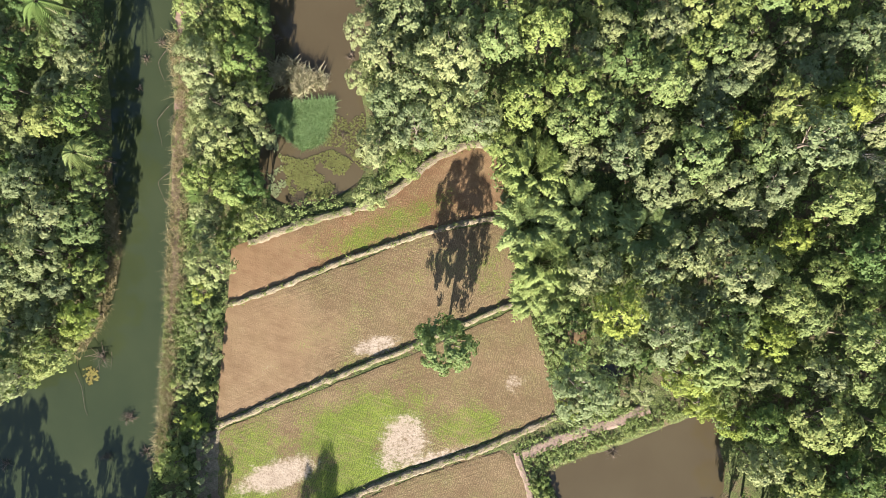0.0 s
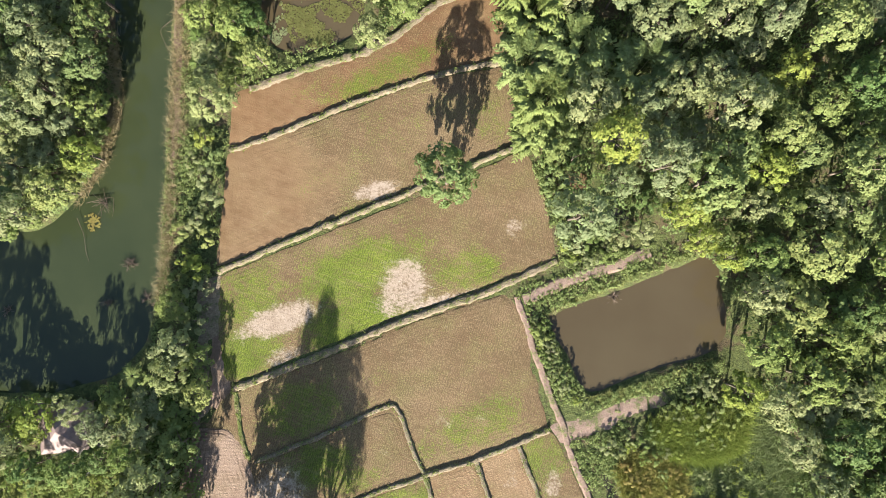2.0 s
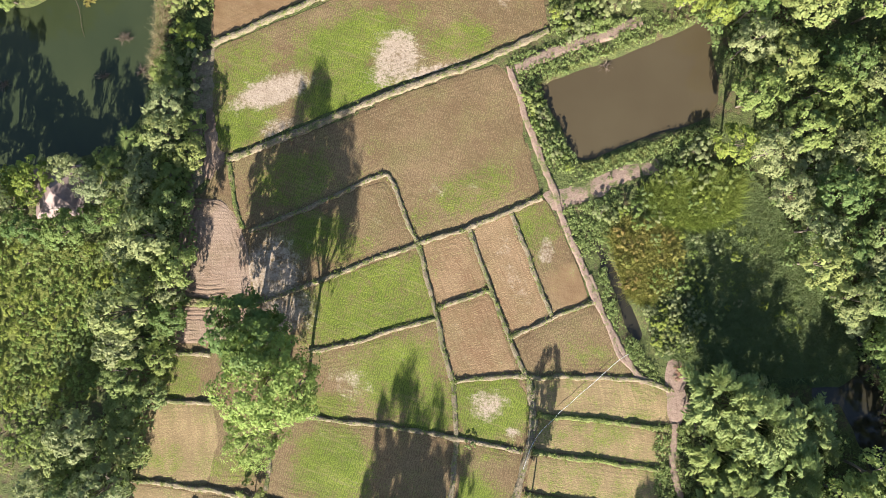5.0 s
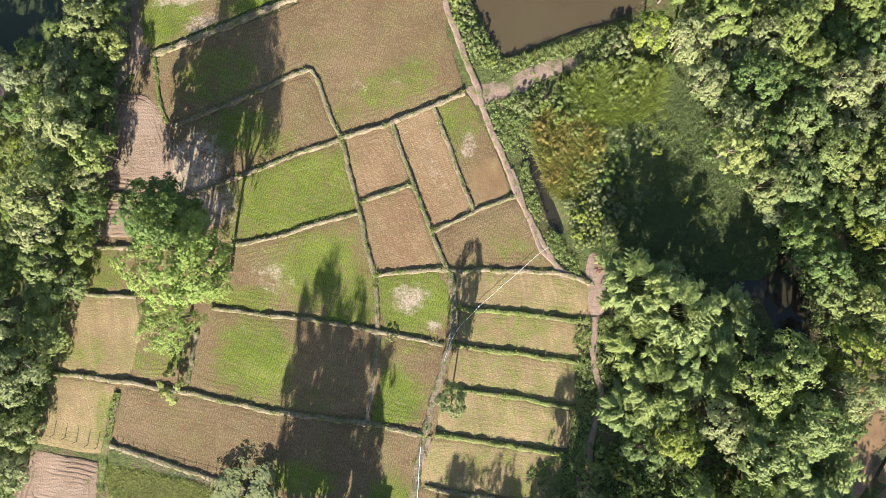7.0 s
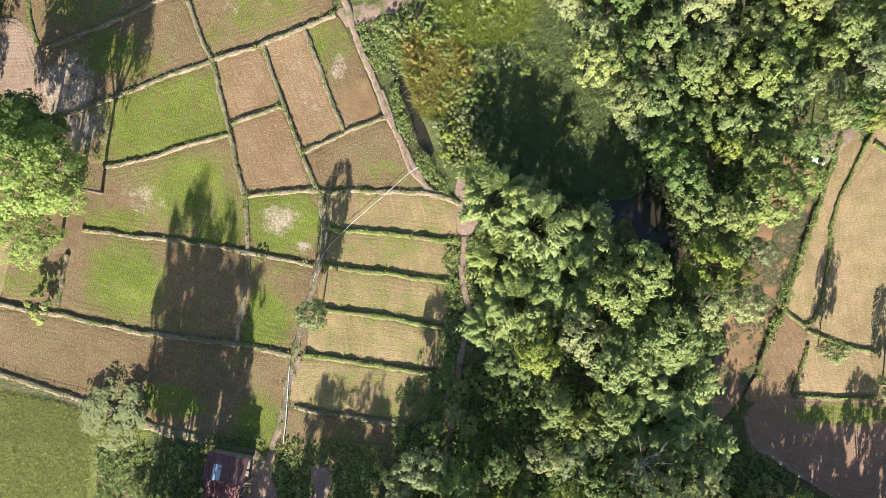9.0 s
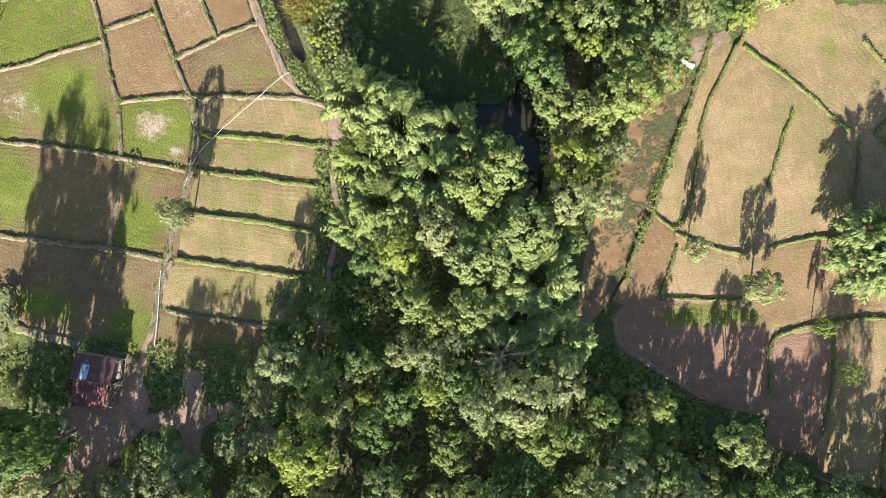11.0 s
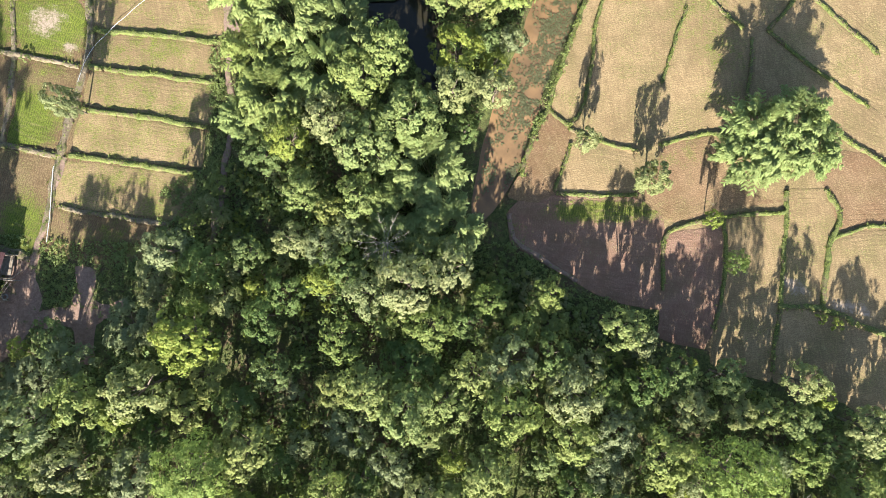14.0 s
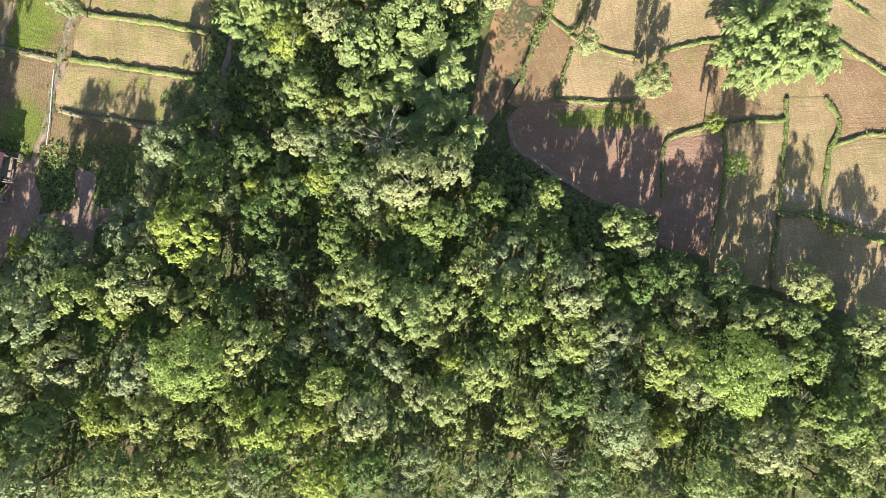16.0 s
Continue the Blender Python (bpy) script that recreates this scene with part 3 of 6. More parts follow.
field("brown", [(-15.47, -59.40), (-8.30, -57.84), (-0.66, -55.81), (0.55, -60.10), (1.18, -68.48), (-5.59, -67.48), (-11.71, -66.70), (-17.51, -65.64), (-17.86, -61.97)], [("green", (-4.90, -62.08), 6, 6, 0, 0.95), ("green", (-14.44, -65.39), 5, 2, 0, 0.9), ("green", (-1.52, -66.17), 4, 4, 0, 0.9), ("sand", (-11.03, -63.04), 3, 1.8, 0, 0.5)], "green paddy field with worn tracks", 0.25)
field("rust", [(-1.77, -46.23), (3.01, -44.92), (5.36, -51.44), (0.04, -53.29)], [("green", (-0.76, -49.87), 1, 3, 0, 0.4)], "small harvested plot with rusty brown stubble", 0.1)
field("rust", [(3.98, -43.97), (8.42, -42.59), (12.79, -54.65), (8.85, -56.78)], [("sand", (8.77, -49.30), 1.2, 4, 20, 0.5)], "long harvested plot with rusty brown soil")
field("brown", [(9.10, -42.25), (12.52, -41.27), (14.92, -45.96), (17.55, -52.80), (13.47, -54.39)], [("green", (11.53, -44.55), 4, 4, 0, 0.7), ("sand", (12.87, -47.16), 0.9, 1.3, 0, 1.0), ("wet", (15.54, -51.42), 3, 3, 0, 0.8)], "narrow plot with green weeds and a bare patch", 0.15)
field("rust", [(0.37, -54.45), (5.69, -52.47), (8.61, -61.18), (1.76, -62.14)], [], "small harvested plot with rusty brown stubble")
field("brown", [(9.17, -57.94), (18.21, -53.96), (21.18, -58.93), (23.16, -62.05), (16.09, -61.99), (10.50, -61.54)], [("green", (17.47, -59.57), 4, 2.5, 0, 0.6)], "wedge-shaped harvested plot with brown stubble", 0.1)
field("brown", [(2.02, -63.09), (8.66, -62.60), (10.53, -65.59), (10.15, -69.62), (9.27, -70.28), (2.33, -68.76)], [("green", (5.93, -65.55), 6, 5, 0, 1.0), ("sand", (5.39, -65.41), 2.2, 1.6, 0, 0.95), ("sand", (8.48, -68.80), 0.9, 0.6, 0, 1.2)], "small green plot with a pale sandy ring")
field("tan", [(11.37, -62.49), (17.43, -62.54), (24.15, -63.14), (26.48, -64.17), (26.76, -67.73), (20.07, -66.87), (11.80, -66.13)], [("green", (24.11, -65.69), 3, 2, 0, 0.5)], "strip of tan rice stubble with green regrowth", 0.42)
field("tan", [(11.99, -67.28), (19.39, -67.94), (26.41, -69.20), (26.02, -72.53), (19.34, -71.49), (11.42, -70.50)], [("green", (18.70, -69.01), 7, 1.6, -5, 0.6)], "strip of tan rice stubble with green regrowth", 0.42)
field("tan", [(11.08, -71.77), (18.65, -72.82), (25.67, -73.87), (24.94, -77.86), (17.27, -76.62), (10.37, -75.31)], [("green", (15.29, -73.67), 5, 2.5, -5, 0.55)], "strip of tan rice stubble with green regrowth", 0.42)
field("tan", [(10.02, -76.78), (17.25, -77.82), (24.25, -79.18), (23.86, -83.03), (15.87, -82.00), (8.98, -80.84)], [("green", (16.56, -80.01), 6, 2.5, -5, 0.6)], "strip of tan rice stubble with green regrowth", 0.42)
field("tan", [(7.96, -82.43), (15.85, -83.46), (23.18, -84.48), (22.78, -89.30), (14.46, -88.29), (6.58, -86.94)], [], "strip of tan rice stubble with green regrowth", 0.42)
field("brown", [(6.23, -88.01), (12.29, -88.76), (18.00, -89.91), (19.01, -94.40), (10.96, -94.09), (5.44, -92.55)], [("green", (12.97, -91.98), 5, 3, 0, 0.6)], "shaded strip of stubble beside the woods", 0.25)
field("brown", [(-17.65, -67.19), (-12.39, -67.57), (-5.60, -68.43), (1.17, -69.82), (1.15, -74.25), (0.11, -79.80), (-5.63, -79.11), (-14.43, -77.39), (-20.76, -75.67), (-19.75, -71.43)], [("green", (-13.07, -72.82), 5, 5, 0, 1.0), ("green", (-5.62, -76.90), 4, 3, 0, 0.5)], "half-green paddy field with brown stubble", 0.1)
field("brown", [(2.12, -70.23), (8.93, -71.42), (8.55, -75.64), (7.04, -80.50), (1.26, -79.61), (2.50, -74.26)], [("green", (3.15, -77.61), 4, 4, 0, 1.1), ("green", (3.87, -70.92), 5, 1.2, -8, 0.6)], "paddy plot with brown stubble and green edges", 0.1)
field("tan", [(-35.55, -65.22), (-27.78, -65.42), (-27.07, -70.03), (-28.41, -74.48), (-37.13, -73.55)], [("green", (-33.58, -71.34), 4, 3, 0, 0.6)], "tan stubble plot beside the trees", 0.30)
field("brown", [(-27.07, -70.17), (-20.23, -69.54), (-21.24, -74.39), (-27.52, -74.35)], [("green", (-24.66, -72.75), 4, 2, 0, 0.8)], "small grassy plot under a tree", 0.3)
field("tan", [(-37.46, -74.97), (-30.11, -75.89), (-31.56, -83.48), (-39.23, -82.11)], [("green", (-31.12, -78.78), 1.5, 4, 0, 0.7)], "tan stubble plot beside the trees", 0.20)
field("brown", [(-28.61, -76.24), (-21.23, -77.28), (-11.04, -79.35), (-10.50, -83.56), (-11.04, -87.35), (-17.81, -86.20), (-23.93, -84.51), (-29.86, -82.48)], [("green", (-13.07, -86.22), 4, 1, -10, 0.5)], "harvested paddy field with brown stubble", 0.05)
field("brown", [(-10.22, -79.25), (-0.87, -80.48), (6.88, -81.96), (6.05, -88.69), (3.82, -92.98), (-2.23, -91.08), (-10.66, -88.74)], [("green", (3.16, -90.32), 3, 4, 0, 1.0), ("green", (-7.62, -86.90), 5, 2, -10, 0.9)], "harvested paddy field with brown stubble", 0.08)
field("pink", [(-39.97, -83.58), (-31.07, -85.29), (-31.36, -92.16), (-42.29, -90.14)], [], "ploughed field of bare pinkish soil")
# plots beyond the ditch
field("tan", [(72.81, -58.22), (74.65, -56.23), (73.43, -60.26), (70.63, -66.27), (69.79, -73.63), (67.71, -77.94), (65.75, -76.57), (67.90, -69.58)], [("green", (67.43, -75.60), 2, 3, 0, 0.4)], "narrow strip of pale tan stubble", 0.10)
field("tan", [(76.46, -58.16), (81.65, -62.11), (88.08, -67.60), (89.34, -69.29), (88.87, -73.95), (87.80, -76.92), (83.14, -79.70), (77.83, -81.75), (75.19, -82.04), (69.97, -79.97), (69.01, -78.63), (71.14, -72.32), (71.97, -65.62)], [("green", (74.20, -69.02), 3, 6, 10, 0.4), ("green", (83.51, -66.51), 5, 4, 10, 0.5), ("green", (85.96, -72.57), 4, 7, 10, 0.5)], "wide field of pale tan rice stubble", 0.16)
field("tan", [(89.69, -68.63), (91.01, -68.32), (96.41, -73.41), (101.53, -76.15), (96.28, -77.39), (89.11, -76.94)], [], "field of tan rice stubble in tree shade", 0.10)
field("tan", [(91.69, -67.66), (95.09, -63.91), (97.97, -65.77), (103.04, -70.20), (105.39, -77.20), (99.01, -73.78)], [("green", (100.39, -71.48), 6, 2, -40, 0.4)], "field of pale tan rice stubble", 0.10)
field("tan", [(76.51, -56.27), (79.97, -50.93), (86.57, -51.76), (90.35, -57.91), (94.65, -63.37), (91.38, -66.99), (88.76, -66.94), (82.32, -61.79)], [("green", (87.10, -56.50), 6, 3, -40, 0.6)], "field of pale tan rice stubble", 0.20)
field("tan", [(96.43, -63.07), (100.82, -59.14), (107.38, -58.27), (106.89, -71.59), (102.45, -68.52)], [], "field of pale tan rice stubble", 0.10)
field("tan", [(93.85, -61.48), (90.39, -56.57), (94.42, -53.96), (103.61, -54.16), (102.86, -56.83)], [], "field of pale tan rice stubble", 0.10)
field("rust", [(65.40, -77.44), (67.46, -79.94), (66.43, -84.91), (65.86, -86.56), (64.18, -88.19), (60.56, -87.15), (62.28, -84.19)], [], "strip of reddish stubble beside the ditch")
field("tan", [(68.05, -81.37), (75.41, -82.61), (75.44, -86.82), (66.68, -86.70)], [], "small plot of pale tan stubble", 0.10)
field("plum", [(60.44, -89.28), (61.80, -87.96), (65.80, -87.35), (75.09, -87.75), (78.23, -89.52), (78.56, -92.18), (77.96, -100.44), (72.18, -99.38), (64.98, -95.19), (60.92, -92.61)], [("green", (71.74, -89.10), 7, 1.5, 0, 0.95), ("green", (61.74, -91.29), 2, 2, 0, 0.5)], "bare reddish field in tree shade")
field("rust", [(79.02, -81.66), (84.56, -80.73), (86.39, -86.64), (92.29, -88.25), (85.66, -88.82), (80.99, -90.35), (78.75, -89.92), (76.42, -87.83)], [("green", (80.52, -82.88), 4, 1.5, 10, 0.5)], "harvested plot with worn reddish tracks", 0.1)
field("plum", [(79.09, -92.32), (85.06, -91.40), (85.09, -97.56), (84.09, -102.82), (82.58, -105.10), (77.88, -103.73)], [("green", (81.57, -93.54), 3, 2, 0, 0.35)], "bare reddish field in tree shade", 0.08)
field("tan", [(86.07, -90.75), (92.57, -90.18), (92.10, -98.96), (90.76, -106.17), (90.35, -109.11), (83.72, -106.75), (85.42, -97.56)], [], "long field of brown stubble in tree shade", 0.16)
field("tan", [(93.45, -87.20), (97.48, -87.12), (98.71, -89.79), (97.22, -95.07), (96.19, -100.53), (92.47, -99.76), (92.75, -95.01)], [("green", (95.53, -90.42), 3, 4, 0, 0.4), ("sand", (93.31, -97.99), 2, 0.6, -30, 1.0)], "field of pale tan rice stubble", 0.20)
field("rust", [(95.14, -81.76), (106.97, -83.93), (107.37, -90.91), (99.13, -91.26), (98.08, -87.13)], [], "harvested plot with worn reddish tracks")
field("tan", [(98.43, -92.57), (107.99, -91.91), (107.60, -102.44), (97.18, -100.48)], [("sand", (99.80, -100.70), 3, 0.8, -15, 0.9)], "field of pale tan rice stubble", 0.10)
field("tan", [(91.90, -101.07), (97.15, -101.26), (107.51, -105.06), (107.24, -112.23), (91.13, -109.12)], [], "field of brown stubble in tree shade", 0.10)
field("tan", [(99.37, -74.11), (105.80, -79.57), (106.99, -83.26), (99.82, -80.49), (96.61, -77.09)], [], "field of tan rice stubble", 0.10)

bund([(-25.91, -6.81), (-19.46, -4.45), (-12.60, -1.68), (-5.75, 0.74), (1.09, 2.75), (7.24, 3.74)], 1.0, 0.4)
bund([(-27.55, -21.57), (-20.89, -18.66), (-12.67, -15.34), (-4.45, -12.10), (2.39, -9.13), (9.57, -6.37)], 1.05, 0.45)
bund([(-23.54, 0.77), (-16.68, 3.26), (-9.83, 5.07), (-5.72, 7.10), (-1.60, 10.35), (2.85, 12.65), (5.92, 12.08)], 1.5, 0.35)
bund([(13.52, -20.51), (7.71, -23.04), (2.92, -24.91), (-5.98, -27.96), (-12.83, -30.70), (-19.70, -33.44), (-25.53, -35.58)], 1.25, 0.34)
bund([(-25.53, -35.44), (-24.92, -39.54), (-23.83, -43.97)], 0.8, 0.25, True)
bund([(-23.01, -44.45), (-12.88, -40.38), (-6.73, -37.71), (-5.64, -38.33), (-4.58, -41.60), (-2.57, -46.08)])
bund([(-2.57, -46.08), (3.55, -44.16), (12.39, -40.71)], 0.95, 0.4)
bund([(-2.57, -46.21), (-7.47, -47.87), (-12.93, -49.80), (-17.02, -51.40), (-22.48, -53.12)])
bund([(-2.57, -46.08), (-0.41, -54.92), (0.56, -59.62), (1.41, -62.64)], 0.9, 0.34)
bund([(3.55, -44.16), (5.92, -50.92), (8.27, -57.51), (10.31, -62.27)])
bund([(8.69, -42.25), (10.82, -48.30), (13.33, -54.93)], 0.85, 0.3)
bund([(-0.31, -53.97), (5.69, -51.85), (6.37, -52.68)], 0.85, 0.34)
bund([(8.37, -57.46), (13.33, -55.20), (18.35, -53.35)])
bund([(-0.45, -55.19), (-5.56, -56.37), (-11.03, -58.09), (-15.68, -58.86)])
bund([(1.55, -62.61), (8.67, -61.99), (10.49, -62.21), (16.09, -62.19), (23.15, -62.52), (27.16, -63.90)], 0.9)
bund([(10.49, -62.21), (11.06, -66.26), (10.48, -70.29), (9.58, -73.30), (8.54, -76.97), (7.30, -81.50), (6.46, -85.62), (5.89, -89.59)], 1.3, 0.3)
bund([(1.55, -62.61), (1.72, -69.56), (1.28, -74.26), (0.45, -79.94)], 0.9, 0.25)
bund([(-18.19, -66.44), (-11.71, -67.17), (-5.60, -68.02), (1.31, -69.29), (9.60, -70.96)])
bund([(11.46, -66.67), (19.39, -67.40), (26.89, -68.46)], 0.95, 0.45, True)
bund([(10.81, -71.10), (18.66, -72.15), (26.14, -73.27)], 0.95, 0.45, True)
bund([(9.76, -76.04), (17.26, -77.15), (24.93, -78.52)], 0.95, 0.45, True)
bund([(8.50, -81.57), (15.86, -82.73), (23.72, -83.95)], 0.95, 0.45, True)
bund([(7.20, -87.83), (13.90, -88.95), (20.44, -90.07)], 0.9, 0.35)
bund([(-37.33, -74.09), (-28.61, -75.16), (-21.23, -76.54), (-11.04, -78.74), (0.11, -80.27), (7.30, -81.63)], 1.0, 0.36)
bund([(-20.03, -69.27), (-20.57, -72.78), (-21.24, -75.47)], 0.8, 0.3)
bund([(-29.56, -76.43), (-30.76, -81.47), (-31.39, -88.16)], 1.3, 0.3, True)
bund([(-30.41, -82.68), (-23.92, -84.84), (-17.81, -86.67), (-11.04, -88.35)], 1.1, 0.3)
bund([(-35.84, -64.40), (-27.31, -65.08)], 0.9, 0.34)
bund([(-35.41, -58.40), (-27.61, -59.22)], 0.9, 0.34)
bund([(-32.70, -52.26), (-26.82, -53.01), (-23.38, -53.18)], 0.9, 0.34, True)
bund([(-33.42, -52.80), (-27.94, -53.10), (-23.16, -52.98)], 0.9, 0.34, True)
bund([(-11.00, -89.54), (-2.23, -91.94), (3.82, -93.77)], 1.6, 0.2)
bund([(72.40, -56.19), (70.74, -61.56), (68.62, -66.91), (66.50, -72.91), (65.08, -76.90), (63.01, -80.87), (61.80, -84.85)], 0.83, 0.30, True, 1.1)
bund([(76.18, -56.27), (73.76, -60.27), (71.09, -66.28), (70.50, -71.64), (69.40, -76.30), (67.69, -78.81), (65.41, -77.04)], 0.65, 0.34, True, 0.8)
bund([(81.70, -65.13), (80.48, -68.80), (78.70, -73.78)], 0.58, 0.34, True, 0.8)
bund([(76.35, -57.28), (81.67, -61.44), (88.41, -67.60)], 0.65, 0.31, True, 0.8)
bund([(89.49, -68.96), (89.07, -73.95), (88.32, -77.26)], 0.58, 0.29, True, 0.8)
bund([(91.36, -67.86), (95.43, -63.52), (99.47, -60.12), (103.49, -57.52)], 0.65, 0.31, True, 0.8)
bund([(91.35, -67.99), (96.44, -72.41), (102.79, -77.16)], 0.65, 0.31, True, 0.8)
bund([(94.81, -62.37), (97.36, -64.43), (104.32, -70.89)], 0.65, 0.31, True, 0.8)
bund([(90.38, -56.90), (95.14, -62.38)], 0.65, 0.31, True, 0.8)
bund([(67.68, -79.27), (69.96, -80.31), (75.52, -82.05)], 0.65, 0.31, True, 0.8)
bund([(67.79, -81.03), (66.79, -84.36), (66.14, -86.82), (71.78, -87.30), (75.43, -87.22)], 0.65, 0.34, True, 0.8)
bund([(78.43, -81.25), (83.91, -80.12), (87.23, -80.30)], 0.72, 0.34, True, 0.8)
bund([(78.27, -98.46), (78.62, -92.51), (80.31, -91.01), (85.63, -90.02), (92.78, -89.52)], 0.72, 0.38, True, 0.8)
bund([(85.69, -90.28), (85.49, -97.56), (84.08, -103.14)], 0.65, 0.31, True, 0.8)
bund([(92.99, -87.06), (92.91, -89.72), (92.42, -95.01), (91.99, -100.28), (91.29, -103.89), (90.77, -108.14)], 0.72, 0.31, True, 0.8)
bund([(97.62, -86.99), (99.24, -89.93), (97.73, -93.76), (96.84, -100.80)], 0.86, 0.38, True, 1.1)
bund([(97.76, -92.90), (101.95, -91.43), (107.35, -91.37)], 0.72, 0.34, True, 0.8)
bund([(91.59, -100.54), (96.84, -100.87), (101.69, -103.03), (107.50, -105.19)], 1.01, 0.38, True, 1.1)
bund([(97.90, -78.45), (100.46, -81.17), (106.92, -85.26)], 0.79, 0.38, True, 1.1)

path([(8.71, -24.70), (9.70, -27.71), (11.00, -32.01), (12.64, -36.58), (14.28, -41.19), (15.57, -45.25), (17.20, -49.44), (19.15, -54.14), (21.43, -58.84), (24.04, -62.98)], 1.2)
path([(9.39, -24.98), (14.51, -22.84), (19.97, -21.26), (24.74, -19.40)], 2.2, "wide trodden path of pinkish earth on the pond bank")
path([(17.92, -50.08), (19.88, -55.88), (21.51, -59.95), (24.16, -62.47), (27.49, -63.84)], 0.9)
path([(27.57, -67.73), (27.48, -73.08), (28.35, -77.41), (27.08, -81.72), (26.46, -87.00), (25.62, -90.30)], 1.2)
path([(25.29, -86.53), (25.57, -91.17), (24.51, -96.43)], 0.8)
path([(60.44, -89.28), (61.05, -92.28), (64.33, -94.65), (68.25, -97.35)], 0.8)
patch_of("bare_ground", [(12.60, -40.17), (15.65, -39.17), (21.75, -37.53), (26.84, -35.75), (27.49, -37.24), (22.40, -39.23), (19.34, -40.89), (15.61, -42.22), (13.59, -42.20)], PATH_EARTH, "bare pinkish earth on the pond bank")
patch_of("bare_ground", [(26.87, -60.67), (28.35, -60.35), (29.40, -61.70), (29.10, -63.72), (29.48, -65.40), (28.36, -68.07), (27.16, -67.73), (26.54, -65.04)], PATH_EARTH, "bare orange earth beside the bamboo", "ground", 0.06)
patch_of("bare_ground", [(-28.21, -28.91), (-26.56, -29.61), (-25.74, -36.46), (-26.56, -37.62), (-28.49, -37.60), (-28.49, -32.68)], SOIL["pink"], "strip of bare sandy earth")
patch_of("track", [(-29.87, -23.05), (-27.10, -22.05), (-27.11, -28.92), (-28.49, -29.94), (-28.49, -37.47), (-30.00, -40.52), (-31.03, -40.86), (-30.34, -32.66)], BUND, "rough field track in tree shade")
patch_of("yard", [(0.93, -92.64), (5.01, -92.82), (4.33, -96.16), (5.55, -98.84), (4.74, -101.83), (2.84, -103.81), (-1.21, -108.10), (-3.24, -110.74), (-14.74, -117.96), (-14.80, -110.00), (-9.37, -106.04), (-5.31, -102.08), (-4.77, -98.74), (0.46, -98.12)], YARD, "bare reddish yard earth round the hut")
patch_of("yard", [(9.12, -95.0), (11.6, -95.2), (11.5, -98.8), (13.3, -99.4), (15.6, -98.4), (15.8, -99.2), (13.6, -100.9), (12.0, -101.9), (11.6, -104.0), (11.2, -106.4), (8.9, -106.2), (9.3, -103.6), (8.6, -101.9), (5.2, -101.9), (3.6, -101.0), (5.0, -99.7), (8.4, -99.5), (9.2, -97.6)], YARD, "bare trodden earth among the trees", "ground", 0.02)
path([(7.89, -81.77), (6.4, -86.36), (5.31, -90.34), (3.82, -94.96)], 1.1, "worn earth track from the bund to the hut")
patch_of("bare_ground", [(70.53, -56.15), (75.21, -55.23), (73.47, -58.58), (70.45, -59.53)], PATH_EARTH, "bare pale earth at the field corner")
patch_of("bare_ground", [(54.2, -58.9), (57.6, -58.3), (57.5, -64.1), (54.4, -65.1)], YARD, "bare brown earth in a forest clearing")
patch_of("marsh", [(30.57, -40.01), (33.31, -37.99), (36.68, -38.04), (41.28, -43.56), (45.82, -50.40), (49.08, -53.81), (48.87, -62.55), (40.86, -63.82), (30.88, -61.72), (25.55, -59.65), (24.31, -52.19), (21.71, -44.67), (24.49, -39.92)], MARSH, "dark marshy ground with sedges", "marsh", -0.02)
patch_of("canal_bank", [(-32.87, 34.41), (-31.22, 34.40), (-30.99, 23.42), (-31.31, 13.14), (-31.97, 2.87), (-32.35, -5.34), (-32.99, -10.81), (-33.33, -10.81), (-32.95, -0.55), (-32.70, 9.72), (-32.09, 23.43)], YARD, "bare reddish earth along the canal bank", "ground", 0.03)
patch_of("meadow", [(-34.12, -85.33), (-20.49, -86.93), (-17.76, -89.15), (-16.39, -92.83), (-17.68, -102.09), (-33.90, -101.99)], MEADOW, "rough yellow-green meadow beside the fields", "meadow", 0.0)
patch_of("meadow", [(-29.71, -85.49), (-16.45, -88.34), (-11.05, -89.68), (-11.05, -92.20), (-30.34, -92.16)], MEADOW, "rough yellow-green meadow beside the fields", "meadow", 0.01)
patch_of("thicket_ground", [(-61.02, -46.11), (-45.13, -44.85), (-37.89, -46.94), (-40.26, -57.09), (-42.97, -64.50), (-60.84, -64.45)], MEADOW, "bright rough grass under a low thicket", "ground", 0.0)


# ---------------------------------------------------------------- plants
def stem(path_pts, radii, sides=6):
    """A tapered tube along points."""
    verts, faces = [], []
    for i, (p, r) in enumerate(zip(path_pts, radii)):
        p = Vector(p)
        ahead = (Vector(path_pts[min(i + 1, len(path_pts) - 1)]) - Vector(path_pts[max(i - 1, 0)])).normalized()
        a = ahead.orthogonal().normalized()
        b = ahead.cross(a)
        for k in range(sides):
            w = 2 * math.pi * k / sides
            verts.append(tuple(p + (a * math.cos(w) + b * math.sin(w)) * r))
        if i:
            o = (i - 1) * sides
            faces += [(o + k, o + (k + 1) % sides, o + sides + (k + 1) % sides, o + sides + k) for k in range(sides)]
    return verts, faces


def joined(pieces):
    verts, faces = [], []
    for v, f in pieces:
        o = len(verts)
        verts += list(v)
        faces += [tuple(i + o for i in q) for q in f]
    return verts, faces


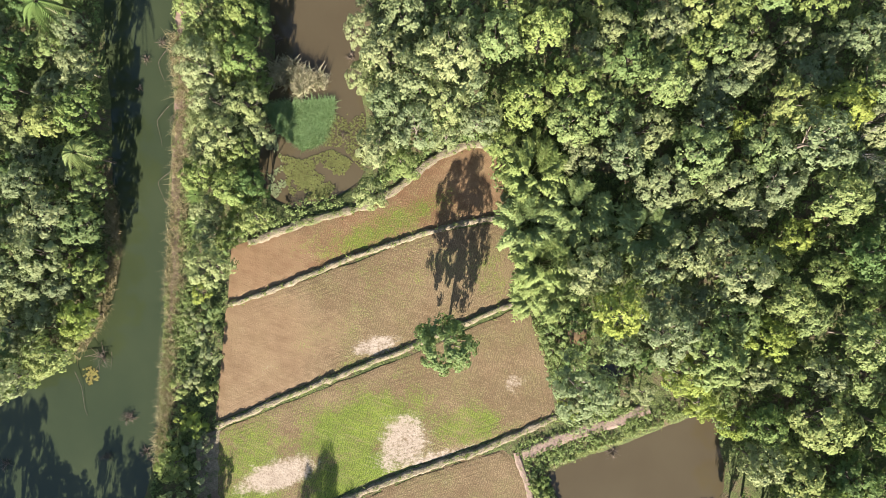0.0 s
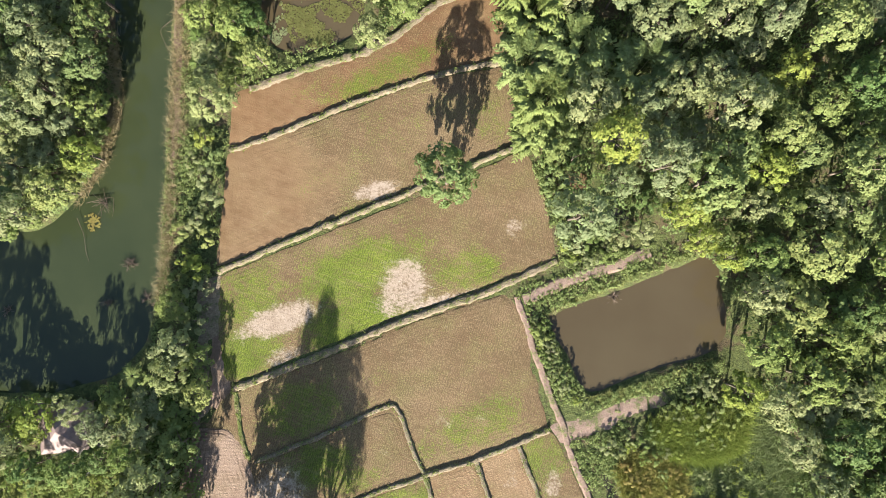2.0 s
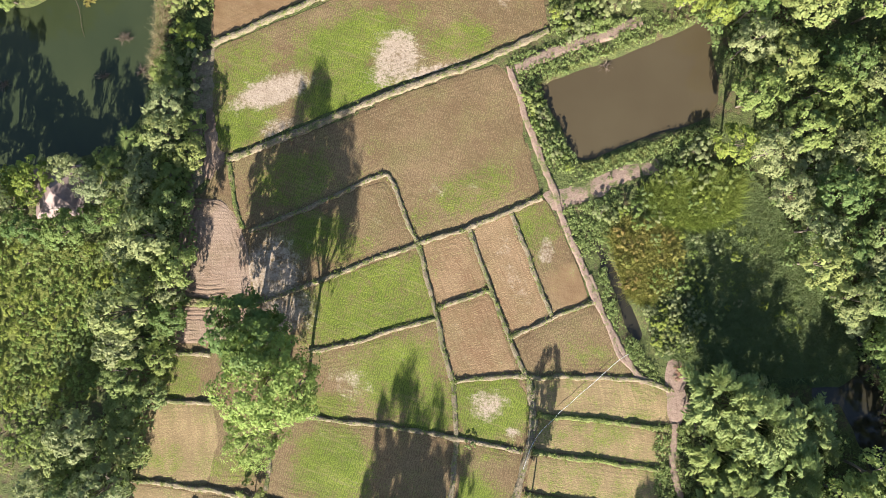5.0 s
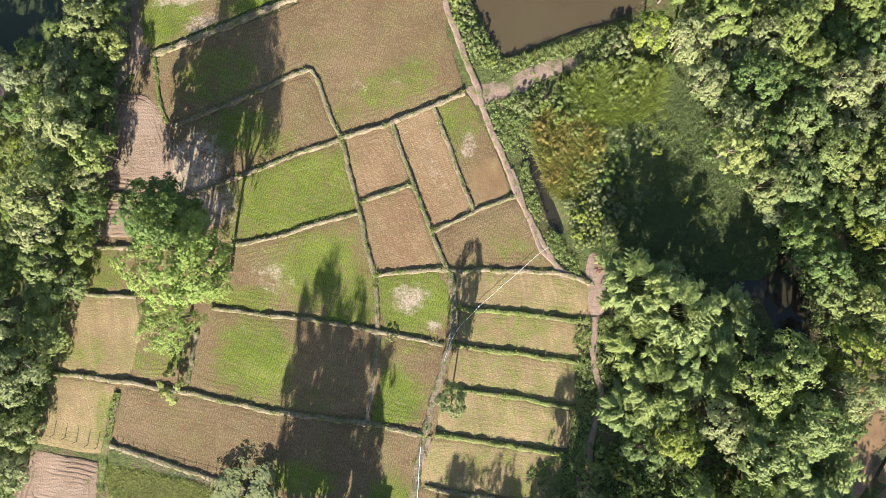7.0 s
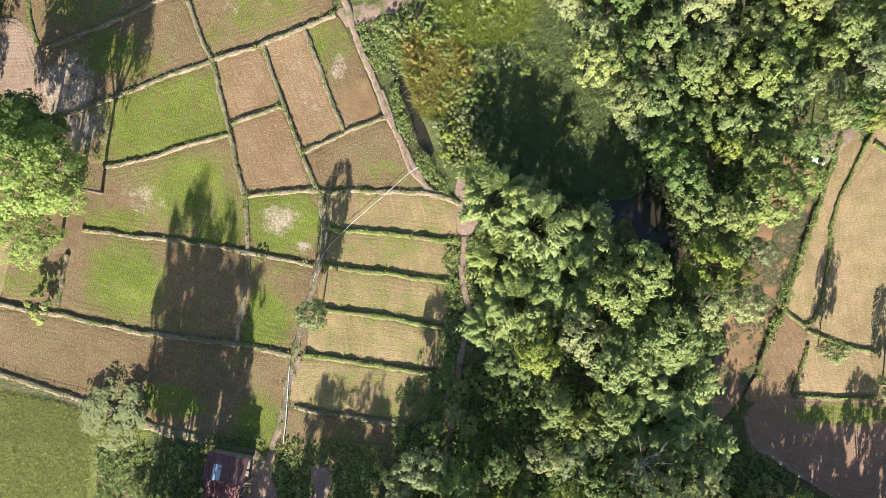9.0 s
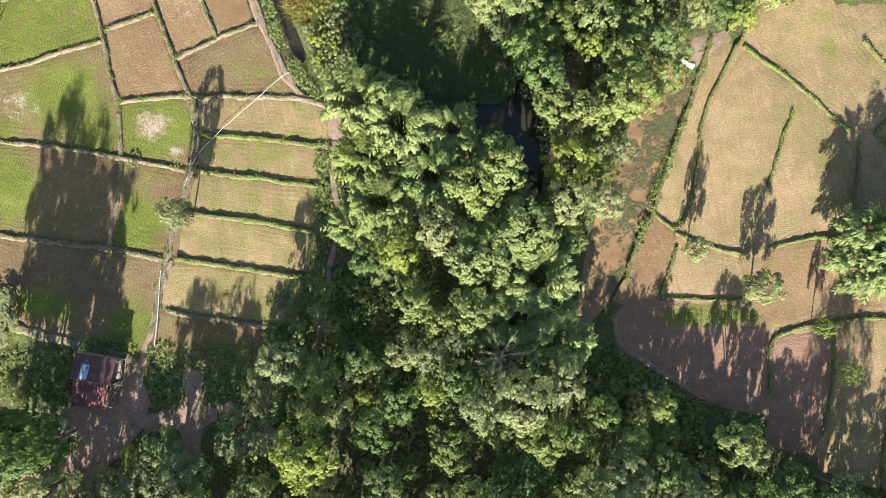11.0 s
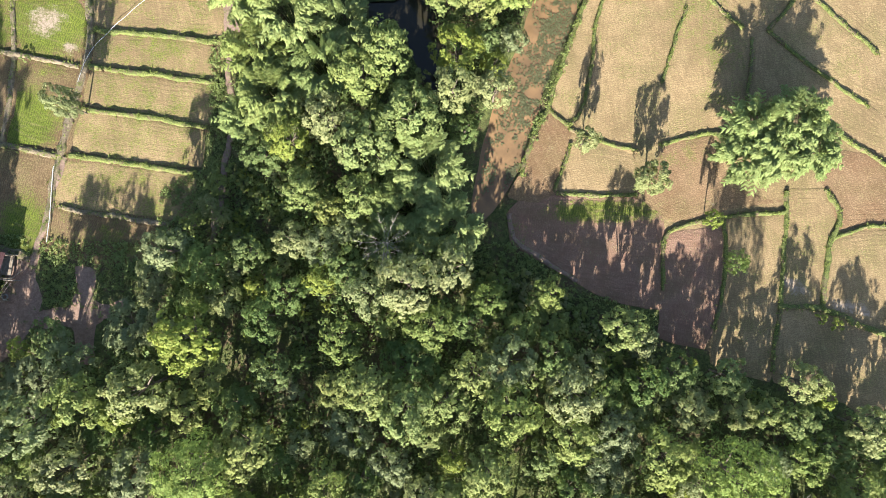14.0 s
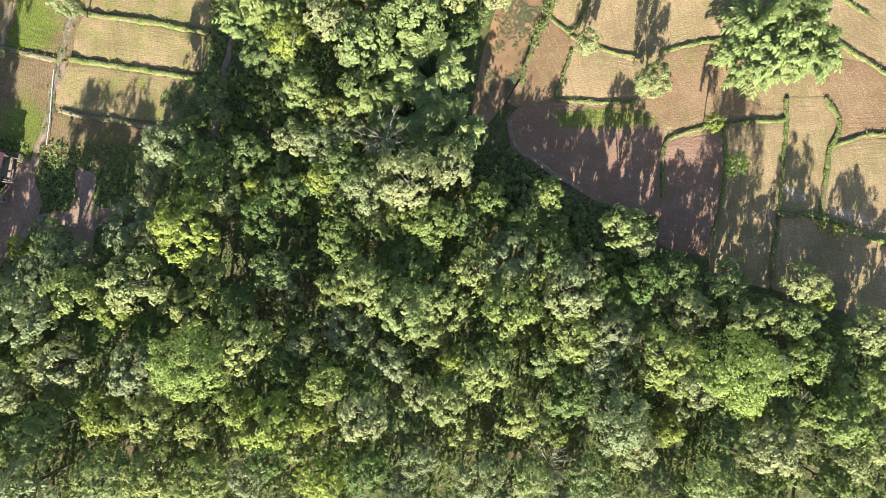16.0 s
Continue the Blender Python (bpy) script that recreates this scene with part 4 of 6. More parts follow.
def leaves(rng, at_points, facing, size, slim=0.55, jitter=0.32, pointing=None):
    """Three-cornered leaf blades at points, roughly facing the given ways, and pointing along others where given."""
    n = len(at_points)
    normal = facing + rng.normal(0, jitter, (n, 3))
    normal /= np.linalg.norm(normal, axis=1)[:, None] + 1e-9
    along = np.cross(normal, rng.normal(0, 1, (n, 3)))
    if pointing is not None:
        along = pointing - normal * np.sum(pointing * normal, axis=1)[:, None]
    along /= np.linalg.norm(along, axis=1)[:, None] + 1e-9
    side = np.cross(normal, along)
    s = (size * rng.uniform(0.6, 1.35, n))[:, None]
    v = np.stack([at_points - along * s * 0.4 + side * s * slim * 0.6, at_points + along * s * 0.6, at_points - along * s * 0.4 - side * s * slim * 0.6], 1)
    return v.reshape(-1, 3), np.arange(3 * n).reshape(-1, 3)


def ball(rng, n):
    d = rng.normal(0, 1, (n, 3))
    return d / np.linalg.norm(d, axis=1)[:, None]


def unit_rows(d):
    return d / (np.linalg.norm(d, axis=1)[:, None] + 1e-9)


def crown_boughs(rng, count, flat, low, uneven):
    """Ways, centres and radii of the leafy boughs of a crown of radius 1 about height 0, with gaps between them."""
    i = np.arange(count)
    z = np.clip(1 - (i + 0.5) / count * (0.85 + low * 1.1) + rng.normal(0, 0.06, count), -1, 0.98)
    a = i * 2.39996 + rng.normal(0, 0.28, count)
    flatways = np.sqrt(1 - np.abs(z) ** (3.5 if low > 0.9 else 2.0))
    way = np.c_[flatways * np.cos(a), flatways * np.sin(a), z]
    reach = rng.uniform(0.6, 0.72, count) * (1 - uneven * 0.75 * rng.uniform(0, 1, count) ** 1.5)
    return way, way * reach[:, None] * np.array([1, 1, flat]), rng.uniform(0.24, 0.4, count)


def broadleaf_meshes(species, seed, clumps, per, leaf_size, flat=0.85, low=0.35, uneven=0.4):
    """Trunk with limbs, and crown, of a tree with a crown radius of 1 and its crown's middle at height 1.6."""
    rng = np.random.default_rng(seed)
    count = max(6, clumps // 5)
    way, centre, rad = crown_boughs(rng, count, flat, low, uneven)
    up = np.array([0, 0, 1.0])
    pts, face = [], []
    for k in range(clumps):
        b = k % count
        c_way = unit_rows(rng.normal(0, 0.75, (1, 3)) + way[b] * 0.8 + up * 0.45)[0]
        c_at = centre[b] + c_way * rad[b] * rng.uniform(0.62, 0.95)
        d = unit_rows(ball(rng, per) + c_way * 0.55 + up * 0.2)
        pts.append(c_at + d * rad[b] * rng.uniform(0.28, 0.52) * rng.uniform(0.65, 1.08, per)[:, None])
        face.append(d * 0.6 + c_way * 0.4 + way[b] * 0.3 + up * 0.25)
    v, f = leaves(rng, np.concatenate(pts) + up * 1.6, unit_rows(np.concatenate(face)), leaf_size, 0.6, 0.27)
    crown = mesh_of("crown", v, f, LEAF[species])
    tubes = [stem([(0, 0, -0.05), (0.03, 0.02, 0.5), (0.0, 0.05, 1.05), (0.02, 0.03, 1.7)], [0.055, 0.045, 0.038, 0.02])]
    for i in range(7):
        c0 = centre[i * count // 7] + up * 1.6
        h = rng.uniform(0.75, 1.2)
        mid = c0 * 0.5 + up * h * 0.5
        tubes.append(stem([(0, 0.03, h), tuple(mid), tuple(c0)], [0.028, 0.02, 0.009], 4))
    trunk = mesh_of("trunk", *joined(tubes), BARK, True)
    return trunk, crown


def bamboo_meshes(seed, culms=56):
    """A bamboo clump: culms that arch outwards and end in drooping plumes of combed leaves, crown radius 1, height about 2.2."""
    rng = np.random.default_rng(seed)
    up = np.array([0, 0, 1.0])
    tubes, pts, face, ahead = [], [], [], []
    for i in range(culms):
        a = i * 2.39996 + rng.normal(0, 0.3)
        reach, top = 0.74 * math.sqrt((i + 0.5) / culms) * rng.uniform(0.8, 1.1), rng.uniform(1.75, 2.25) - 0.5 * (i / culms) ** 2
        out = np.array([math.cos(a), math.sin(a), 0])
        fall = unit_rows((out + rng.normal(0, 0.55, 3) * np.array([1, 1, 0]))[None])[0]
        arc, base = rng.uniform(0.25, 0.45), out * rng.uniform(0.02, 0.2)

        def point(s):
            s = np.atleast_1d(s)[:, None]
            return base + out * reach * s**0.8 + fall * arc * s**3 + up * top * (s - 0.34 * (0.45 + reach) * s**3.5)

        if i < 16:
            tubes.append(stem([tuple(point(s)[0]) for s in (0, 0.3, 0.55, 0.75, 0.9, 1.0)], [0.014, 0.013, 0.011, 0.008, 0.005, 0.002], 4))
        side = np.array([-fall[1], fall[0], 0])
        m = 235
        s = np.round(0.5 + 0.5 * rng.uniform(0, 1, m) ** 0.8, 1 if i % 3 == 0 else 2) + rng.normal(0, 0.006, m)
        s = np.clip(s, 0.45, 1.02)
        sign = rng.choice((-1.0, 1.0), m)
        t = rng.uniform(0.0, 1.0, m)
        wide = (0.07 + 0.17 * np.clip(1.06 - s, 0, 1) ** 0.7) * t
        tip = unit_rows(point(s + 0.02) - point(s - 0.02))
        q = point(s) + side * (sign * wide)[:, None] + tip * (wide * 0.8)[:, None] - up * (wide * 0.4)[:, None] + rng.normal(0, 0.012, (m, 3))
        pts.append(q)
        face.append(up * 0.9 + side * (sign * 0.45 * t)[:, None] + fall * 0.25)
        ahead.append(side * sign[:, None] * 0.8 + tip * 0.9 - up * 0.2)
    v, f = leaves(rng, np.concatenate(pts), np.concatenate(face), 0.094, 0.34, 0.16, np.concatenate(ahead))
    return mesh_of("foliage", v, f, LEAF["bamboo"]), *[mesh_of("culm", *tube, CULM, True) for tube in tubes]


def palm_meshes(seed):
    """A palm: slim trunk, long arching fronds with leaflets; frond reach 1, height 2.4."""
    rng = np.random.default_rng(seed)
    trunk = mesh_of("trunk", *stem([(0, 0, -0.05), (0.05, 0, 0.8), (0.08, 0.03, 1.6), (0.08, 0.05, 2.3)], [0.07, 0.05, 0.045, 0.05]), BARK, True)
    verts, faces = [], []
    for i in range(16):
        a = i * 2.4 + rng.uniform(-0.2, 0.2)
        out, side = np.array([math.cos(a), math.sin(a), 0]), np.array([-math.sin(a), math.cos(a), 0])
        rise = rng.uniform(0.15, 0.6)
        for s in np.linspace(0.12, 1.0, 15):
            p = np.array([0.08, 0.05, 2.3]) + out * s + np.array([0, 0, rise * s - (rise + 0.45) * s * s])
            w = 0.26 * math.sin(math.pi * min(1.0, s * 0.8 + 0.18))
            for sg in (-1, 1):
                tip = p + side * sg * w + out * 0.12 - np.array([0, 0, 0.08])
                o = len(verts)
                verts += [tuple(p - out * 0.02), tuple(p + out * 0.035), tuple(tip)]
                faces.append((o, o + 1, o + 2))
    return trunk, mesh_of("fronds", verts, faces, LEAF["palm"])


def dead_meshes(seed):
    """A bare tree: bleached trunk and forking branches, reach 1, height 2.3."""
    rng = np.random.default_rng(seed)
    trunk = mesh_of("trunk", *stem([(0, 0, -0.05), (0.02, 0.03, 0.8), (0, 0, 1.6), (0.05, 0, 2.1)], [0.035, 0.028, 0.02, 0.008]), DEADWOOD, True)
    limbs = []
    for i in range(16):
        a, h = rng.uniform(0, 6.28), rng.uniform(1.1, 1.9)
        out = np.array([math.cos(a), math.sin(a), rng.uniform(0.25, 0.8)])
        p0, p1 = np.array([0, 0, h]), np.array([0, 0, h]) + out * 0.5
        p2 = p1 + (out + rng.normal(0, 0.35, 3)) * 0.4
        tubes = [stem([tuple(p0), tuple(p1), tuple(p2)], [0.014, 0.01, 0.005], 4)]
        for k in range(9):
            q = p0 + (p2 - p0) * rng.choice((0.5, 1.0))
            tubes.append(stem([tuple(q), tuple(q + (out + rng.normal(0, 0.6, 3)) * 0.25)], [0.006, 0.003], 3))
        limbs.append(mesh_of("branch", *joined(tubes), DEADWOOD))
    return trunk, *limbs


KINDS = {
    # clumps, leaves a clump, leaf size, flatness, lowness, unevenness, name, label
    "mid": (100, 27, 0.093, 0.8, 0.3, 0.5, "broadleaf_tree", "mid-green broadleaf tree with a dense clumped crown"),
    "light": (100, 27, 0.088, 0.9, 0.4, 0.45, "pale_tree", "pale green broadleaf tree with a dense rounded crown"),
    "dark": (94, 27, 0.097, 0.8, 0.5, 0.5, "dark_tree", "dark green broadleaf tree with a dense crown"),
    "yellow": (94, 27, 0.093, 0.85, 0.4, 0.4, "yellow_green_tree", "bright yellow-green broadleaf tree"),
    "grey": (106, 28, 0.08, 0.8, 0.3, 0.55, "grey_green_tree", "grey-green broadleaf tree with a loose crown"),
    "feather": (150, 46, 0.05, 0.85, 0.5, 0.5, "feathery_tree", "large light green tree with a fine feathery crown"),
    "young": (44, 25, 0.13, 0.9, 0.5, 0.45, "young_tree", "small young tree filling a gap in the woods"),
    "tall_dark": (170, 36, 0.086, 1.25, 1.0, 0.45, "dark_tree", "tall dark green broadleaf tree with a deep crown"),
    "tall_light": (170, 36, 0.08, 1.2, 1.0, 0.5, "pale_tree", "tall pale green broadleaf tree with a deep feathery crown"),
    "shrub": (34, 24, 0.145, 0.75, 0.5, 0.5, "shrub", "low green shrub with dense leaves"),
    "bush": (46, 25, 0.102, 0.7, 0.5, 0.45, "bush", "low bright green bush in a dense thicket"),
    "rust": (26, 46, 0.12, 0.6, 0.5, 0.5, "rusty_shrub", "rusty orange-brown shrub in the marsh"),
}
VARIANTS = {"mid": 5, "light": 4, "dark": 4, "yellow": 3, "grey": 3, "shrub": 5, "rust": 3, "bamboo": 4, "palm": 2, "dead": 2, "tall_dark": 2, "tall_light": 2, "young": 4, "feather": 2, "bush": 4}
MADE = {}
luck = random.Random(5)


def plant(kind, x, y, reach, high=0.0, label=""):
    """A plant whose crown reaches so far round x, y; high: metres from the ground to the crown's middle (to the top for bamboo, palms and bare trees)."""
    which = (kind, luck.randrange(VARIANTS[kind]))
    unit = 1.6
    if kind in ("bamboo", "palm", "dead"):
        unit = 2.2
    if kind in ("shrub", "rust", "bush"):
        unit = 1.0
    high = high or (reach * 0.75 if kind in ("shrub", "rust", "bush") else min(max(reach * 1.75, 4.0), 8.5) if unit == 1.6 else reach * 2.2)
    size = Vector((reach, reach * luck.uniform(0.9, 1.1), high / unit if unit > 1.6 else min(high / unit, reach * 1.5)))
    m = Matrix.LocRotScale((x, y, -0.1), Euler((0, 0, luck.uniform(0, 6.28))), size)
    if which in MADE:
        root = MADE[which]
        ob = copy_thing(root, m @ Matrix.Diagonal((*root.scale, 1)).inverted())
    else:
        seed = sum(map(ord, kind)) * 10 + which[1]
        if kind == "bamboo":
            name, tag, names, meshes = "bamboo_clump", "tall bamboo clump with arching feathery green sprays", ("foliage", *["culm"] * 16), bamboo_meshes(seed)
        elif kind == "palm":
            name, tag, names, meshes = "palm_tree", "palm tree with long yellow-green arching fronds", ("trunk", "fronds"), palm_meshes(seed)
        elif kind == "dead":
            name, tag, names, meshes = "dead_tree", "leafless bleached dead tree among green crowns", ("trunk", *["branch"] * 16), dead_meshes(seed)
        else:
            *form, name, tag = KINDS[kind]
            species = {"bush": ("fresh", "yellow", "fresh", "mid")[which[1] % 4], "feather": "fresh", "young": ("mid", "light", "mid", "dark")[which[1] % 4], "tall_dark": "dark", "tall_light": "light", "shrub": ("mid", "light", "yellow", "light", "mid")[which[1]]}.get(kind, kind)
            names, meshes = ("trunk", "crown"), broadleaf_meshes(species, seed, *form)
        ob = new(name)
        for n, me in zip(names, meshes):
            if unit == 1.0:
                me.transform(Matrix.Translation((0, 0, -0.6)) if n == "crown" else Matrix.Diagonal((0.7, 0.7, 0.6, 1)))
            piece(n, me, ob)
        ob.matrix_basis = m
        tagged(ob, tag, name.replace("_", " "), {"shrub": "shrubs", "bush": "thicket bushes", "rust": "marsh shrubs", "bamboo": "bamboo clumps"}.get(kind, "trees"))
        MADE[which] = ob
    if label:
        tagged(ob, label)
    return ob


TAKEN = []


def tall_tree(kind, x, y, reach, top, label=""):
    """A tree whose crown hangs from its top down to a fifth of its height."""
    ob = plant(kind, x, y, reach, 0.0, label)
    ob.scale = (reach, reach, top / 2.85)
    TAKEN.append((x, y, reach))
    return ob


def trees(rows, kind="mid", lift=0.0):
    """Trees at x, y with a crown radius, and where given a kind of their own."""
    for x, y, r, *own in rows:
        sort = own[0] if own else kind
        raised = 0.0 if sort in ("shrub", "bush", "rust", "bamboo", "palm") else min(max(r * 1.75, 4.0), 8.5) * luck.uniform(1.0, 1.22)
        plant("feather" if sort == "light" and r > 4.2 else sort, x, y, r, lift or raised)
        TAKEN.append((x, y, r))


def grow(area, gap, sizes, mix, seed, tries=9000):
    """Fills an area with trees that stand clear of those already there."""
    rng = random.Random(seed)
    box = np.array(area)
    spots = np.random.default_rng(seed).uniform(box.min(0), box.max(0), (tries, 2))
    there = np.array(TAKEN)
    for x, y in spots[inside(box, spots)]:
        r = rng.uniform(*sizes)
        if (np.hypot(there[:, 0] - x, there[:, 1] - y) < gap * (r + there[:, 2])).any():
            continue
        kind = rng.choice(mix)
        low = kind in ("shrub", "rust", "bush")
        plant(kind, x, y, r, 0.0 if low else min(max(r * 1.75, 4.0), 8.5) * (rng.uniform(0.4, 0.75) if kind == "young" else rng.uniform(0.65, 1.12)))
        TAKEN.append((x, y, r))
        there = np.vstack([there, (x, y, r)])


# open water at the edge of the woods stays clear
TAKEN += [(x, y, r) for x, y, r in [(16.4, -11.0, 2.7), (20.6, -15.1, 2.3)]]
# single trees in and along the fields
tall_tree("tall_dark", 0.28, -10.91, 3.6, 11.2, "lone dark green tree standing on a field bund")
tall_tree("tall_dark", -21.88, -55.30, 4.2, 11.0, "dark green tree beside a pale feathery tree")
tall_tree("tall_dark", -18.78, -56.65, 3.2, 16.2, "tall slim dark green tree beside a pale feathery tree")
plant("feather", -18.4, -60.43, 6.4, 9.6, "large light green feathery tree in the fields")
plant("feather", -20.69, -67.25, 4.0, 6.5)
plant("feather", -15.84, -61.96, 4.0, 8.6)
for x, y, r, top in ((88.0, -80.4, 3.7, 9.6), (91.8, -79.9, 3.6, 9.4), (89.6, -83.0, 3.9, 9.2), (93.6, -82.4, 3.6, 8.4), (86.6, -83.6, 3.0, 7.6)):
    plant("bamboo", x, y, r, top, "bamboo clump standing among paddy fields")
    TAKEN.append((x, y, r))
# tall trees south of the fields, whose shade falls across them
for (x, y), top in zip([(-9.9, -101.6), (-8.6, -100.0), (-6.54, -101.06), (-3.54, -101.76)], (20.5, 16.0, 17.5, 16.5)):
    tall_tree("tall_dark", x, y, luck.uniform(2.9, 3.7), top)
# slim trees on the bunds
tall_tree("tall_light", 10.52, -76.61, 1.9, 9.2, "slim pale tree on a bund between the plots")
tall_tree("tall_light", 69.05, -81.27, 1.5, 6.0, "slim pale tree on a bund between the plots")
tall_tree("tall_light", 76.3, -85.7, 2.2, 6.2, "pale bushy tree on a bund between the plots")
trees([(83.2, -90.4, 1.2, 'yellow'), (85.4, -95.3, 1.6, 'feather')], "light", 3.4)
trees([(-22.4, -75.6, 2.1, 'shrub'), (3.4, -70.0, 0.7, 'shrub')], "shrub")
trees([(78.3, -110.6, 0.9, 'shrub'), (96.2, -102.0, 0.9, 'shrub'), (98.1, -102.8, 1.0, 'shrub')], "shrub")
plant("light", -13.99, -88.35, 4.3, 0.95, "low pale green tree beside the lower bund")
TAKEN.append((-13.99, -88.35, 4.0))
# strip between canal and upper pond
trees([(-27.4, 27.0, 2.6), (-22.6, 26.7, 2.7), (-27.0, 20.6, 3.1, 'light'), (-22.4, 21.5, 2.7), (-26.1, 17.1, 2.6, 'light'), (-22.0, 16.4, 2.7, 'light'), (-24.9, 12.9, 2.9, 'light'), (-22.6, 11.0, 2.0), (-23.6, 7.1, 2.7), (-21.5, 3.6, 2.2), (-26.4, -1.8, 3.1, 'light'), (-21.7, 7.1, 2.2, 'dark'), (-21.1, 26.0, 1.9, 'dark'), (-24.5, 23.8, 2.6)], "mid")
trees([(-8.6, 24.7, 2.6, 'light'), (-6.0, 21.4, 3.2, 'light'), (-9.2, 19.5, 2.2, 'light'), (-4.3, 25.9, 3.2), (-2.7, 18.8, 3.2), (-6.0, 16.5, 2.6, 'grey'), (-7.5, 11.5, 2.7, 'light'), (-8.3, 6.3, 2.2, 'light'), (-3.1, 13.6, 3.2, 'grey'), (0.5, 16.2, 3.1), (1.2, 21.3, 3.9)], "light")
trees([(-31.7, -16.5, 1.6), (-29.0, -9.9, 1.6), (-28.0, -12.6, 1.6), (-29.7, -15.2, 1.7), (-28.4, -17.2, 1.6), (-31.0, -19.9, 1.6), (-29.7, -21.2, 1.9), (-31.7, -25.2, 2.0), (-29.7, -27.2, 2.0), (-28.0, -7.6, 1.5), (-30.3, -7.9, 1.2), (-28.8, -5.2, 1.5), (-32.4, -22.5, 1.3), (-29.1, -23.2, 1.5)], "shrub")
trees([(-32.1, -25.5, 2.2), (-29.2, -31.4, 2.0)], "mid", 2.4)
trees([(-31.1, -30.1, 2.6, 'light'), (-31.4, -33.2, 2.4, 'light')], "light", 4.4)
# bamboo at the edge of the big woods
trees([(10.5, 8.7, 3.7), (9.6, 2.7, 3.5), (11.4, -2.0, 3.8), (12.9, -5.8, 2.8), (23.1, 1.7, 3.8), (15.6, 4.3, 3.7), (10.1, -5.8, 2.5)], "bamboo")
trees([(2.4, 18.7, 2.9, 'grey'), (6.2, 23.1, 3.3, 'mid'), (11.2, 23.7, 3.3, 'mid'), (19.6, 24.8, 2.3, 'light'), (25.0, 24.8, 2.9, 'light'), (27.7, 22.0, 2.9, 'mid'), (28.7, 18.4, 2.5, 'light'), (35.5, 21.3, 2.6, 'light'), (39.9, 23.6, 1.8, 'light'), (43.8, 22.7, 1.8, 'light'), (47.1, 23.4, 2.9, 'grey'), (33.3, 13.8, 2.0, 'yellow'), (19.9, 10.2, 3.1, 'grey'), (14.9, 18.0, 3.3, 'mid'), (8.9, 16.5, 3.3, 'mid'), (24.3, 18.0, 3.1, 'mid'), (28.6, 10.4, 3.3, 'mid'), (41.1, 11.6, 3.8, 'grey'), (38.9, 16.0, 3.1, 'mid'), (44.8, 15.3, 3.3, 'yellow'), (32.3, 6.6, 3.1, 'light'), (28.6, 5.3, 1.9, 'light'), (35.1, 4.0, 2.3, 'light'), (31.3, 0.7, 2.6, 'light'), (39.8, 1.0, 2.6, 'yellow')], "mid")
trees([(43.5, 5.3, 3.3, 'mid'), (47.0, 6.6, 2.1, 'light'), (32.9, -3.5, 3.8, 'light'), (23.5, -2.6, 2.9, 'grey'), (24.1, -6.4, 2.9, 'grey'), (25.0, -9.7, 3.6, 'grey'), (20.2, -11.2, 2.5, 'grey'), (38.5, -5.9, 2.9, 'mid'), (36.6, -10.3, 2.9, 'yellow'), (41.6, -8.1, 2.6, 'mid'), (32.8, -8.1, 2.9, 'mid'), (35.3, -14.3, 2.6, 'light'), (29.1, -12.0, 3.8, 'mid'), (42.8, -14.3, 2.6, 'light'), (27.2, -14.6, 2.9, 'yellow'), (19.1, -6.9, 3.8, 'yellow'), (46.5, -10.3, 3.3, 'mid'), (47.2, -0.9, 3.1, 'dark'), (43.5, -2.8, 2.5, 'mid'), (14.3, 14.0, 2.9, 'mid'), (48.6, 18.4, 2.9, 'mid')], "mid")
# bamboo wood in the middle
trees([(31.2, -63.8, 3.8), (35.5, -67.0, 3.8)], "bamboo", 10.4)
trees([(31.7, -70.7, 3.7), (33.5, -75.6, 3.8), (39.1, -72.6, 3.6), (30.4, -78.1, 3.0), (41.7, -67.1, 3.0, 'bamboo')], "bamboo")
trees([(44.0, -74.5, 3.7), (47.1, -72.1, 3.6), (49.4, -78.9, 3.7), (40.2, -78.8, 3.2, 'light'), (44.5, -81.9, 3.6), (53.8, -75.9, 3.1, 'light'), (58.7, -75.9, 2.5, 'light')], "mid")
trees([(46.9, -80.6, 3.7), (51.2, -84.4, 4.1), (48.6, -88.7, 3.7), (53.5, -91.2, 3.7), (44.3, -89.3, 3.1)], "bamboo")
trees([(22.7, -93.1, 3.0, 'grey'), (26.3, -88.1, 1.4, 'light'), (27.8, -89.3, 1.3, 'light'), (19.7, -98.3, 1.4, 'light'), (24.9, -98.6, 2.2, 'mid'), (31.8, -97.4, 1.6, 'yellow'), (35.7, -81.0, 2.8, 'yellow'), (42.1, -82.6, 1.6, 'light'), (37.3, -86.8, 2.7, 'mid'), (36.0, -92.3, 2.4, 'light'), (39.1, -92.9, 2.5, 'grey'), (41.8, -91.1, 2.0, 'grey'), (39.1, -96.6, 2.0, 'yellow'), (43.6, -87.5, 2.7, 'mid'), (44.8, -98.2, 3.0, 'light'), (49.0, -97.3, 3.6, 'light'), (46.9, -100.9, 2.5, 'mid'), (31.2, -93.5, 2.2, 'dark'), (51.1, -101.8, 3.0, 'mid')], "mid")
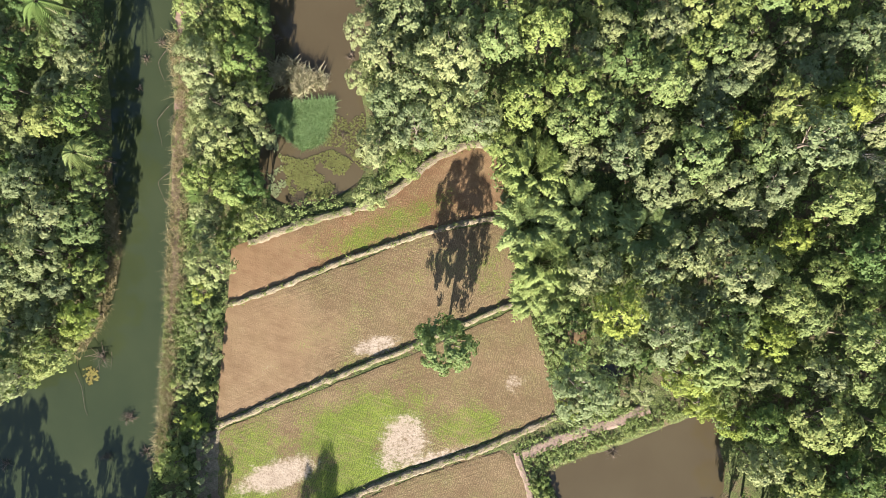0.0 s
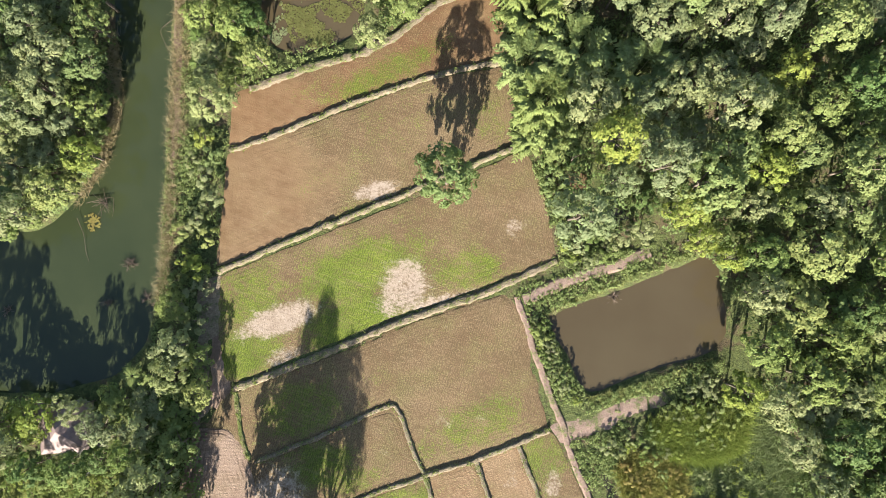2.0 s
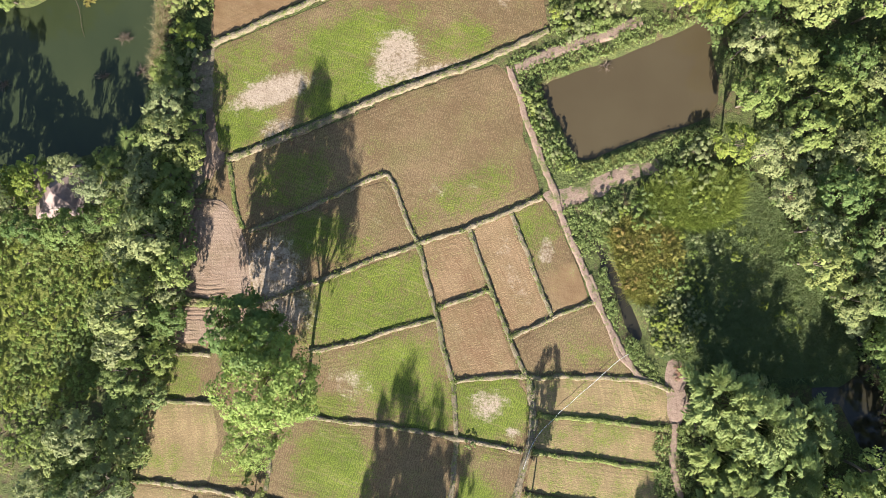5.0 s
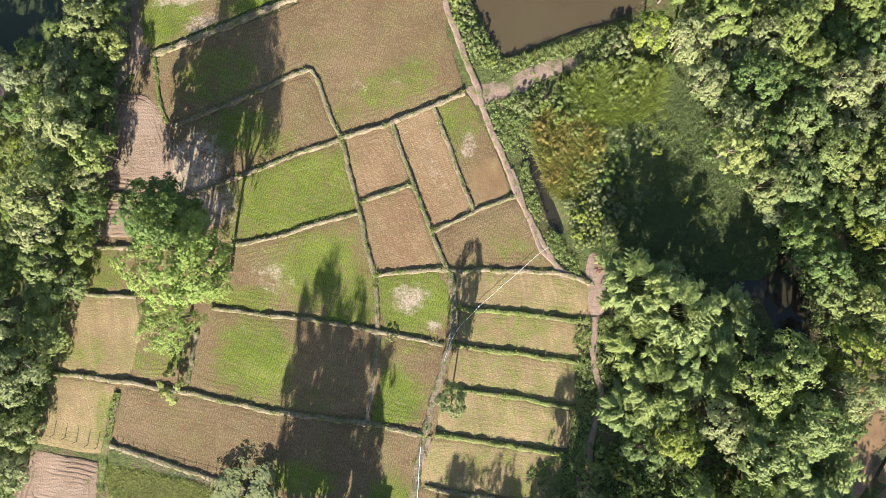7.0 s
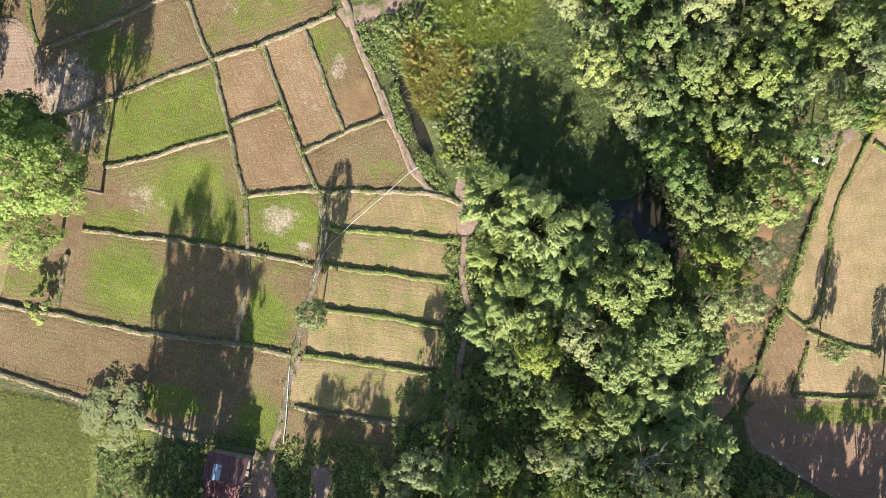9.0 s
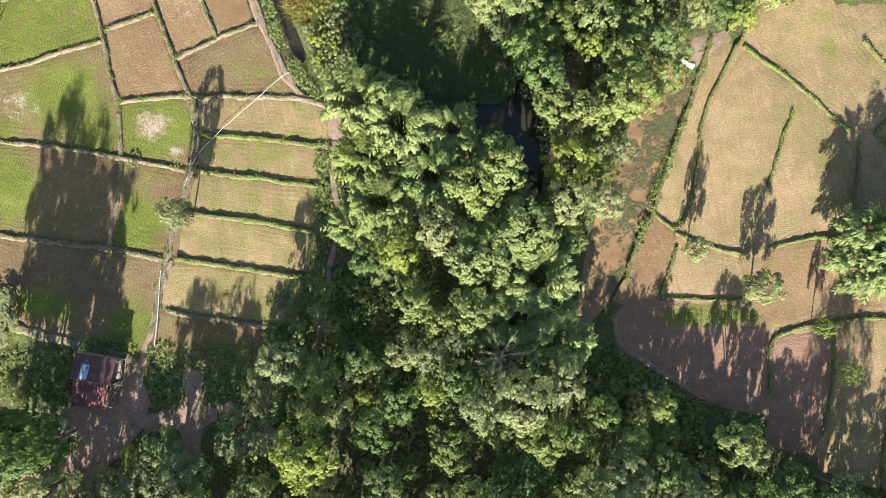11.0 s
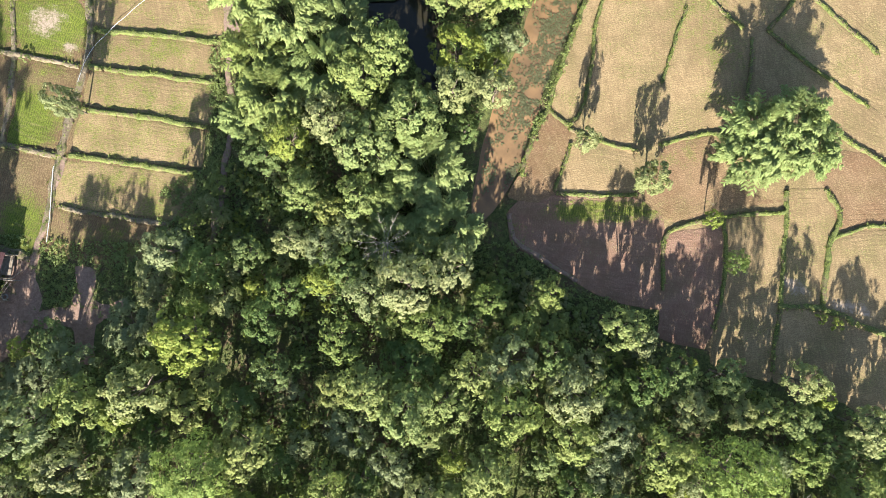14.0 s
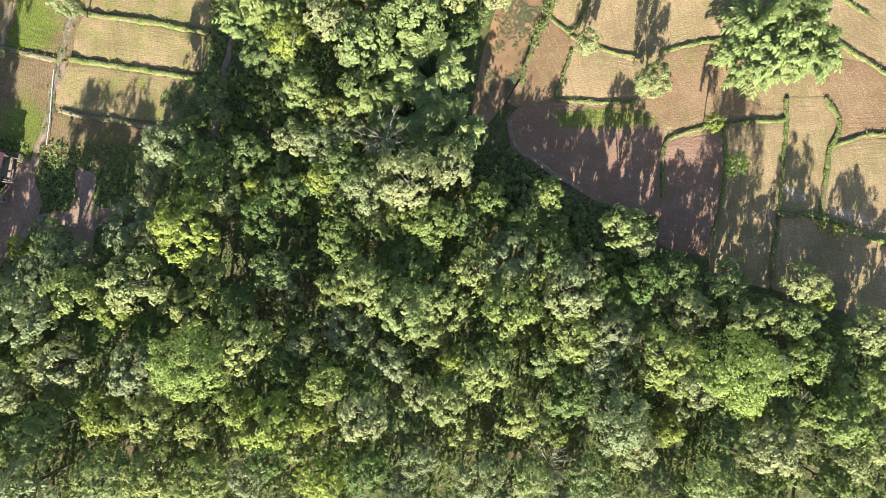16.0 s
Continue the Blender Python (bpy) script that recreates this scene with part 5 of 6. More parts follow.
trees([(8.4, -110.9, 4.0, 'grey'), (13.8, -109.1, 3.5, 'mid'), (16.8, -111.2, 2.2, 'yellow'), (20.1, -107.9, 3.6, 'light'), (7.8, -116.2, 2.5, 'mid'), (19.6, -117.2, 3.5, 'grey'), (26.2, -116.1, 4.5, 'light'), (31.0, -114.6, 3.7, 'mid'), (16.3, -122.5, 3.0, 'yellow'), (10.3, -123.7, 3.6, 'mid'), (20.8, -122.3, 3.1, 'mid'), (25.9, -123.2, 2.5, 'mid'), (33.7, -122.3, 3.7, 'yellow'), (30.0, -121.1, 2.5, 'mid'), (38.4, -123.3, 2.6, 'yellow'), (43.8, -122.4, 3.1, 'light'), (46.8, -116.5, 2.8, 'grey'), (49.8, -120.1, 2.2, 'light'), (44.5, -108.1, 3.4, 'mid'), (48.4, -110.8, 3.6, 'mid'), (39.6, -118.8, 2.8, 'mid'), (36.8, -114.6, 1.8, 'light')], "mid")
trees([(9.2, -129.0, 4.2, 'light'), (16.4, -128.5, 3.6, 'mid'), (26.5, -129.1, 3.1, 'mid'), (33.4, -127.1, 2.4, 'dark'), (31.0, -129.1, 2.5, 'grey'), (39.0, -128.9, 3.1, 'yellow'), (49.8, -127.2, 2.5, 'grey'), (33.6, -106.8, 2.5, 'dark'), (44.4, -128.3, 2.8, 'dark'), (21.1, -128.2, 3.0, 'mid'), (55.9, -107.0, 2.8, 'mid'), (59.5, -110.9, 3.6, 'mid'), (66.1, -109.1, 3.5, 'light'), (68.2, -106.5, 2.4, 'light'), (70.8, -113.7, 3.0, 'grey'), (69.5, -117.2, 2.8, 'grey'), (70.7, -122.6, 3.6, 'grey'), (73.0, -125.8, 2.8, 'light'), (63.0, -116.6, 2.3, 'mid'), (57.0, -117.1, 3.6, 'mid'), (53.4, -116.8, 1.9, 'yellow'), (60.5, -122.5, 2.8, 'mid'), (63.5, -124.6, 2.2, 'mid'), (55.1, -124.8, 2.3, 'mid'), (65.1, -125.5, 1.3, 'yellow')], "mid")
trees([(79.2, -111.3, 2.8, 'light'), (82.7, -117.3, 4.8, 'light'), (79.6, -119.4, 2.9, 'light'), (85.0, -120.9, 2.8, 'yellow'), (76.6, -124.4, 2.2, 'yellow'), (77.8, -119.9, 1.8, 'yellow'), (87.2, -125.7, 3.5, 'light'), (91.8, -108.4, 2.5, 'light'), (94.4, -110.5, 1.6, 'yellow'), (96.9, -119.8, 3.1, 'mid'), (94.4, -123.0, 3.6, 'mid'), (95.5, -127.1, 2.8, 'light'), (91.6, -116.8, 2.8, 'mid'), (90.5, -125.6, 2.0, 'light'), (88.1, -112.0, 2.2, 'mid'), (83.5, -107.8, 2.5, 'mid'), (74.5, -108.3, 2.5, 'dark'), (72.2, -102.3, 2.8, 'mid'), (74.5, -103.8, 1.9, 'light'), (64.1, -98.6, 2.2, 'mid'), (55.3, -101.6, 2.5, 'dark'), (61.0, -102.2, 2.3, 'mid'), (81.2, -129.1, 3.1, 'mid'), (86.0, -128.0, 2.0, 'light'), (56.3, -129.0, 3.1, 'light'), (61.9, -129.0, 2.5, 'mid'), (68.2, -129.0, 2.8, 'dark'), (93.6, -129.8, 2.8, 'mid')], "mid")
plant("dead", 90.24, -123.25, 2.6, 6.0)
plant("dead", 46.55, -92.72, 2.2, 9.0)
plant("dead", 45.12, 10.70, 2.4, 8.0)
plant("dead", 63.72, -127.65, 1.9, 7.5)
plant("dead", -41.17, -41.24, 2.4, 5.0)
trees([(-43.5, 26.9, 2.9), (-39.8, 10.6, 2.1)], "palm", 8.5)
trees([(-28.9, 6.4, 1.3), (-28.9, 3.1, 1.2)], "palm", 2.6)
trees([(-36.6, -33.5, 1.7)], "palm", 3.0)
TAKEN += [(x, y, r * 0.9) for x, y, r in [(-1.9, -96.1, 3.3), (-6.7, -99.4, 2.0), (-0.6, -100.8, 2.0), (2.8, -98.1, 2.0), (10.3, -100.9, 1.1)]]
# trees on the east bank of the square pond and along the west bank of the canal
trees([(35.3, -24.3, 2.8, 'light'), (35.8, -30.1, 3.2, 'mid'), (33.6, -35.3, 2.6, 'yellow'), (32.5, -20.1, 1.9, 'yellow'), (37.4, -36.3, 3.0, 'light'), (39.4, -41.1, 2.8, 'light'), (42.2, -45.2, 2.7, 'light'), (29.3, -18.1, 2.1, 'yellow'), (35.7, -20.1, 2.8, 'mid')], "mid")
trees([(-48.8, -14.6, 3.0, 'light'), (-44.7, -11.8, 2.9, 'mid'), (-41.4, -7.8, 2.5, 'yellow'), (-40.9, -2.4, 2.5, 'mid'), (-41.0, 15.8, 2.9, 'mid'), (-42.4, 25.2, 2.2, 'grey'), (-45.1, -0.5, 3.0, 'light'), (-41.5, 21.0, 2.5, 'light'), (-40.6, 7.3, 2.5, 'mid'), (-41.2, 2.8, 2.6, 'dark'), (-52.7, -15.7, 2.9, 'light'), (-40.2, 11.2, 2.1, 'dark')], "mid")
plant("yellow", 25.8, -102.4, 4.0, 8.6)
TAKEN.append((25.8, -102.4, 4.2))
# a small clearing in the east wood
TAKEN.append((55.79, -61.46, 3.2))
HOLLOWS = [(30.3, -107.1, 2.3), (34.1, -113.9, 2.3), (39.0, -105.9, 2.3), (43.9, -101.2, 2.3), (38.0, -99.8, 2.3)]
TAKEN += HOLLOWS
# dark hollows in the woods where only low growth stands
TAKEN += [(x, y, r) for x, y, r in [(29.7, -86.8, 3.0), (30.7, -104.2, 2.8), (37.7, -103.6, 2.4), (38.0, -111.2, 2.2), (32.4, -112.1, 2.6), (27.3, -91.5, 2.0)]]
TAKEN += [(x, y, r) for x, y, r in [(29.4, -81.6, 2.0), (31.3, -85.9, 2.8), (35.7, -83.6, 2.7), (36.6, -87.6, 3.0), (40.3, -84.3, 2.4), (30.6, -89.9, 2.0)]]
trees([(-40.7, -1.4, 1.7), (-41.1, -4.7, 1.5), (-42.2, -8.4, 1.8), (-43.8, -10.4, 1.5), (-45.8, -12.7, 1.8), (-48.5, -14.7, 1.6), (-51.6, -15.9, 1.9)], "mid", 2.6)
trees([(-41.2, -4.1, 1.1), (-41.9, -5.7, 1.2), (-43.7, -9.5, 1.3), (-47.6, -13.9, 1.3), (-51.8, -15.9, 1.4), (-41.4, 5.3, 1.1), (-41.5, 9.5, 1.1)], "shrub")
# trees past the north end of the ditch
trees([(73.6, -49.3, 3.1, 'grey'), (69.1, -54.8, 1.9, 'light'), (74.4, -55.6, 1.8, 'yellow'), (71.2, -45.2, 2.6, 'mid'), (66.6, -51.3, 1.9, 'light'), (75.0, -44.3, 2.6, 'mid')], "mid")
# trees round the small house
TAKEN.append((-44.2, -40.0, 3.6))
trees([(-42.4, -36.9, 2.0, 'light'), (-52.6, -38.9, 3.1, 'mid'), (-56.6, -38.6, 3.2, 'light'), (-60.4, -38.6, 3.1, 'mid'), (-39.6, -39.2, 2.2, 'grey'), (-32.9, -45.0, 3.6, 'light'), (-35.0, -53.3, 3.7, 'light'), (-35.9, -57.0, 2.9, 'light'), (-33.9, -49.7, 2.5, 'mid'), (-30.6, -41.1, 2.5, 'mid'), (-36.7, -42.3, 1.9, 'mid'), (-50.4, -41.3, 2.3, 'light')], "mid")
trees([(-38.4, -36.6, 2.7, 'mid'), (-34.5, -36.3, 2.4, 'light'), (-31.6, -37.6, 2.6, 'mid')], "mid", 2.8)
trees([(-48.0, -38.3, 3.2, 'yellow')], "mid", 3.4)
# trees round the hut
trees([(-5.3, -102.2, 3.8, 'grey'), (5.5, -107.9, 3.8, 'grey'), (1.1, -107.8, 3.1, 'light'), (8.0, -102.9, 2.8, 'dark'), (4.9, -104.1, 1.9, 'yellow'), (16.9, -101.8, 3.5, 'grey'), (-9.2, -102.2, 3.4)], "mid", 3.0)

AREAS = {
    "west_bank": ([(-57.98, 33.72), (-41.20, 32.30), (-40.90, 24.57), (-40.75, 15.57), (-39.68, 7.22), (-39.51, 0.80), (-40.05, -4.33), (-42.00, -8.49), (-44.59, -12.65), (-48.78, -15.20), (-58.13, -15.16)], 0.66, (2.2, 4.0), ("mid", "mid", "dark", "light", "grey", "light")),
    "big_wood": ([(-9.03, 33.96), (57.96, 33.42), (57.53, -23.28), (37.82, -29.57), (32.79, -21.91), (29.01, -16.80), (22.00, -17.41), (15.63, -16.75), (13.73, -14.18), (12.80, -10.35), (10.58, -7.78), (8.69, -3.94), (7.75, 0.54), (6.83, 6.94), (4.95, 12.71), (-0.17, 13.70), (-4.00, 15.33), (-5.89, 21.75)], 0.65, (2.6, 4.7), ("mid", "mid", "dark", "mid", "light", "grey")),
    "east_wood": ([(36.09, -34.45), (44.75, -28.14), (67.98, -28.54), (66.88, -62.06), (54.38, -67.57), (49.55, -62.54), (48.41, -58.76), (44.80, -53.05), (41.14, -49.21), (39.98, -44.75), (38.83, -39.62), (35.08, -37.64)], 0.62, (2.4, 3.8), ("mid", "mid", "light", "mid", "dark", "mid")),
    "ditch_head": ([(67, -28), (92, -28), (91, -46), (82, -48), (78, -52), (75.5, -54.8), (71, -54.2), (68, -48)], 0.62, (1.9, 3.2), ("mid", "light", "grey", "dark", "mid")),
    "north_ditch": ([(46.82, -54.18), (56.99, -54.34), (67.95, -48.06), (69.14, -50.66), (65.16, -57.02), (63.10, -62.75), (61.68, -68.46), (59.71, -71.60), (57.69, -76.64), (54.44, -81.01), (52.58, -79.73), (53.39, -72.16), (51.09, -62.59)], 0.66, (1.9, 3.2), ("light", "mid", "yellow", "grey", "dark")),
    "middle_wood": ([(30.04, -61.80), (35.08, -61.87), (42.52, -67.02), (49.32, -70.86), (51.04, -77.13), (53.37, -83.36), (53.84, -89.53), (53.63, -98.11), (20.84, -99.13), (22.14, -93.60), (35.84, -92.47), (37.51, -85.07), (34.17, -80.07), (29.80, -79.40), (29.33, -68.11)], 0.64, (2.2, 3.6), ("mid", "mid", "dark", "light", "bamboo")),
    "south_wood": ([(-7.70, -107.22), (2.94, -106.10), (10.44, -104.33), (17.93, -101.33), (19.81, -91.39), (25.46, -86.46), (30.50, -82.14), (36.16, -81.59), (52.88, -94.94), (59.06, -96.88), (63.98, -99.10), (67.62, -102.54), (75.57, -105.09), (81.63, -108.52), (90.77, -110.46), (104.69, -113.95), (103.88, -135.58), (-7.37, -134.70)], 0.64, (2.3, 4.3), ("mid", "mid", "dark", "mid", "grey", "light", "dark")),
    "south_west_bank": ([(-36.89, -36.59), (-28.44, -32.15), (-29.03, -39.96), (-29.30, -47.73), (-30.87, -54.16), (-32.11, -59.91), (-34.63, -66.91), (-36.48, -74.51), (-38.96, -82.07), (-42.07, -90.21), (-49.13, -90.20), (-46.19, -71.92), (-38.54, -63.05), (-36.74, -50.23)], 0.62, (2.2, 3.6), ("mid", "light", "dark", "light", "mid")),
    "canal_strip": ([(-29.03, 32.63), (-20.56, 32.57), (-20.93, 22.16), (-21.30, 12.41), (-21.99, 3.96), (-24.93, 0.73), (-27.56, -3.80), (-28.51, 1.40), (-28.14, 12.45), (-28.42, 22.21)], 0.6, (1.7, 2.8), ("light", "mid", "light", "mid")),
    "pond_east": ([(-8.20, 32.47), (-3.97, 32.43), (-1.46, 16.82), (3.72, 15.49), (4.36, 13.21), (-0.83, 12.27), (-5.39, 9.06), (-8.00, 7.13), (-7.97, 12.97), (-8.57, 22.07)], 0.62, (1.7, 2.8), ("light", "mid", "grey")),
    "west_corner": ([(-57.18, -36.41), (-44.19, -36.52), (-42.23, -39.10), (-39.01, -37.84), (-33.85, -32.75), (-31.27, -31.49), (-29.33, -36.64), (-29.97, -43.02), (-35.11, -44.26), (-40.92, -42.95), (-44.14, -45.48), (-57.10, -45.39)], 0.62, (2.0, 3.4), ("mid", "mid", "light", "dark")),
}
for i, (area, gap, sizes, mix) in enumerate(AREAS.values()):
    grow(area, gap, sizes, mix, 40 + i)
for i, (area, gap, sizes, mix) in enumerate(AREAS.values()):
    grow(area, 0.62, (1.4, 2.1), ("young",), 60 + i, 800)

SCRUB = {
    "marsh": ([(20.9, -45.3), (22.5, -43.8), (27.9, -45.2), (28.3, -49.7), (24.6, -53.0), (22.6, -52.0)], 0.72, (0.7, 1.4), ("rust", "rust", "rust", "bush")),
    "thicket": ([(-58.86, -46.65), (-43.86, -44.72), (-37.74, -46.78), (-40.42, -56.81), (-43.10, -63.46), (-60.07, -63.41)], 0.62, (0.9, 1.7), ("bush",)),
    "thicket_south": ([(-53.17, -45.32), (-39.39, -45.49), (-40.58, -61.77), (-48.63, -72.46), (-52.72, -72.44)], 0.62, (0.9, 1.7), ("bush",)),
    "marsh_edge": ([(18.92, -42.84), (28.34, -38.91), (35.02, -38.32), (34.28, -42.36), (28.28, -42.96), (29.46, -52.38), (30.02, -58.39), (27.35, -59.70), (24.11, -54.33), (28.13, -52.36), (28.27, -43.63), (21.58, -44.22)], 0.6, (0.8, 1.4), ("shrub",)),
    "marsh_shrubs": ([(27.2, -49.3), (31.0, -49.4), (31.4, -54.3), (29.6, -59.2), (25.9, -59.2), (24.4, -54.3)], 0.6, (0.5, 1.1), ("shrub", "bush", "shrub")),
    "marsh_bushes": ([(30.43, -41.50), (36.52, -38.19), (41.08, -44.35), (44.94, -50.47), (47.49, -54.52), (40.81, -57.13), (36.25, -52.39), (30.79, -59.71), (28.16, -57.01)], 1.05, (0.4, 0.85), ("shrub", "bush")),
    "pond_corner": ([(26.13, -38.54), (32.87, -33.25), (34.12, -37.27), (30.09, -39.90)], 0.6, (0.9, 1.5), ("shrub",)),
    "pond_west": ([(9.93, -27.33), (11.93, -27.69), (14.85, -35.10), (16.16, -37.12), (14.49, -37.11), (11.54, -32.39)], 0.62, (0.6, 1.0), ("shrub",)),
    "wood_edge": ([(11.80, -8.19), (16.48, -12.25), (18.48, -16.29), (23.84, -16.99), (16.43, -21.67), (13.43, -16.95)], 0.55, (0.9, 1.7), ("shrub",)),
    "wood_foot": ([(55.5, -96.6), (61.5, -96.4), (66.0, -99.6), (72.5, -102.2), (78.0, -105.4), (84.0, -108.4), (91.0, -111.4), (90.0, -113.0), (82.0, -110.6), (72.0, -105.0), (63.0, -101.0), (55.0, -99.0)], 0.5, (0.8, 1.5), ("shrub",)),
    "path_edge": ([(27.99, -82.43), (34.60, -81.18), (35.77, -90.35), (27.89, -90.28), (25.93, -88.96)], 0.6, (0.8, 1.4), ("shrub",)),
}
for i, (area, gap, sizes, mix) in enumerate(SCRUB.values()):
    grow(area, gap, sizes, mix, 80 + i)


for x, y, r in [(30.7, -104.2, 2.8), (37.7, -103.6, 2.4), (38.0, -111.2, 2.2), (32.4, -112.1, 2.6), (27.3, -91.5, 2.0), (31.3, -85.9, 2.8), (35.7, -83.6, 2.7), (30.6, -89.9, 2.0)] + HOLLOWS:
    for k in range(6):
        a, d0 = luck.uniform(0, 6.28), r * math.sqrt(luck.uniform(0.05, 1.1))
        plant("shrub", x + d0 * math.cos(a), y + d0 * math.sin(a), luck.uniform(0.7, 1.2), 0.0, "low dark shrub in the shade of the woods")


# ---------------------------------------------------------------- undergrowth, grass and reeds
def scatter(area, count, rng):
    area = np.asarray(area)
    q = rng.uniform(area.min(0), area.max(0), (count * 3, 2))
    return q[inside(area, q)][:count]


def tufts(rng, spots, height, width, blades, lean=0.5, base=0.0):
    """Three-cornered blades in tufts at spots."""
    n = len(spots) * blades
    p = np.repeat(np.c_[spots, np.full(len(spots), base)] if np.shape(spots)[1] == 2 else spots, blades, 0)
    p = p + np.c_[rng.normal(0, height * 0.25, (n, 2)), np.zeros(n)]
    a = rng.uniform(0, 6.28, n)
    side = np.c_[np.cos(a), np.sin(a), np.zeros(n)] * (width * rng.uniform(0.6, 1.4, n))[:, None]
    tip = p + np.c_[rng.normal(0, lean, (n, 2)) * height, height * rng.uniform(0.5, 1.2, n)]
    return np.stack([p - side, p + side, tip], 1).reshape(-1, 3), np.arange(3 * n).reshape(-1, 3)


def stuff(name, v, f, material, label, category):
    return tagged(piece(name, mesh_of(name, v, f, material)), label, category, "", "stuff")


rng = np.random.default_rng(11)
wood_spots = np.concatenate([scatter(a[0], int(abs(np.ptp(np.array(a[0])[:, 0]) * np.ptp(np.array(a[0])[:, 1])) * 0.55), rng) for a in AREAS.values()])
per = 14
d = ball(rng, len(wood_spots) * per)
d[:, 2] = np.abs(d[:, 2])
mid = np.repeat(np.c_[wood_spots, rng.uniform(0.1, 1.6, len(wood_spots))], per, 0)
v, f = leaves(rng, mid + d * rng.uniform(0.3, 0.9, len(mid))[:, None], d + np.array([0, 0, 0.5]), 0.38)
stuff("undergrowth", v, f, LEAF["dark"], "dense dark green undergrowth beneath the trees", "undergrowth")

spots = []
herbs = []
for course, width, height, dense, grassy in BUND_LINES:
    c2 = np.array(course)
    n = int(len(c2) * (2 if dense < 1.2 and width < 1.45 else 5) * dense)
    k = rng.integers(0, len(c2), n)
    off = rng.normal(0, width * 0.3, (n, 2))
    q = c2[k] + off
    if grassy or dense > 0.5:
        n = int(len(c2) * (0.8 if grassy else 0.4) * dense)
        h2 = c2[rng.integers(0, len(c2), n)] + rng.normal(0, width * 0.22, (n, 2))
        keep = relief(h2, 0.35, 8.0) + rng.uniform(-0.4, 0.5, n) > (-0.1 if grassy else 0.1)
        herbs.append(np.c_[h2[keep], np.full(keep.sum(), height * 0.7)])
    spots.append(np.c_[q, height * np.clip(1 - np.hypot(*off.T) / width * 1.3, 0, 1)])
spots = np.concatenate(spots)
herbs = np.concatenate(herbs)
d = ball(rng, len(herbs) * 12)
d[:, 2] = np.abs(d[:, 2])
v, f = leaves(rng, np.repeat(herbs, 12, 0) + d * rng.uniform(0.05, 0.2, len(d))[:, None], d + np.array([0, 0, 0.6]), 0.12)
stuff("bund_herbs", v, f, LEAF["grass"], "leafy green weeds growing along the bunds", "weeds")
v, f = tufts(rng, spots, 0.17, 0.035, 6, 1.0)
stuff("bund_grass", v, f, LEAF["grass"], "tufts of green grass on the earth bunds", "grass")

MARSH_AREA = [(30.47, -40.12), (36.57, -37.48), (41.13, -43.65), (45.64, -50.46), (48.88, -53.86), (48.69, -61.88), (40.73, -62.47), (30.79, -61.05), (25.48, -58.99), (24.91, -52.25), (21.66, -44.76), (24.42, -40.03)]
v, f = tufts(rng, scatter(MARSH_AREA, 21000, rng), 0.42, 0.065, 5, 1.1)
stuff("marsh_sedge", v, f, LEAF["marsh"], "dense green sedge covering the marsh", "sedge")
v, f = tufts(rng, scatter([(20.6, -45.3), (22.36, -43.52), (28.05, -45.13), (28.36, -49.73), (24.52, -53.5), (22.4, -52.2)], 4200, rng), 0.8, 0.06, 6, 0.8)
stuff("rusty_sedge", v, f, LEAF["rust"], "tall rusty brown sedge at the edge of the marsh", "sedge")
v, f = tufts(rng, scatter([(24.4, -40.2), (28.52, -38.6), (35.74, -38.71), (34.91, -42.92), (31.09, -44.41), (26.55, -43.58)], 6500, rng), 1.1, 0.055, 6, 0.65)
stuff("tall_reeds", v, f, LEAF["reed"], "tall yellow-green reeds at the edge of the marsh", "reeds")
meadow = np.concatenate([scatter(p, n, rng) for p, n in (([(-32.07, -85.35), (-20.49, -86.93), (-17.08, -90.82), (-17.69, -101.43), (-31.88, -101.34)], 4500), ([(-29.71, -85.36), (-16.45, -88.20), (-11.05, -89.55), (-11.05, -92.20), (-30.34, -92.16)], 2200), ([(11.41, -26.91), (21.30, -22.58), (30.16, -19.26), (29.81, -19.94), (21.29, -23.46), (12.29, -27.05)], 900), ([(17.04, -36.88), (25.17, -34.65), (31.95, -32.20), (32.60, -33.23), (25.15, -35.87), (17.70, -37.97)], 900))])
v, f = tufts(rng, meadow, 0.15, 0.04, 4, 1.6)
stuff("rough_grass", v, f, LEAF["olive"], "rough bright green grass", "grass")
v, f = tufts(rng, np.concatenate([scatter(p, n, rng) for p, n in (([(-33.31, 26.18), (-30.98, 26.16), (-29.99, 16.56), (-30.72, 7.66), (-31.44, -0.55), (-31.81, -8.08), (-33.47, -10.81), (-33.72, -3.96), (-32.77, 7.67), (-32.25, 17.94)], 1000), ([(-41.35, 9.78), (-39.64, 7.71), (-39.05, 1.54), (-39.69, -3.93), (-40.73, -8.04), (-43.50, -12.13), (-44.88, -13.49), (-42.11, -8.03), (-40.70, -0.50)], 700), ([(-33.61, -10.81), (-32.37, -10.81), (-33.24, -21.75), (-34.63, -26.53), (-34.90, -24.48)], 700))]), 0.55, 0.035, 6, 0.9)
stuff("bank_reeds", v, f, LEAF["straw"], "dry tan reeds and brush along the canal bank", "reeds")
v, f = tufts(rng, scatter([(-20.94, 21.95), (-18.6, 23.0), (-16.4, 21.6), (-14.22, 20.87), (-13.97, 19.58), (-16.0, 19.9), (-17.33, 18.31), (-18.6, 20.2), (-20.69, 19.88)], 420, rng), 1.1, 0.07, 6, 0.45, -0.4)
stuff("pale_reeds", v, f, LEAF["palereed"], "clump of bleached dry reeds standing in the pond", "reeds")
v, f = tufts(rng, scatter([(-21.5, 17.5), (-13.2, 18.02), (-13.47, 15.7), (-14.77, 13.12), (-16.85, 12.1), (-20.19, 14.71)], 3400, rng), 0.34, 0.06, 6, 1.3, -0.4)
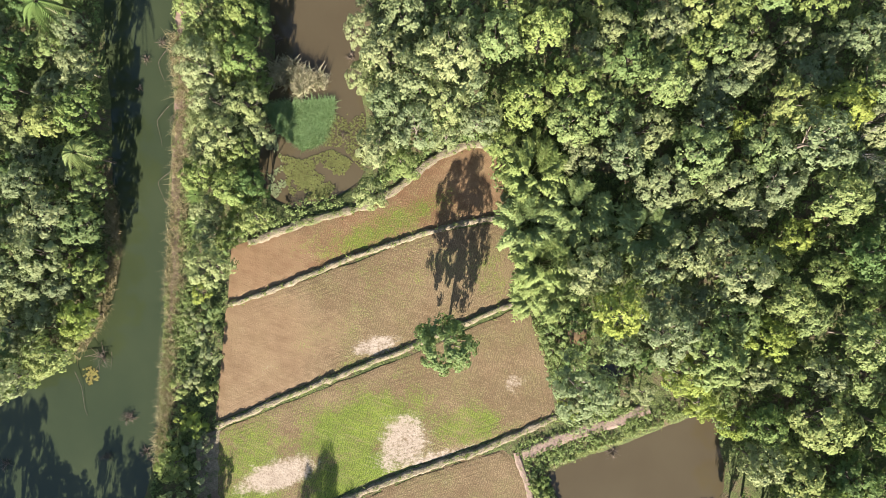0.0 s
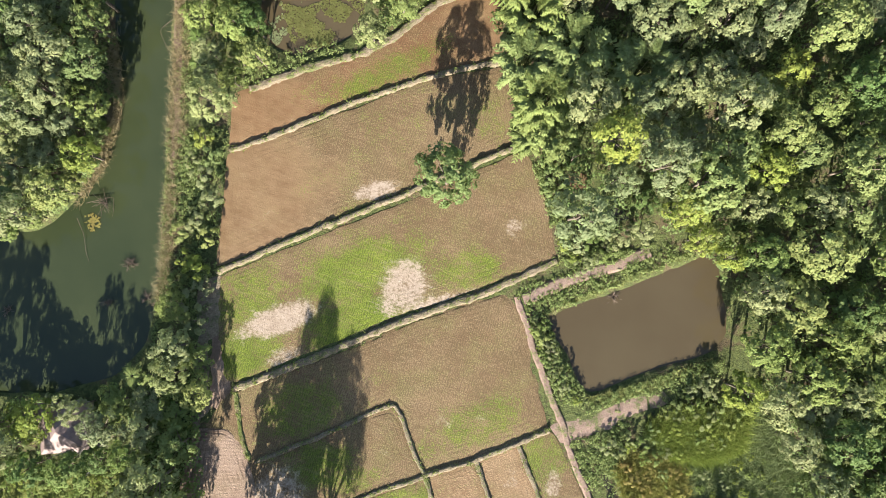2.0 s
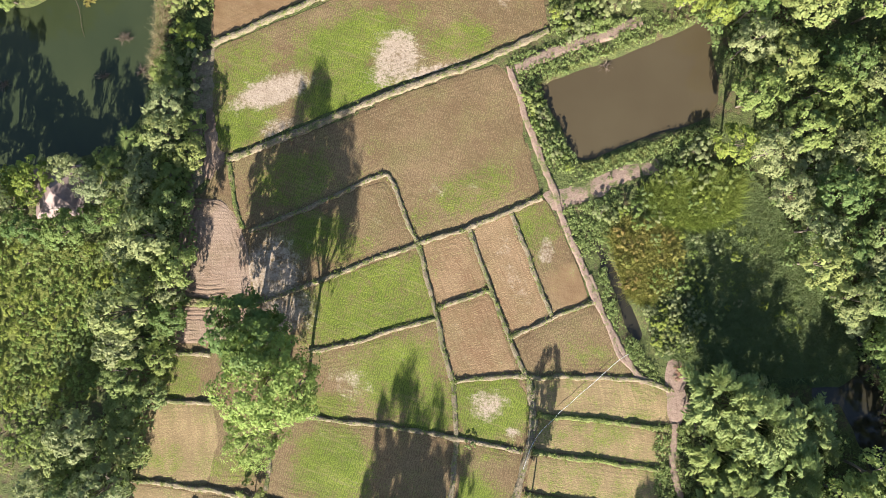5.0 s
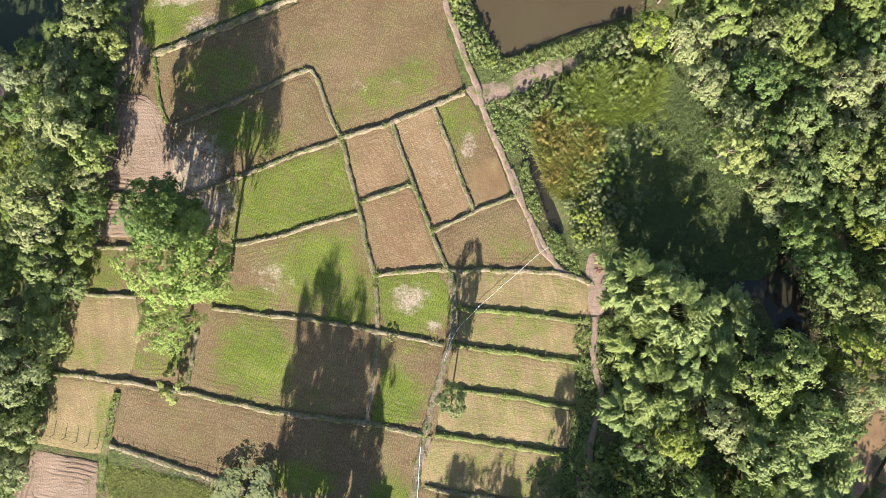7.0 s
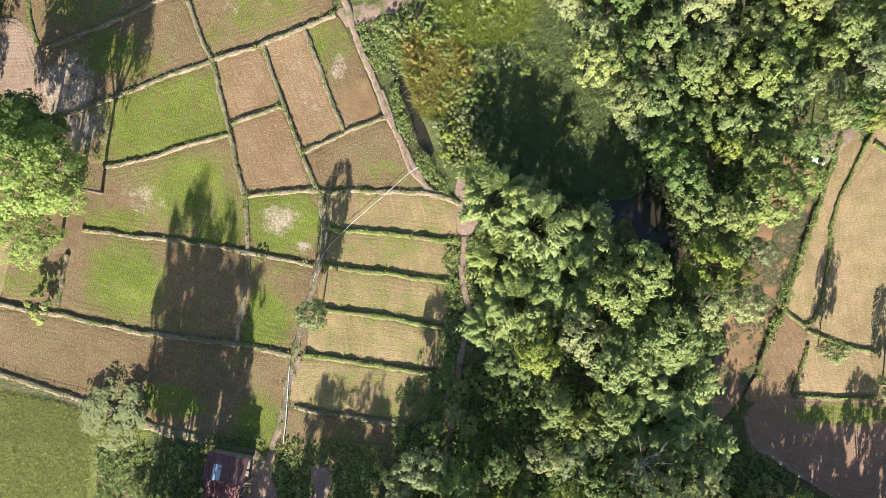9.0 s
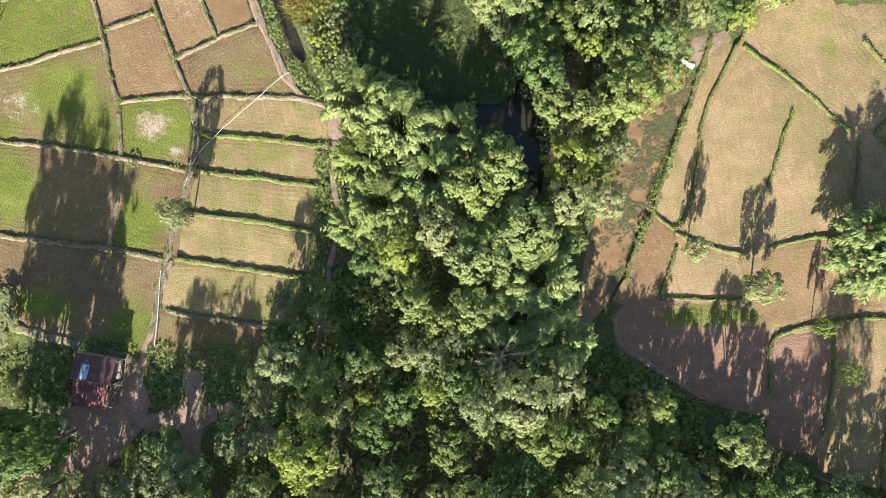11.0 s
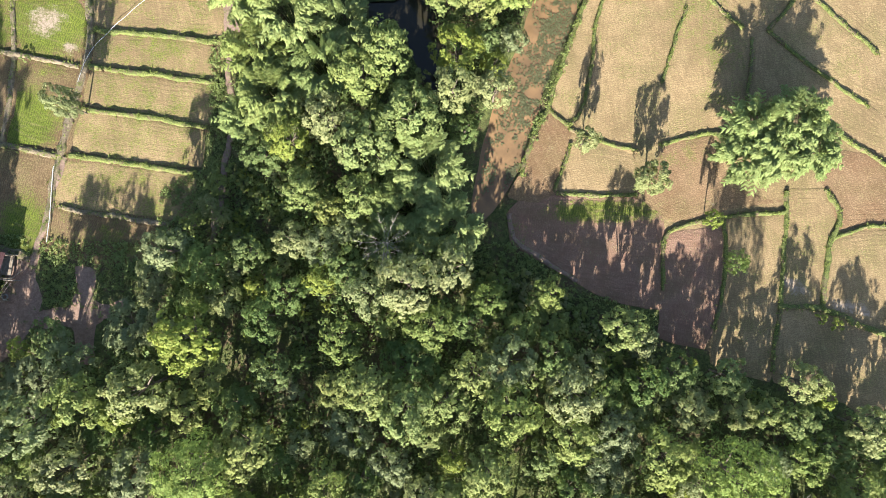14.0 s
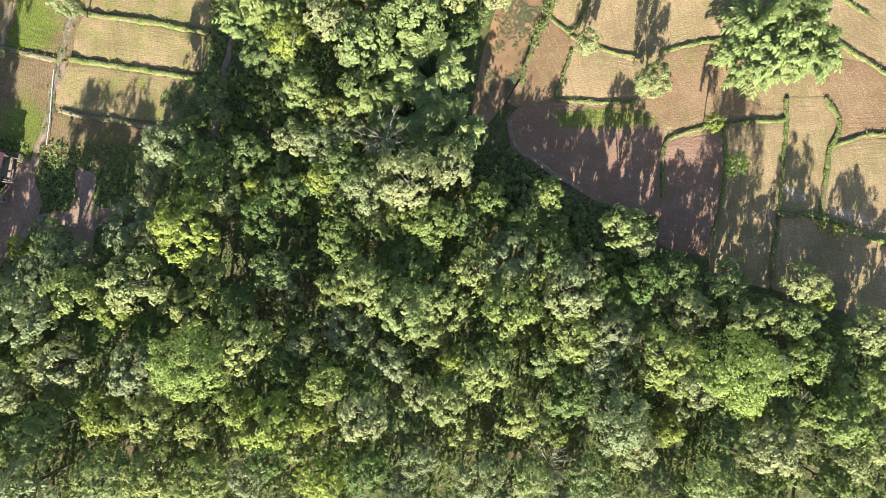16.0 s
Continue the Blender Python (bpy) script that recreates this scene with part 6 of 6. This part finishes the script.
stuff("floating_grass", v, f, LEAF["mat"], "mat of bright green grass floating on the pond", "grass")


def weeds(areas, size=0.22):
    """Leafy weeds over rough ground."""
    q = np.concatenate([scatter(a, n, rng) for a, n in areas])
    for rim in BARE:
        q = q[~inside(rim, q) | (rng.uniform(0, 1, len(q)) < 0.06)]
    for course, width, height, dense, grassy in BUND_LINES:
        if dense < 0.5:
            q = q[np.min(np.hypot(q[:, :1] - np.array(course)[:, 0], q[:, 1:] - np.array(course)[:, 1]), axis=1) > 0.45]
    q = q[relief(q, 0.3, 6.0) + rng.uniform(-0.5, 0.5, len(q)) > -0.05]
    way = ball(rng, len(q) * 10)
    way[:, 2] = np.abs(way[:, 2])
    return leaves(rng, np.repeat(np.c_[q, np.full(len(q), 0.02)], 10, 0) + way * rng.uniform(0.1, 0.42, len(way))[:, None], way + np.array([0, 0, 0.5]), size)


v, f = weeds((
    ([(8.04, -24.14), (24.76, -18.52), (34.23, -18.63), (34.88, -19.66), (30.82, -19.95), (21.29, -23.26), (12.29, -26.92), (14.39, -32.38), (17.03, -37.02), (25.17, -34.65), (32.29, -32.21), (34.62, -33.24), (27.82, -37.24), (16.29, -41.88), (14.29, -39.84), (11.67, -33.04), (9.70, -27.57)], 2600),
    ([(-33.72, -3.96), (-26.31, -4.00), (-26.90, -13.57), (-27.76, -21.77), (-28.48, -31.33), (-35.68, -31.31), (-34.27, -21.06)], 2600),
    ([(-33.01, 34.41), (-29.91, 34.39), (-29.65, 16.56), (-30.07, -2.62), (-32.82, -2.60), (-32.23, 23.43)], 1500),
    ([(14.29, -41.16), (21.77, -39.88), (22.38, -45.37), (19.63, -48.74), (21.57, -55.55), (24.86, -60.32), (26.83, -63.70), (23.16, -61.65), (20.86, -58.25), (18.88, -54.17), (16.27, -46.66)], 1500),
    ([(25.09, -67.71), (29.44, -67.74), (29.95, -77.09), (29.08, -89.65), (23.77, -89.63), (25.26, -78.39)], 1600),
    ([(19.28, -85.81), (30.03, -81.26), (34.69, -82.63), (35.18, -93.22), (29.13, -98.57), (18.50, -97.71)], 2200),
    ([(54.39, -93.19), (61.05, -92.61), (68.24, -98.01), (77.41, -101.42), (77.31, -105.36), (57.61, -99.86)], 1500),
    ([(-16.99, -91.89), (-4.32, -92.37), (-4.29, -99.41), (-6.67, -101.40), (-16.91, -101.30)], 1200),
    ([(-3.98, -90.70), (18.41, -92.30), (17.71, -99.62), (11.64, -100.90), (5.55, -99.51), (4.87, -93.48), (-3.98, -92.71)], 1600),
    ([(-26.62, 2.84), (-22.16, 4.87), (-9.13, 7.53), (-1.59, 12.95), (5.25, 14.27), (5.93, 12.56), (-1.59, 11.24), (-9.14, 6.16), (-16.68, 3.81), (-24.23, 0.77)], 1300),
    ([(-32.07, -85.35), (-20.49, -86.93), (-17.08, -90.82), (-17.69, -101.43), (-31.88, -101.34)], 1100),
    ([(30.57, -40.01), (36.70, -37.35), (41.28, -43.56), (45.82, -50.40), (49.08, -53.81), (48.88, -61.88), (40.89, -62.48), (30.89, -61.04), (25.56, -58.97)], 2200),
    ([(10.58, -8.28), (13.63, -11.03), (15.29, -19.21), (22.77, -19.24), (17.99, -22.62), (13.92, -20.57), (12.25, -13.75)], 900),
    ([(61.03, -64.07), (64.46, -59.41), (69.17, -57.47), (72.50, -57.54), (70.01, -64.24), (66.11, -75.58), (61.93, -84.85), (60.93, -85.50), (63.40, -78.21), (69.00, -64.89), (69.12, -59.50), (65.80, -59.43), (61.98, -66.78)], 600),
))
stuff("ground_weeds", v, f, LEAF["mid"], "low leafy green weeds on rough ground", "weeds")


def floating(name, areas, size, material, label, level=-0.37, patchy=0.0):
    q = np.concatenate([scatter(a, n, rng) for a, n in areas])
    if patchy:
        q = q[relief(q, 0.32, 12.0) + 0.5 * relief(q, 1.1, 15.0) + rng.uniform(-0.25, 0.25, len(q)) > patchy]
    p = np.c_[q, np.full(len(q), level) + rng.uniform(0, 0.05, len(q))]
    v, f = leaves(rng, p, np.tile([0, 0, 1.0], (len(p), 1)), size, 0.9, 0.1)
    return stuff(name, v, f, material, label, "water weed")


floating("water_weed", (([(-20.21, 11.61), (-17.11, 10.81), (-13.23, 12.08), (-10.91, 10.52), (-14.03, 6.15), (-17.91, 5.4), (-19.7, 9.54)], 4200), ([(-13.2, 18.0), (-9.3, 16.4), (-9.6, 9.4), (-12.4, 12.3), (-14.7, 12.6)], 900)), 0.22, LEAF["weed"], "floating olive water weeds on muddy water", -0.37, -0.08)
floating("drowned_weed", (([(-21.6, 13.5), (-20.3, 13.9), (-18.93, 7.99), (-20.24, 6.2), (-21.2, 6.9)], 900),), 0.22, LEAF["grey"], "dull green weeds in shaded shallow water", -0.38, -0.1)
floating("ditch_weed", (([(66.4, -59.2), (69.6, -59.9), (68.8, -66.24), (66.0, -72.23), (63.9, -78.22), (61.8, -84.0), (59.6, -86.8), (60.6, -80.5), (63.2, -72.0), (65.2, -65.0)], 6500), ([(58.2, -78.6), (61.9, -69.0), (65.9, -59.4), (64.9, -68.9), (61.5, -77.5), (58.6, -86.0), (56.4, -88.0)], 2600)), 0.21, LEAF["silted"], "silted brown-green weeds in the shallow ditch", -0.37, 0.02)
floating("yellow_lilies", (([(-44.0, -14.6), (-43.0, -14.2), (-42.1, -14.7), (-42.0, -15.9), (-43.0, -16.4), (-44.0, -15.9)], 90),), 0.26, LEAF["rust"], "small patch of yellow floating lily leaves", -0.37, -0.1)


# ---------------------------------------------------------------- small built things
def box(bm, size, m):
    bmesh.ops.create_cube(bm, size=1.0, matrix=m @ Matrix.Diagonal((*size, 1)))


def rod(name, a, b, r, material, parent=None, sides=7):
    a, b = Vector(a), Vector(b)
    return piece(name, mesh_of(name, *stem([tuple(a), tuple((a + b) / 2), tuple(b)], [r, r * 0.95, r * 0.9], sides), material, True), parent)


def roof_sheet(name, width, depth, rise, material, parent, m):
    """A corrugated sheet that falls along its depth."""
    n = int(width / 0.045)
    verts, faces = [], []
    for i in range(n + 1):
        x = width * (i / n - 0.5)
        wave = 0.022 * math.sin(i * 1.35)
        for j in range(5):
            s = j / 4
            z = wave - rise * s + 0.012 * math.sin(j * 2 + i * 0.2)
            verts.append((x, depth * (0.5 - s), z))
    for i in range(n):
        faces += [(i * 5 + j, i * 5 + j + 1, i * 5 + j + 6, i * 5 + j + 5) for j in range(4)]
    me = mesh_of(name, verts, faces, material)
    me.transform(m)
    return piece(name, me, parent)


hx, hy = -0.11, -95.60
hut = tagged(new("hut"), "small open timber hut with rusted corrugated roofs", "hut")
hut.matrix_basis = pose(hx - 0.1, hy, 0, 0, 0, -11)
for i, x in enumerate((-1.95, -0.95, 0.05, 1.05, 1.75)):
    roof_sheet("roof_sheet", 1.05, 2.9, -0.5, RUST_ROOF, hut, Matrix.Translation((x + 0.05, 1.5, 2.55 + 0.012 * (i % 2))))
roof_sheet("patched_roof_sheet", 0.95, 1.7, -0.28, BLUE_ROOF, hut, Matrix.Translation((-0.95, 1.0, 2.77)))
for i, x in enumerate((-1.75, -0.72, 0.31, 1.34)):
    roof_sheet("lower_roof_sheet", 1.08, 3.1, 0.55, RED_ROOF, hut, Matrix.Translation((x, -1.5, 2.45 + 0.012 * (i % 2))))
for x in (-2.3, 0.0, 2.2):
    for y, h in ((-2.7, 1.9), (0.0, 2.9), (2.7, 2.5)):
        rod("post", (x, y, -0.1), (x, y, h), 0.07, TIMBER, hut)
for y, h in ((-2.7, 1.92), (0.0, 2.9), (2.7, 2.5)):
    rod("beam", (-2.5, y, h), (2.5, y, h), 0.05, TIMBER, hut)
bm = bmesh.new()
box(bm, (4.4, 0.06, 1.5), Matrix.Translation((0, 2.66, 0.75)))
part("back_wall", bm, TIMBER, hut)
bm = bmesh.new()
box(bm, (0.06, 5.2, 1.2), Matrix.Translation((-2.26, 0, 0.6)))
part("side_wall", bm, TIMBER, hut)
bm = bmesh.new()
box(bm, (4.3, 2.4, 0.08), Matrix.Translation((0, 1.4, 0.55)))
part("platform", bm, TIMBER, hut)

rack = tagged(new("timber_rack"), "leaning rack of pale weathered poles beside the hut", "rack")
rack.matrix_basis = pose(1.35, -95.31, 0, 0, 0, -5)
for a, b in (((-0.1, 1.6, 1.2), (-0.1, -0.9, 1.2)), ((-0.1, -0.9, 1.2), (1.6, -0.9, 1.2)), ((-0.1, 1.6, -0.05), (-0.1, 1.6, 1.25)), ((-0.1, -0.9, -0.05), (-0.1, -0.9, 1.25)), ((1.6, -0.9, -0.05), (1.6, -0.9, 1.25)), ((0.9, -0.9, 1.2), (1.5, 0.2, 0.1))):
    rod("pole", a, b, 0.05, DEADWOOD, rack)
bench = tagged(new("timber_bench"), "slanting frame of pale poles beside the hut", "frame")
bench.matrix_basis = pose(0.80, -97.69, 0, 0, 0, -20)
for a, b in (((-0.5, -1.3, 0.6), (0.3, 1.4, 0.6)), ((-0.1, -1.3, 0.6), (0.7, 1.4, 0.6)), ((-0.5, -1.2, -0.6), (-0.5, -1.2, 0.6)), ((0.5, 1.2, -0.6), (0.5, 1.2, 0.6))):
    rod("pole", (a[0], a[1], max(a[2], -0.1)), b, 0.05, DEADWOOD, bench)
tv, tf = [], []
for i in range(20):
    a = i / 20 * 2 * math.pi
    for k in range(8):
        b = k / 8 * 2 * math.pi
        r = 0.3 + 0.09 * math.cos(b)
        tv.append((math.cos(a) * r, math.sin(a) * r, 0.1 + 0.1 * math.sin(b)))
tf = [(i * 8 + k, i * 8 + (k + 1) % 8, ((i + 1) % 20) * 8 + (k + 1) % 8, ((i + 1) % 20) * 8 + k) for i in range(20) for k in range(8)]
tyre = tagged(piece("old_tyre", mesh_of("old_tyre", tv, tf, plain("grey_worn_rubber", (0.12, 0.12, 0.11), (0.25, 0.24, 0.22)), True)), "old grey tyre lying on the ground by the hut", "tyre")
tyre.matrix_basis = pose(0.94, -98.26, -0.03)

qx, qy = -44.85, -39.51
house = tagged(new("house"), "small house with a faded pink hipped roof under trees", "house")
house.matrix_basis = pose(qx, qy, 0, 0, 0, 4)
bm = bmesh.new()
box(bm, (4.8, 4.8, 2.4), Matrix.Translation((0, 0, 1.15)))
part("wall", bm, plain("plastered_wall", (0.26, 0.22, 0.19), (0.34, 0.3, 0.26)), house)
a, b, h0, h1 = 2.9, 3.0, 2.3, 4.0
for corners in (((-a, -b, h0), (a, -b, h0), (0, -0.15, h1)), ((a, -b, h0), (a, b, h0), (0, 0.15, h1), (0, -0.15, h1)), ((a, b, h0), (-a, b, h0), (0, 0.15, h1)), ((-a, b, h0), (-a, -b, h0), (0, -0.15, h1), (0, 0.15, h1))):
    n = len(corners)
    low = [(x, y, z - 0.08) for x, y, z in corners]
    piece("roof", mesh_of("roof", list(corners) + low, [tuple(range(n)), tuple(range(2 * n - 1, n - 1, -1))] + [(i, n + i, n + (i + 1) % n, (i + 1) % n) for i in range(n)], PINK_ROOF), house)


def pipe(line, r, label):
    course = wander(line, 0.6, 0.12, False, 3)
    pts = [(x, y, 0.42 + 0.04 * noise.noise(Vector((x, y, 0)))) for x, y in course]
    return tagged(piece("water_pipe", mesh_of("water_pipe", *stem(pts, [r] * len(pts), 6), HOSE, True)), label, "pipe")


pipe([(6.81, -82.96), (6.59, -85.62), (6.30, -89.59), (6.08, -91.90)], 0.04, "white plastic water pipe lying along a bund")
pipe([(9.65, -72.97), (10.62, -70.29), (11.98, -68.29), (16.74, -63.95), (21.17, -60.15), (22.32, -59.48)], 0.022, "thin white plastic water pipe laid across the plots")

# fence along the lower bund
fence = tagged(new("fence"), "low fence of weathered wooden posts and wire along a bund", "fence")
line = wander([(-29.72, -83.15), (-23.92, -85.25), (-17.81, -87.07), (-11.05, -88.88)], 1.3, 0.05)
tops = []
for x, y in line:
    lean = luck.uniform(-0.08, 0.08)
    rod("post", (x, y, -0.1), (x + lean, y + lean, 0.85), 0.045, TIMBER, fence)
    tops.append((x + lean * 0.7, y + lean * 0.7))
for h in (0.4, 0.75):
    piece("wire", mesh_of("wire", *stem([(x, y, h) for x, y in tops], [0.012] * len(tops), 4), DEADWOOD), fence)
for spot in [(-37.25, -81.44), (-35.88, -81.78), (-34.51, -82.26), (-33.14, -82.67), (-31.98, -82.94)]:
    p = rod("fence_post", (spot[0], spot[1], -0.1), (spot[0] + 0.05, spot[1], 0.8), 0.045, TIMBER)
    tagged(p, "weathered wooden post at the field edge", "post", "field posts")


def brush(x, y, reach, label, seed, level=-0.4, material=TWIG, group="brushwood in the water"):
    """A heap of bare brown branches."""
    r2 = np.random.default_rng(seed)
    tubes = []
    for i in range(26):
        a = r2.uniform(0, 6.28)
        out = np.array([math.cos(a), math.sin(a), 0]) * reach * r2.uniform(0.4, 1)
        up = np.array([0, 0, reach * r2.uniform(0.1, 0.5)])
        s0 = r2.normal(0, 0.12, 3) * reach * np.array([1, 1, 0])
        tubes.append(stem([tuple(s0 - np.array([0, 0, 0.1])), tuple(s0 + out * 0.5 + up), tuple(s0 + out + up * r2.uniform(0.3, 1.2))], [0.035, 0.025, 0.01], 4))
    ob = piece("brushwood", mesh_of("brushwood", *joined(tubes), material))
    ob.matrix_basis = pose(x, y, level)
    return tagged(ob, label, "brushwood", group)


for i, (x, y, r) in enumerate([(-36.0, 23.2, 0.8), (-38.5, -20.5, 1.0), (-40.8, -25.1, 1.0), (-53.2, -25.9, 1.0), (-34.1, 25.2, 0.8), (-41.4, -13.0, 1.8), (-36.8, 19.7, 0.5), (-36.1, -24.5, 1.0), (-32.4, 15.9, 1.0), (-31.9, 4.6, 1.1), (-33.2, -4.0, 0.7)]):
    brush(x, y, r, "bare brown branches sticking out of the canal", i)
for i, (x, y, r) in enumerate([(20.3, -24.8, 1.1), (-38.0, -20.3, 1.0)]):
    brush(x, y, r, "bare pale branches sticking out of the pond", 50 + i)
for i, (x, y, r) in enumerate([(-20.0, 25.4, 1.0), (-11.1, 23.3, 0.8), (-10.8, 26.0, 0.7), (-12.2, 13.7, 0.8)]):
    brush(x, y, r, "bare twigs standing in muddy pond water", 70 + i)

brush(28.4, -61.4, 1.0, "heap of dry reddish branches beside the footpath", 90, 0.0, plain("rusty_dry_branches", (0.13, 0.055, 0.03), (0.22, 0.1, 0.06)), "")
brush(28.2, -62.4, 0.7, "small heap of dry reddish branches on bare earth", 91, 0.0, plain("reddish_dry_branches", (0.15, 0.075, 0.045), (0.24, 0.13, 0.085)), "")

# long bare branches that bend over the canal
for i, (a, b, c2) in enumerate([((-43.6, -12.9), (-40.3, -12.3), (-40.5, -14.6)), ((-44.6, -14.6), (-44.0, -17.2), (-43.4, -20.0)), ((-33.0, 17.4), (-34.6, 15.6), (-34.0, 12.6)), ((-32.9, 9.4), (-34.4, 8.0), (-33.6, 5.2)), ((-33.2, 24.6), (-34.4, 22.8), (-33.6, 20.4))]):
    course = wander([a, b, c2], 0.35, 0.25, False, i + 2)
    pts = [(x, y, 0.05 - 0.38 * k / (len(course) - 1)) for k, (x, y) in enumerate(course)]
    fallen = piece("fallen_branch", mesh_of("fallen_branch", *stem(pts, [0.03 - 0.02 * k / len(pts) for k in range(len(pts))], 5), TWIG, True))
    tagged(fallen, "long bare branch bending from the bank into the canal", "branch", "fallen branches")


def crumpled_sheet(name, length, width, material, label):
    """A crumpled plastic sheet with folds, two millimetres thick."""
    nx, ny = 22, 12
    top = []
    for i in range(nx + 1):
        for j in range(ny + 1):
            x, y = length * (i / nx - 0.5), width * (j / ny - 0.5)
            fold = noise.noise(Vector((x * 2.2, y * 3.1, 3.0)))
            top.append((x + 0.18 * fold, y + 0.2 * noise.noise(Vector((x * 1.7, y * 2.0, 8.0))), 0.12 + 0.1 * fold + 0.05 * noise.noise(Vector((x * 6, y * 7, 1.0)))))
    at_ = lambda i, j: i * (ny + 1) + j
    faces = [(at_(i, j), at_(i + 1, j), at_(i + 1, j + 1), at_(i, j + 1)) for i in range(nx) for j in range(ny)]
    low = [(x, y, z - 0.002) for x, y, z in top]
    faces += [tuple(k + len(top) for k in reversed(q)) for q in faces]
    return tagged(piece(name, mesh_of(name, top + low, faces, material)), label, "plastic sheet")


sheet_white = crumpled_sheet("plastic_sheet", 1.7, 0.7, plain("white_plastic_sheet", (0.55, 0.55, 0.56), (0.7, 0.7, 0.7), 2.0, 0.5), "crumpled white plastic sheet lying on the ditch bank")
sheet_white.matrix_basis = pose(69.6, -59.3, -0.05, 0, 0, -25)
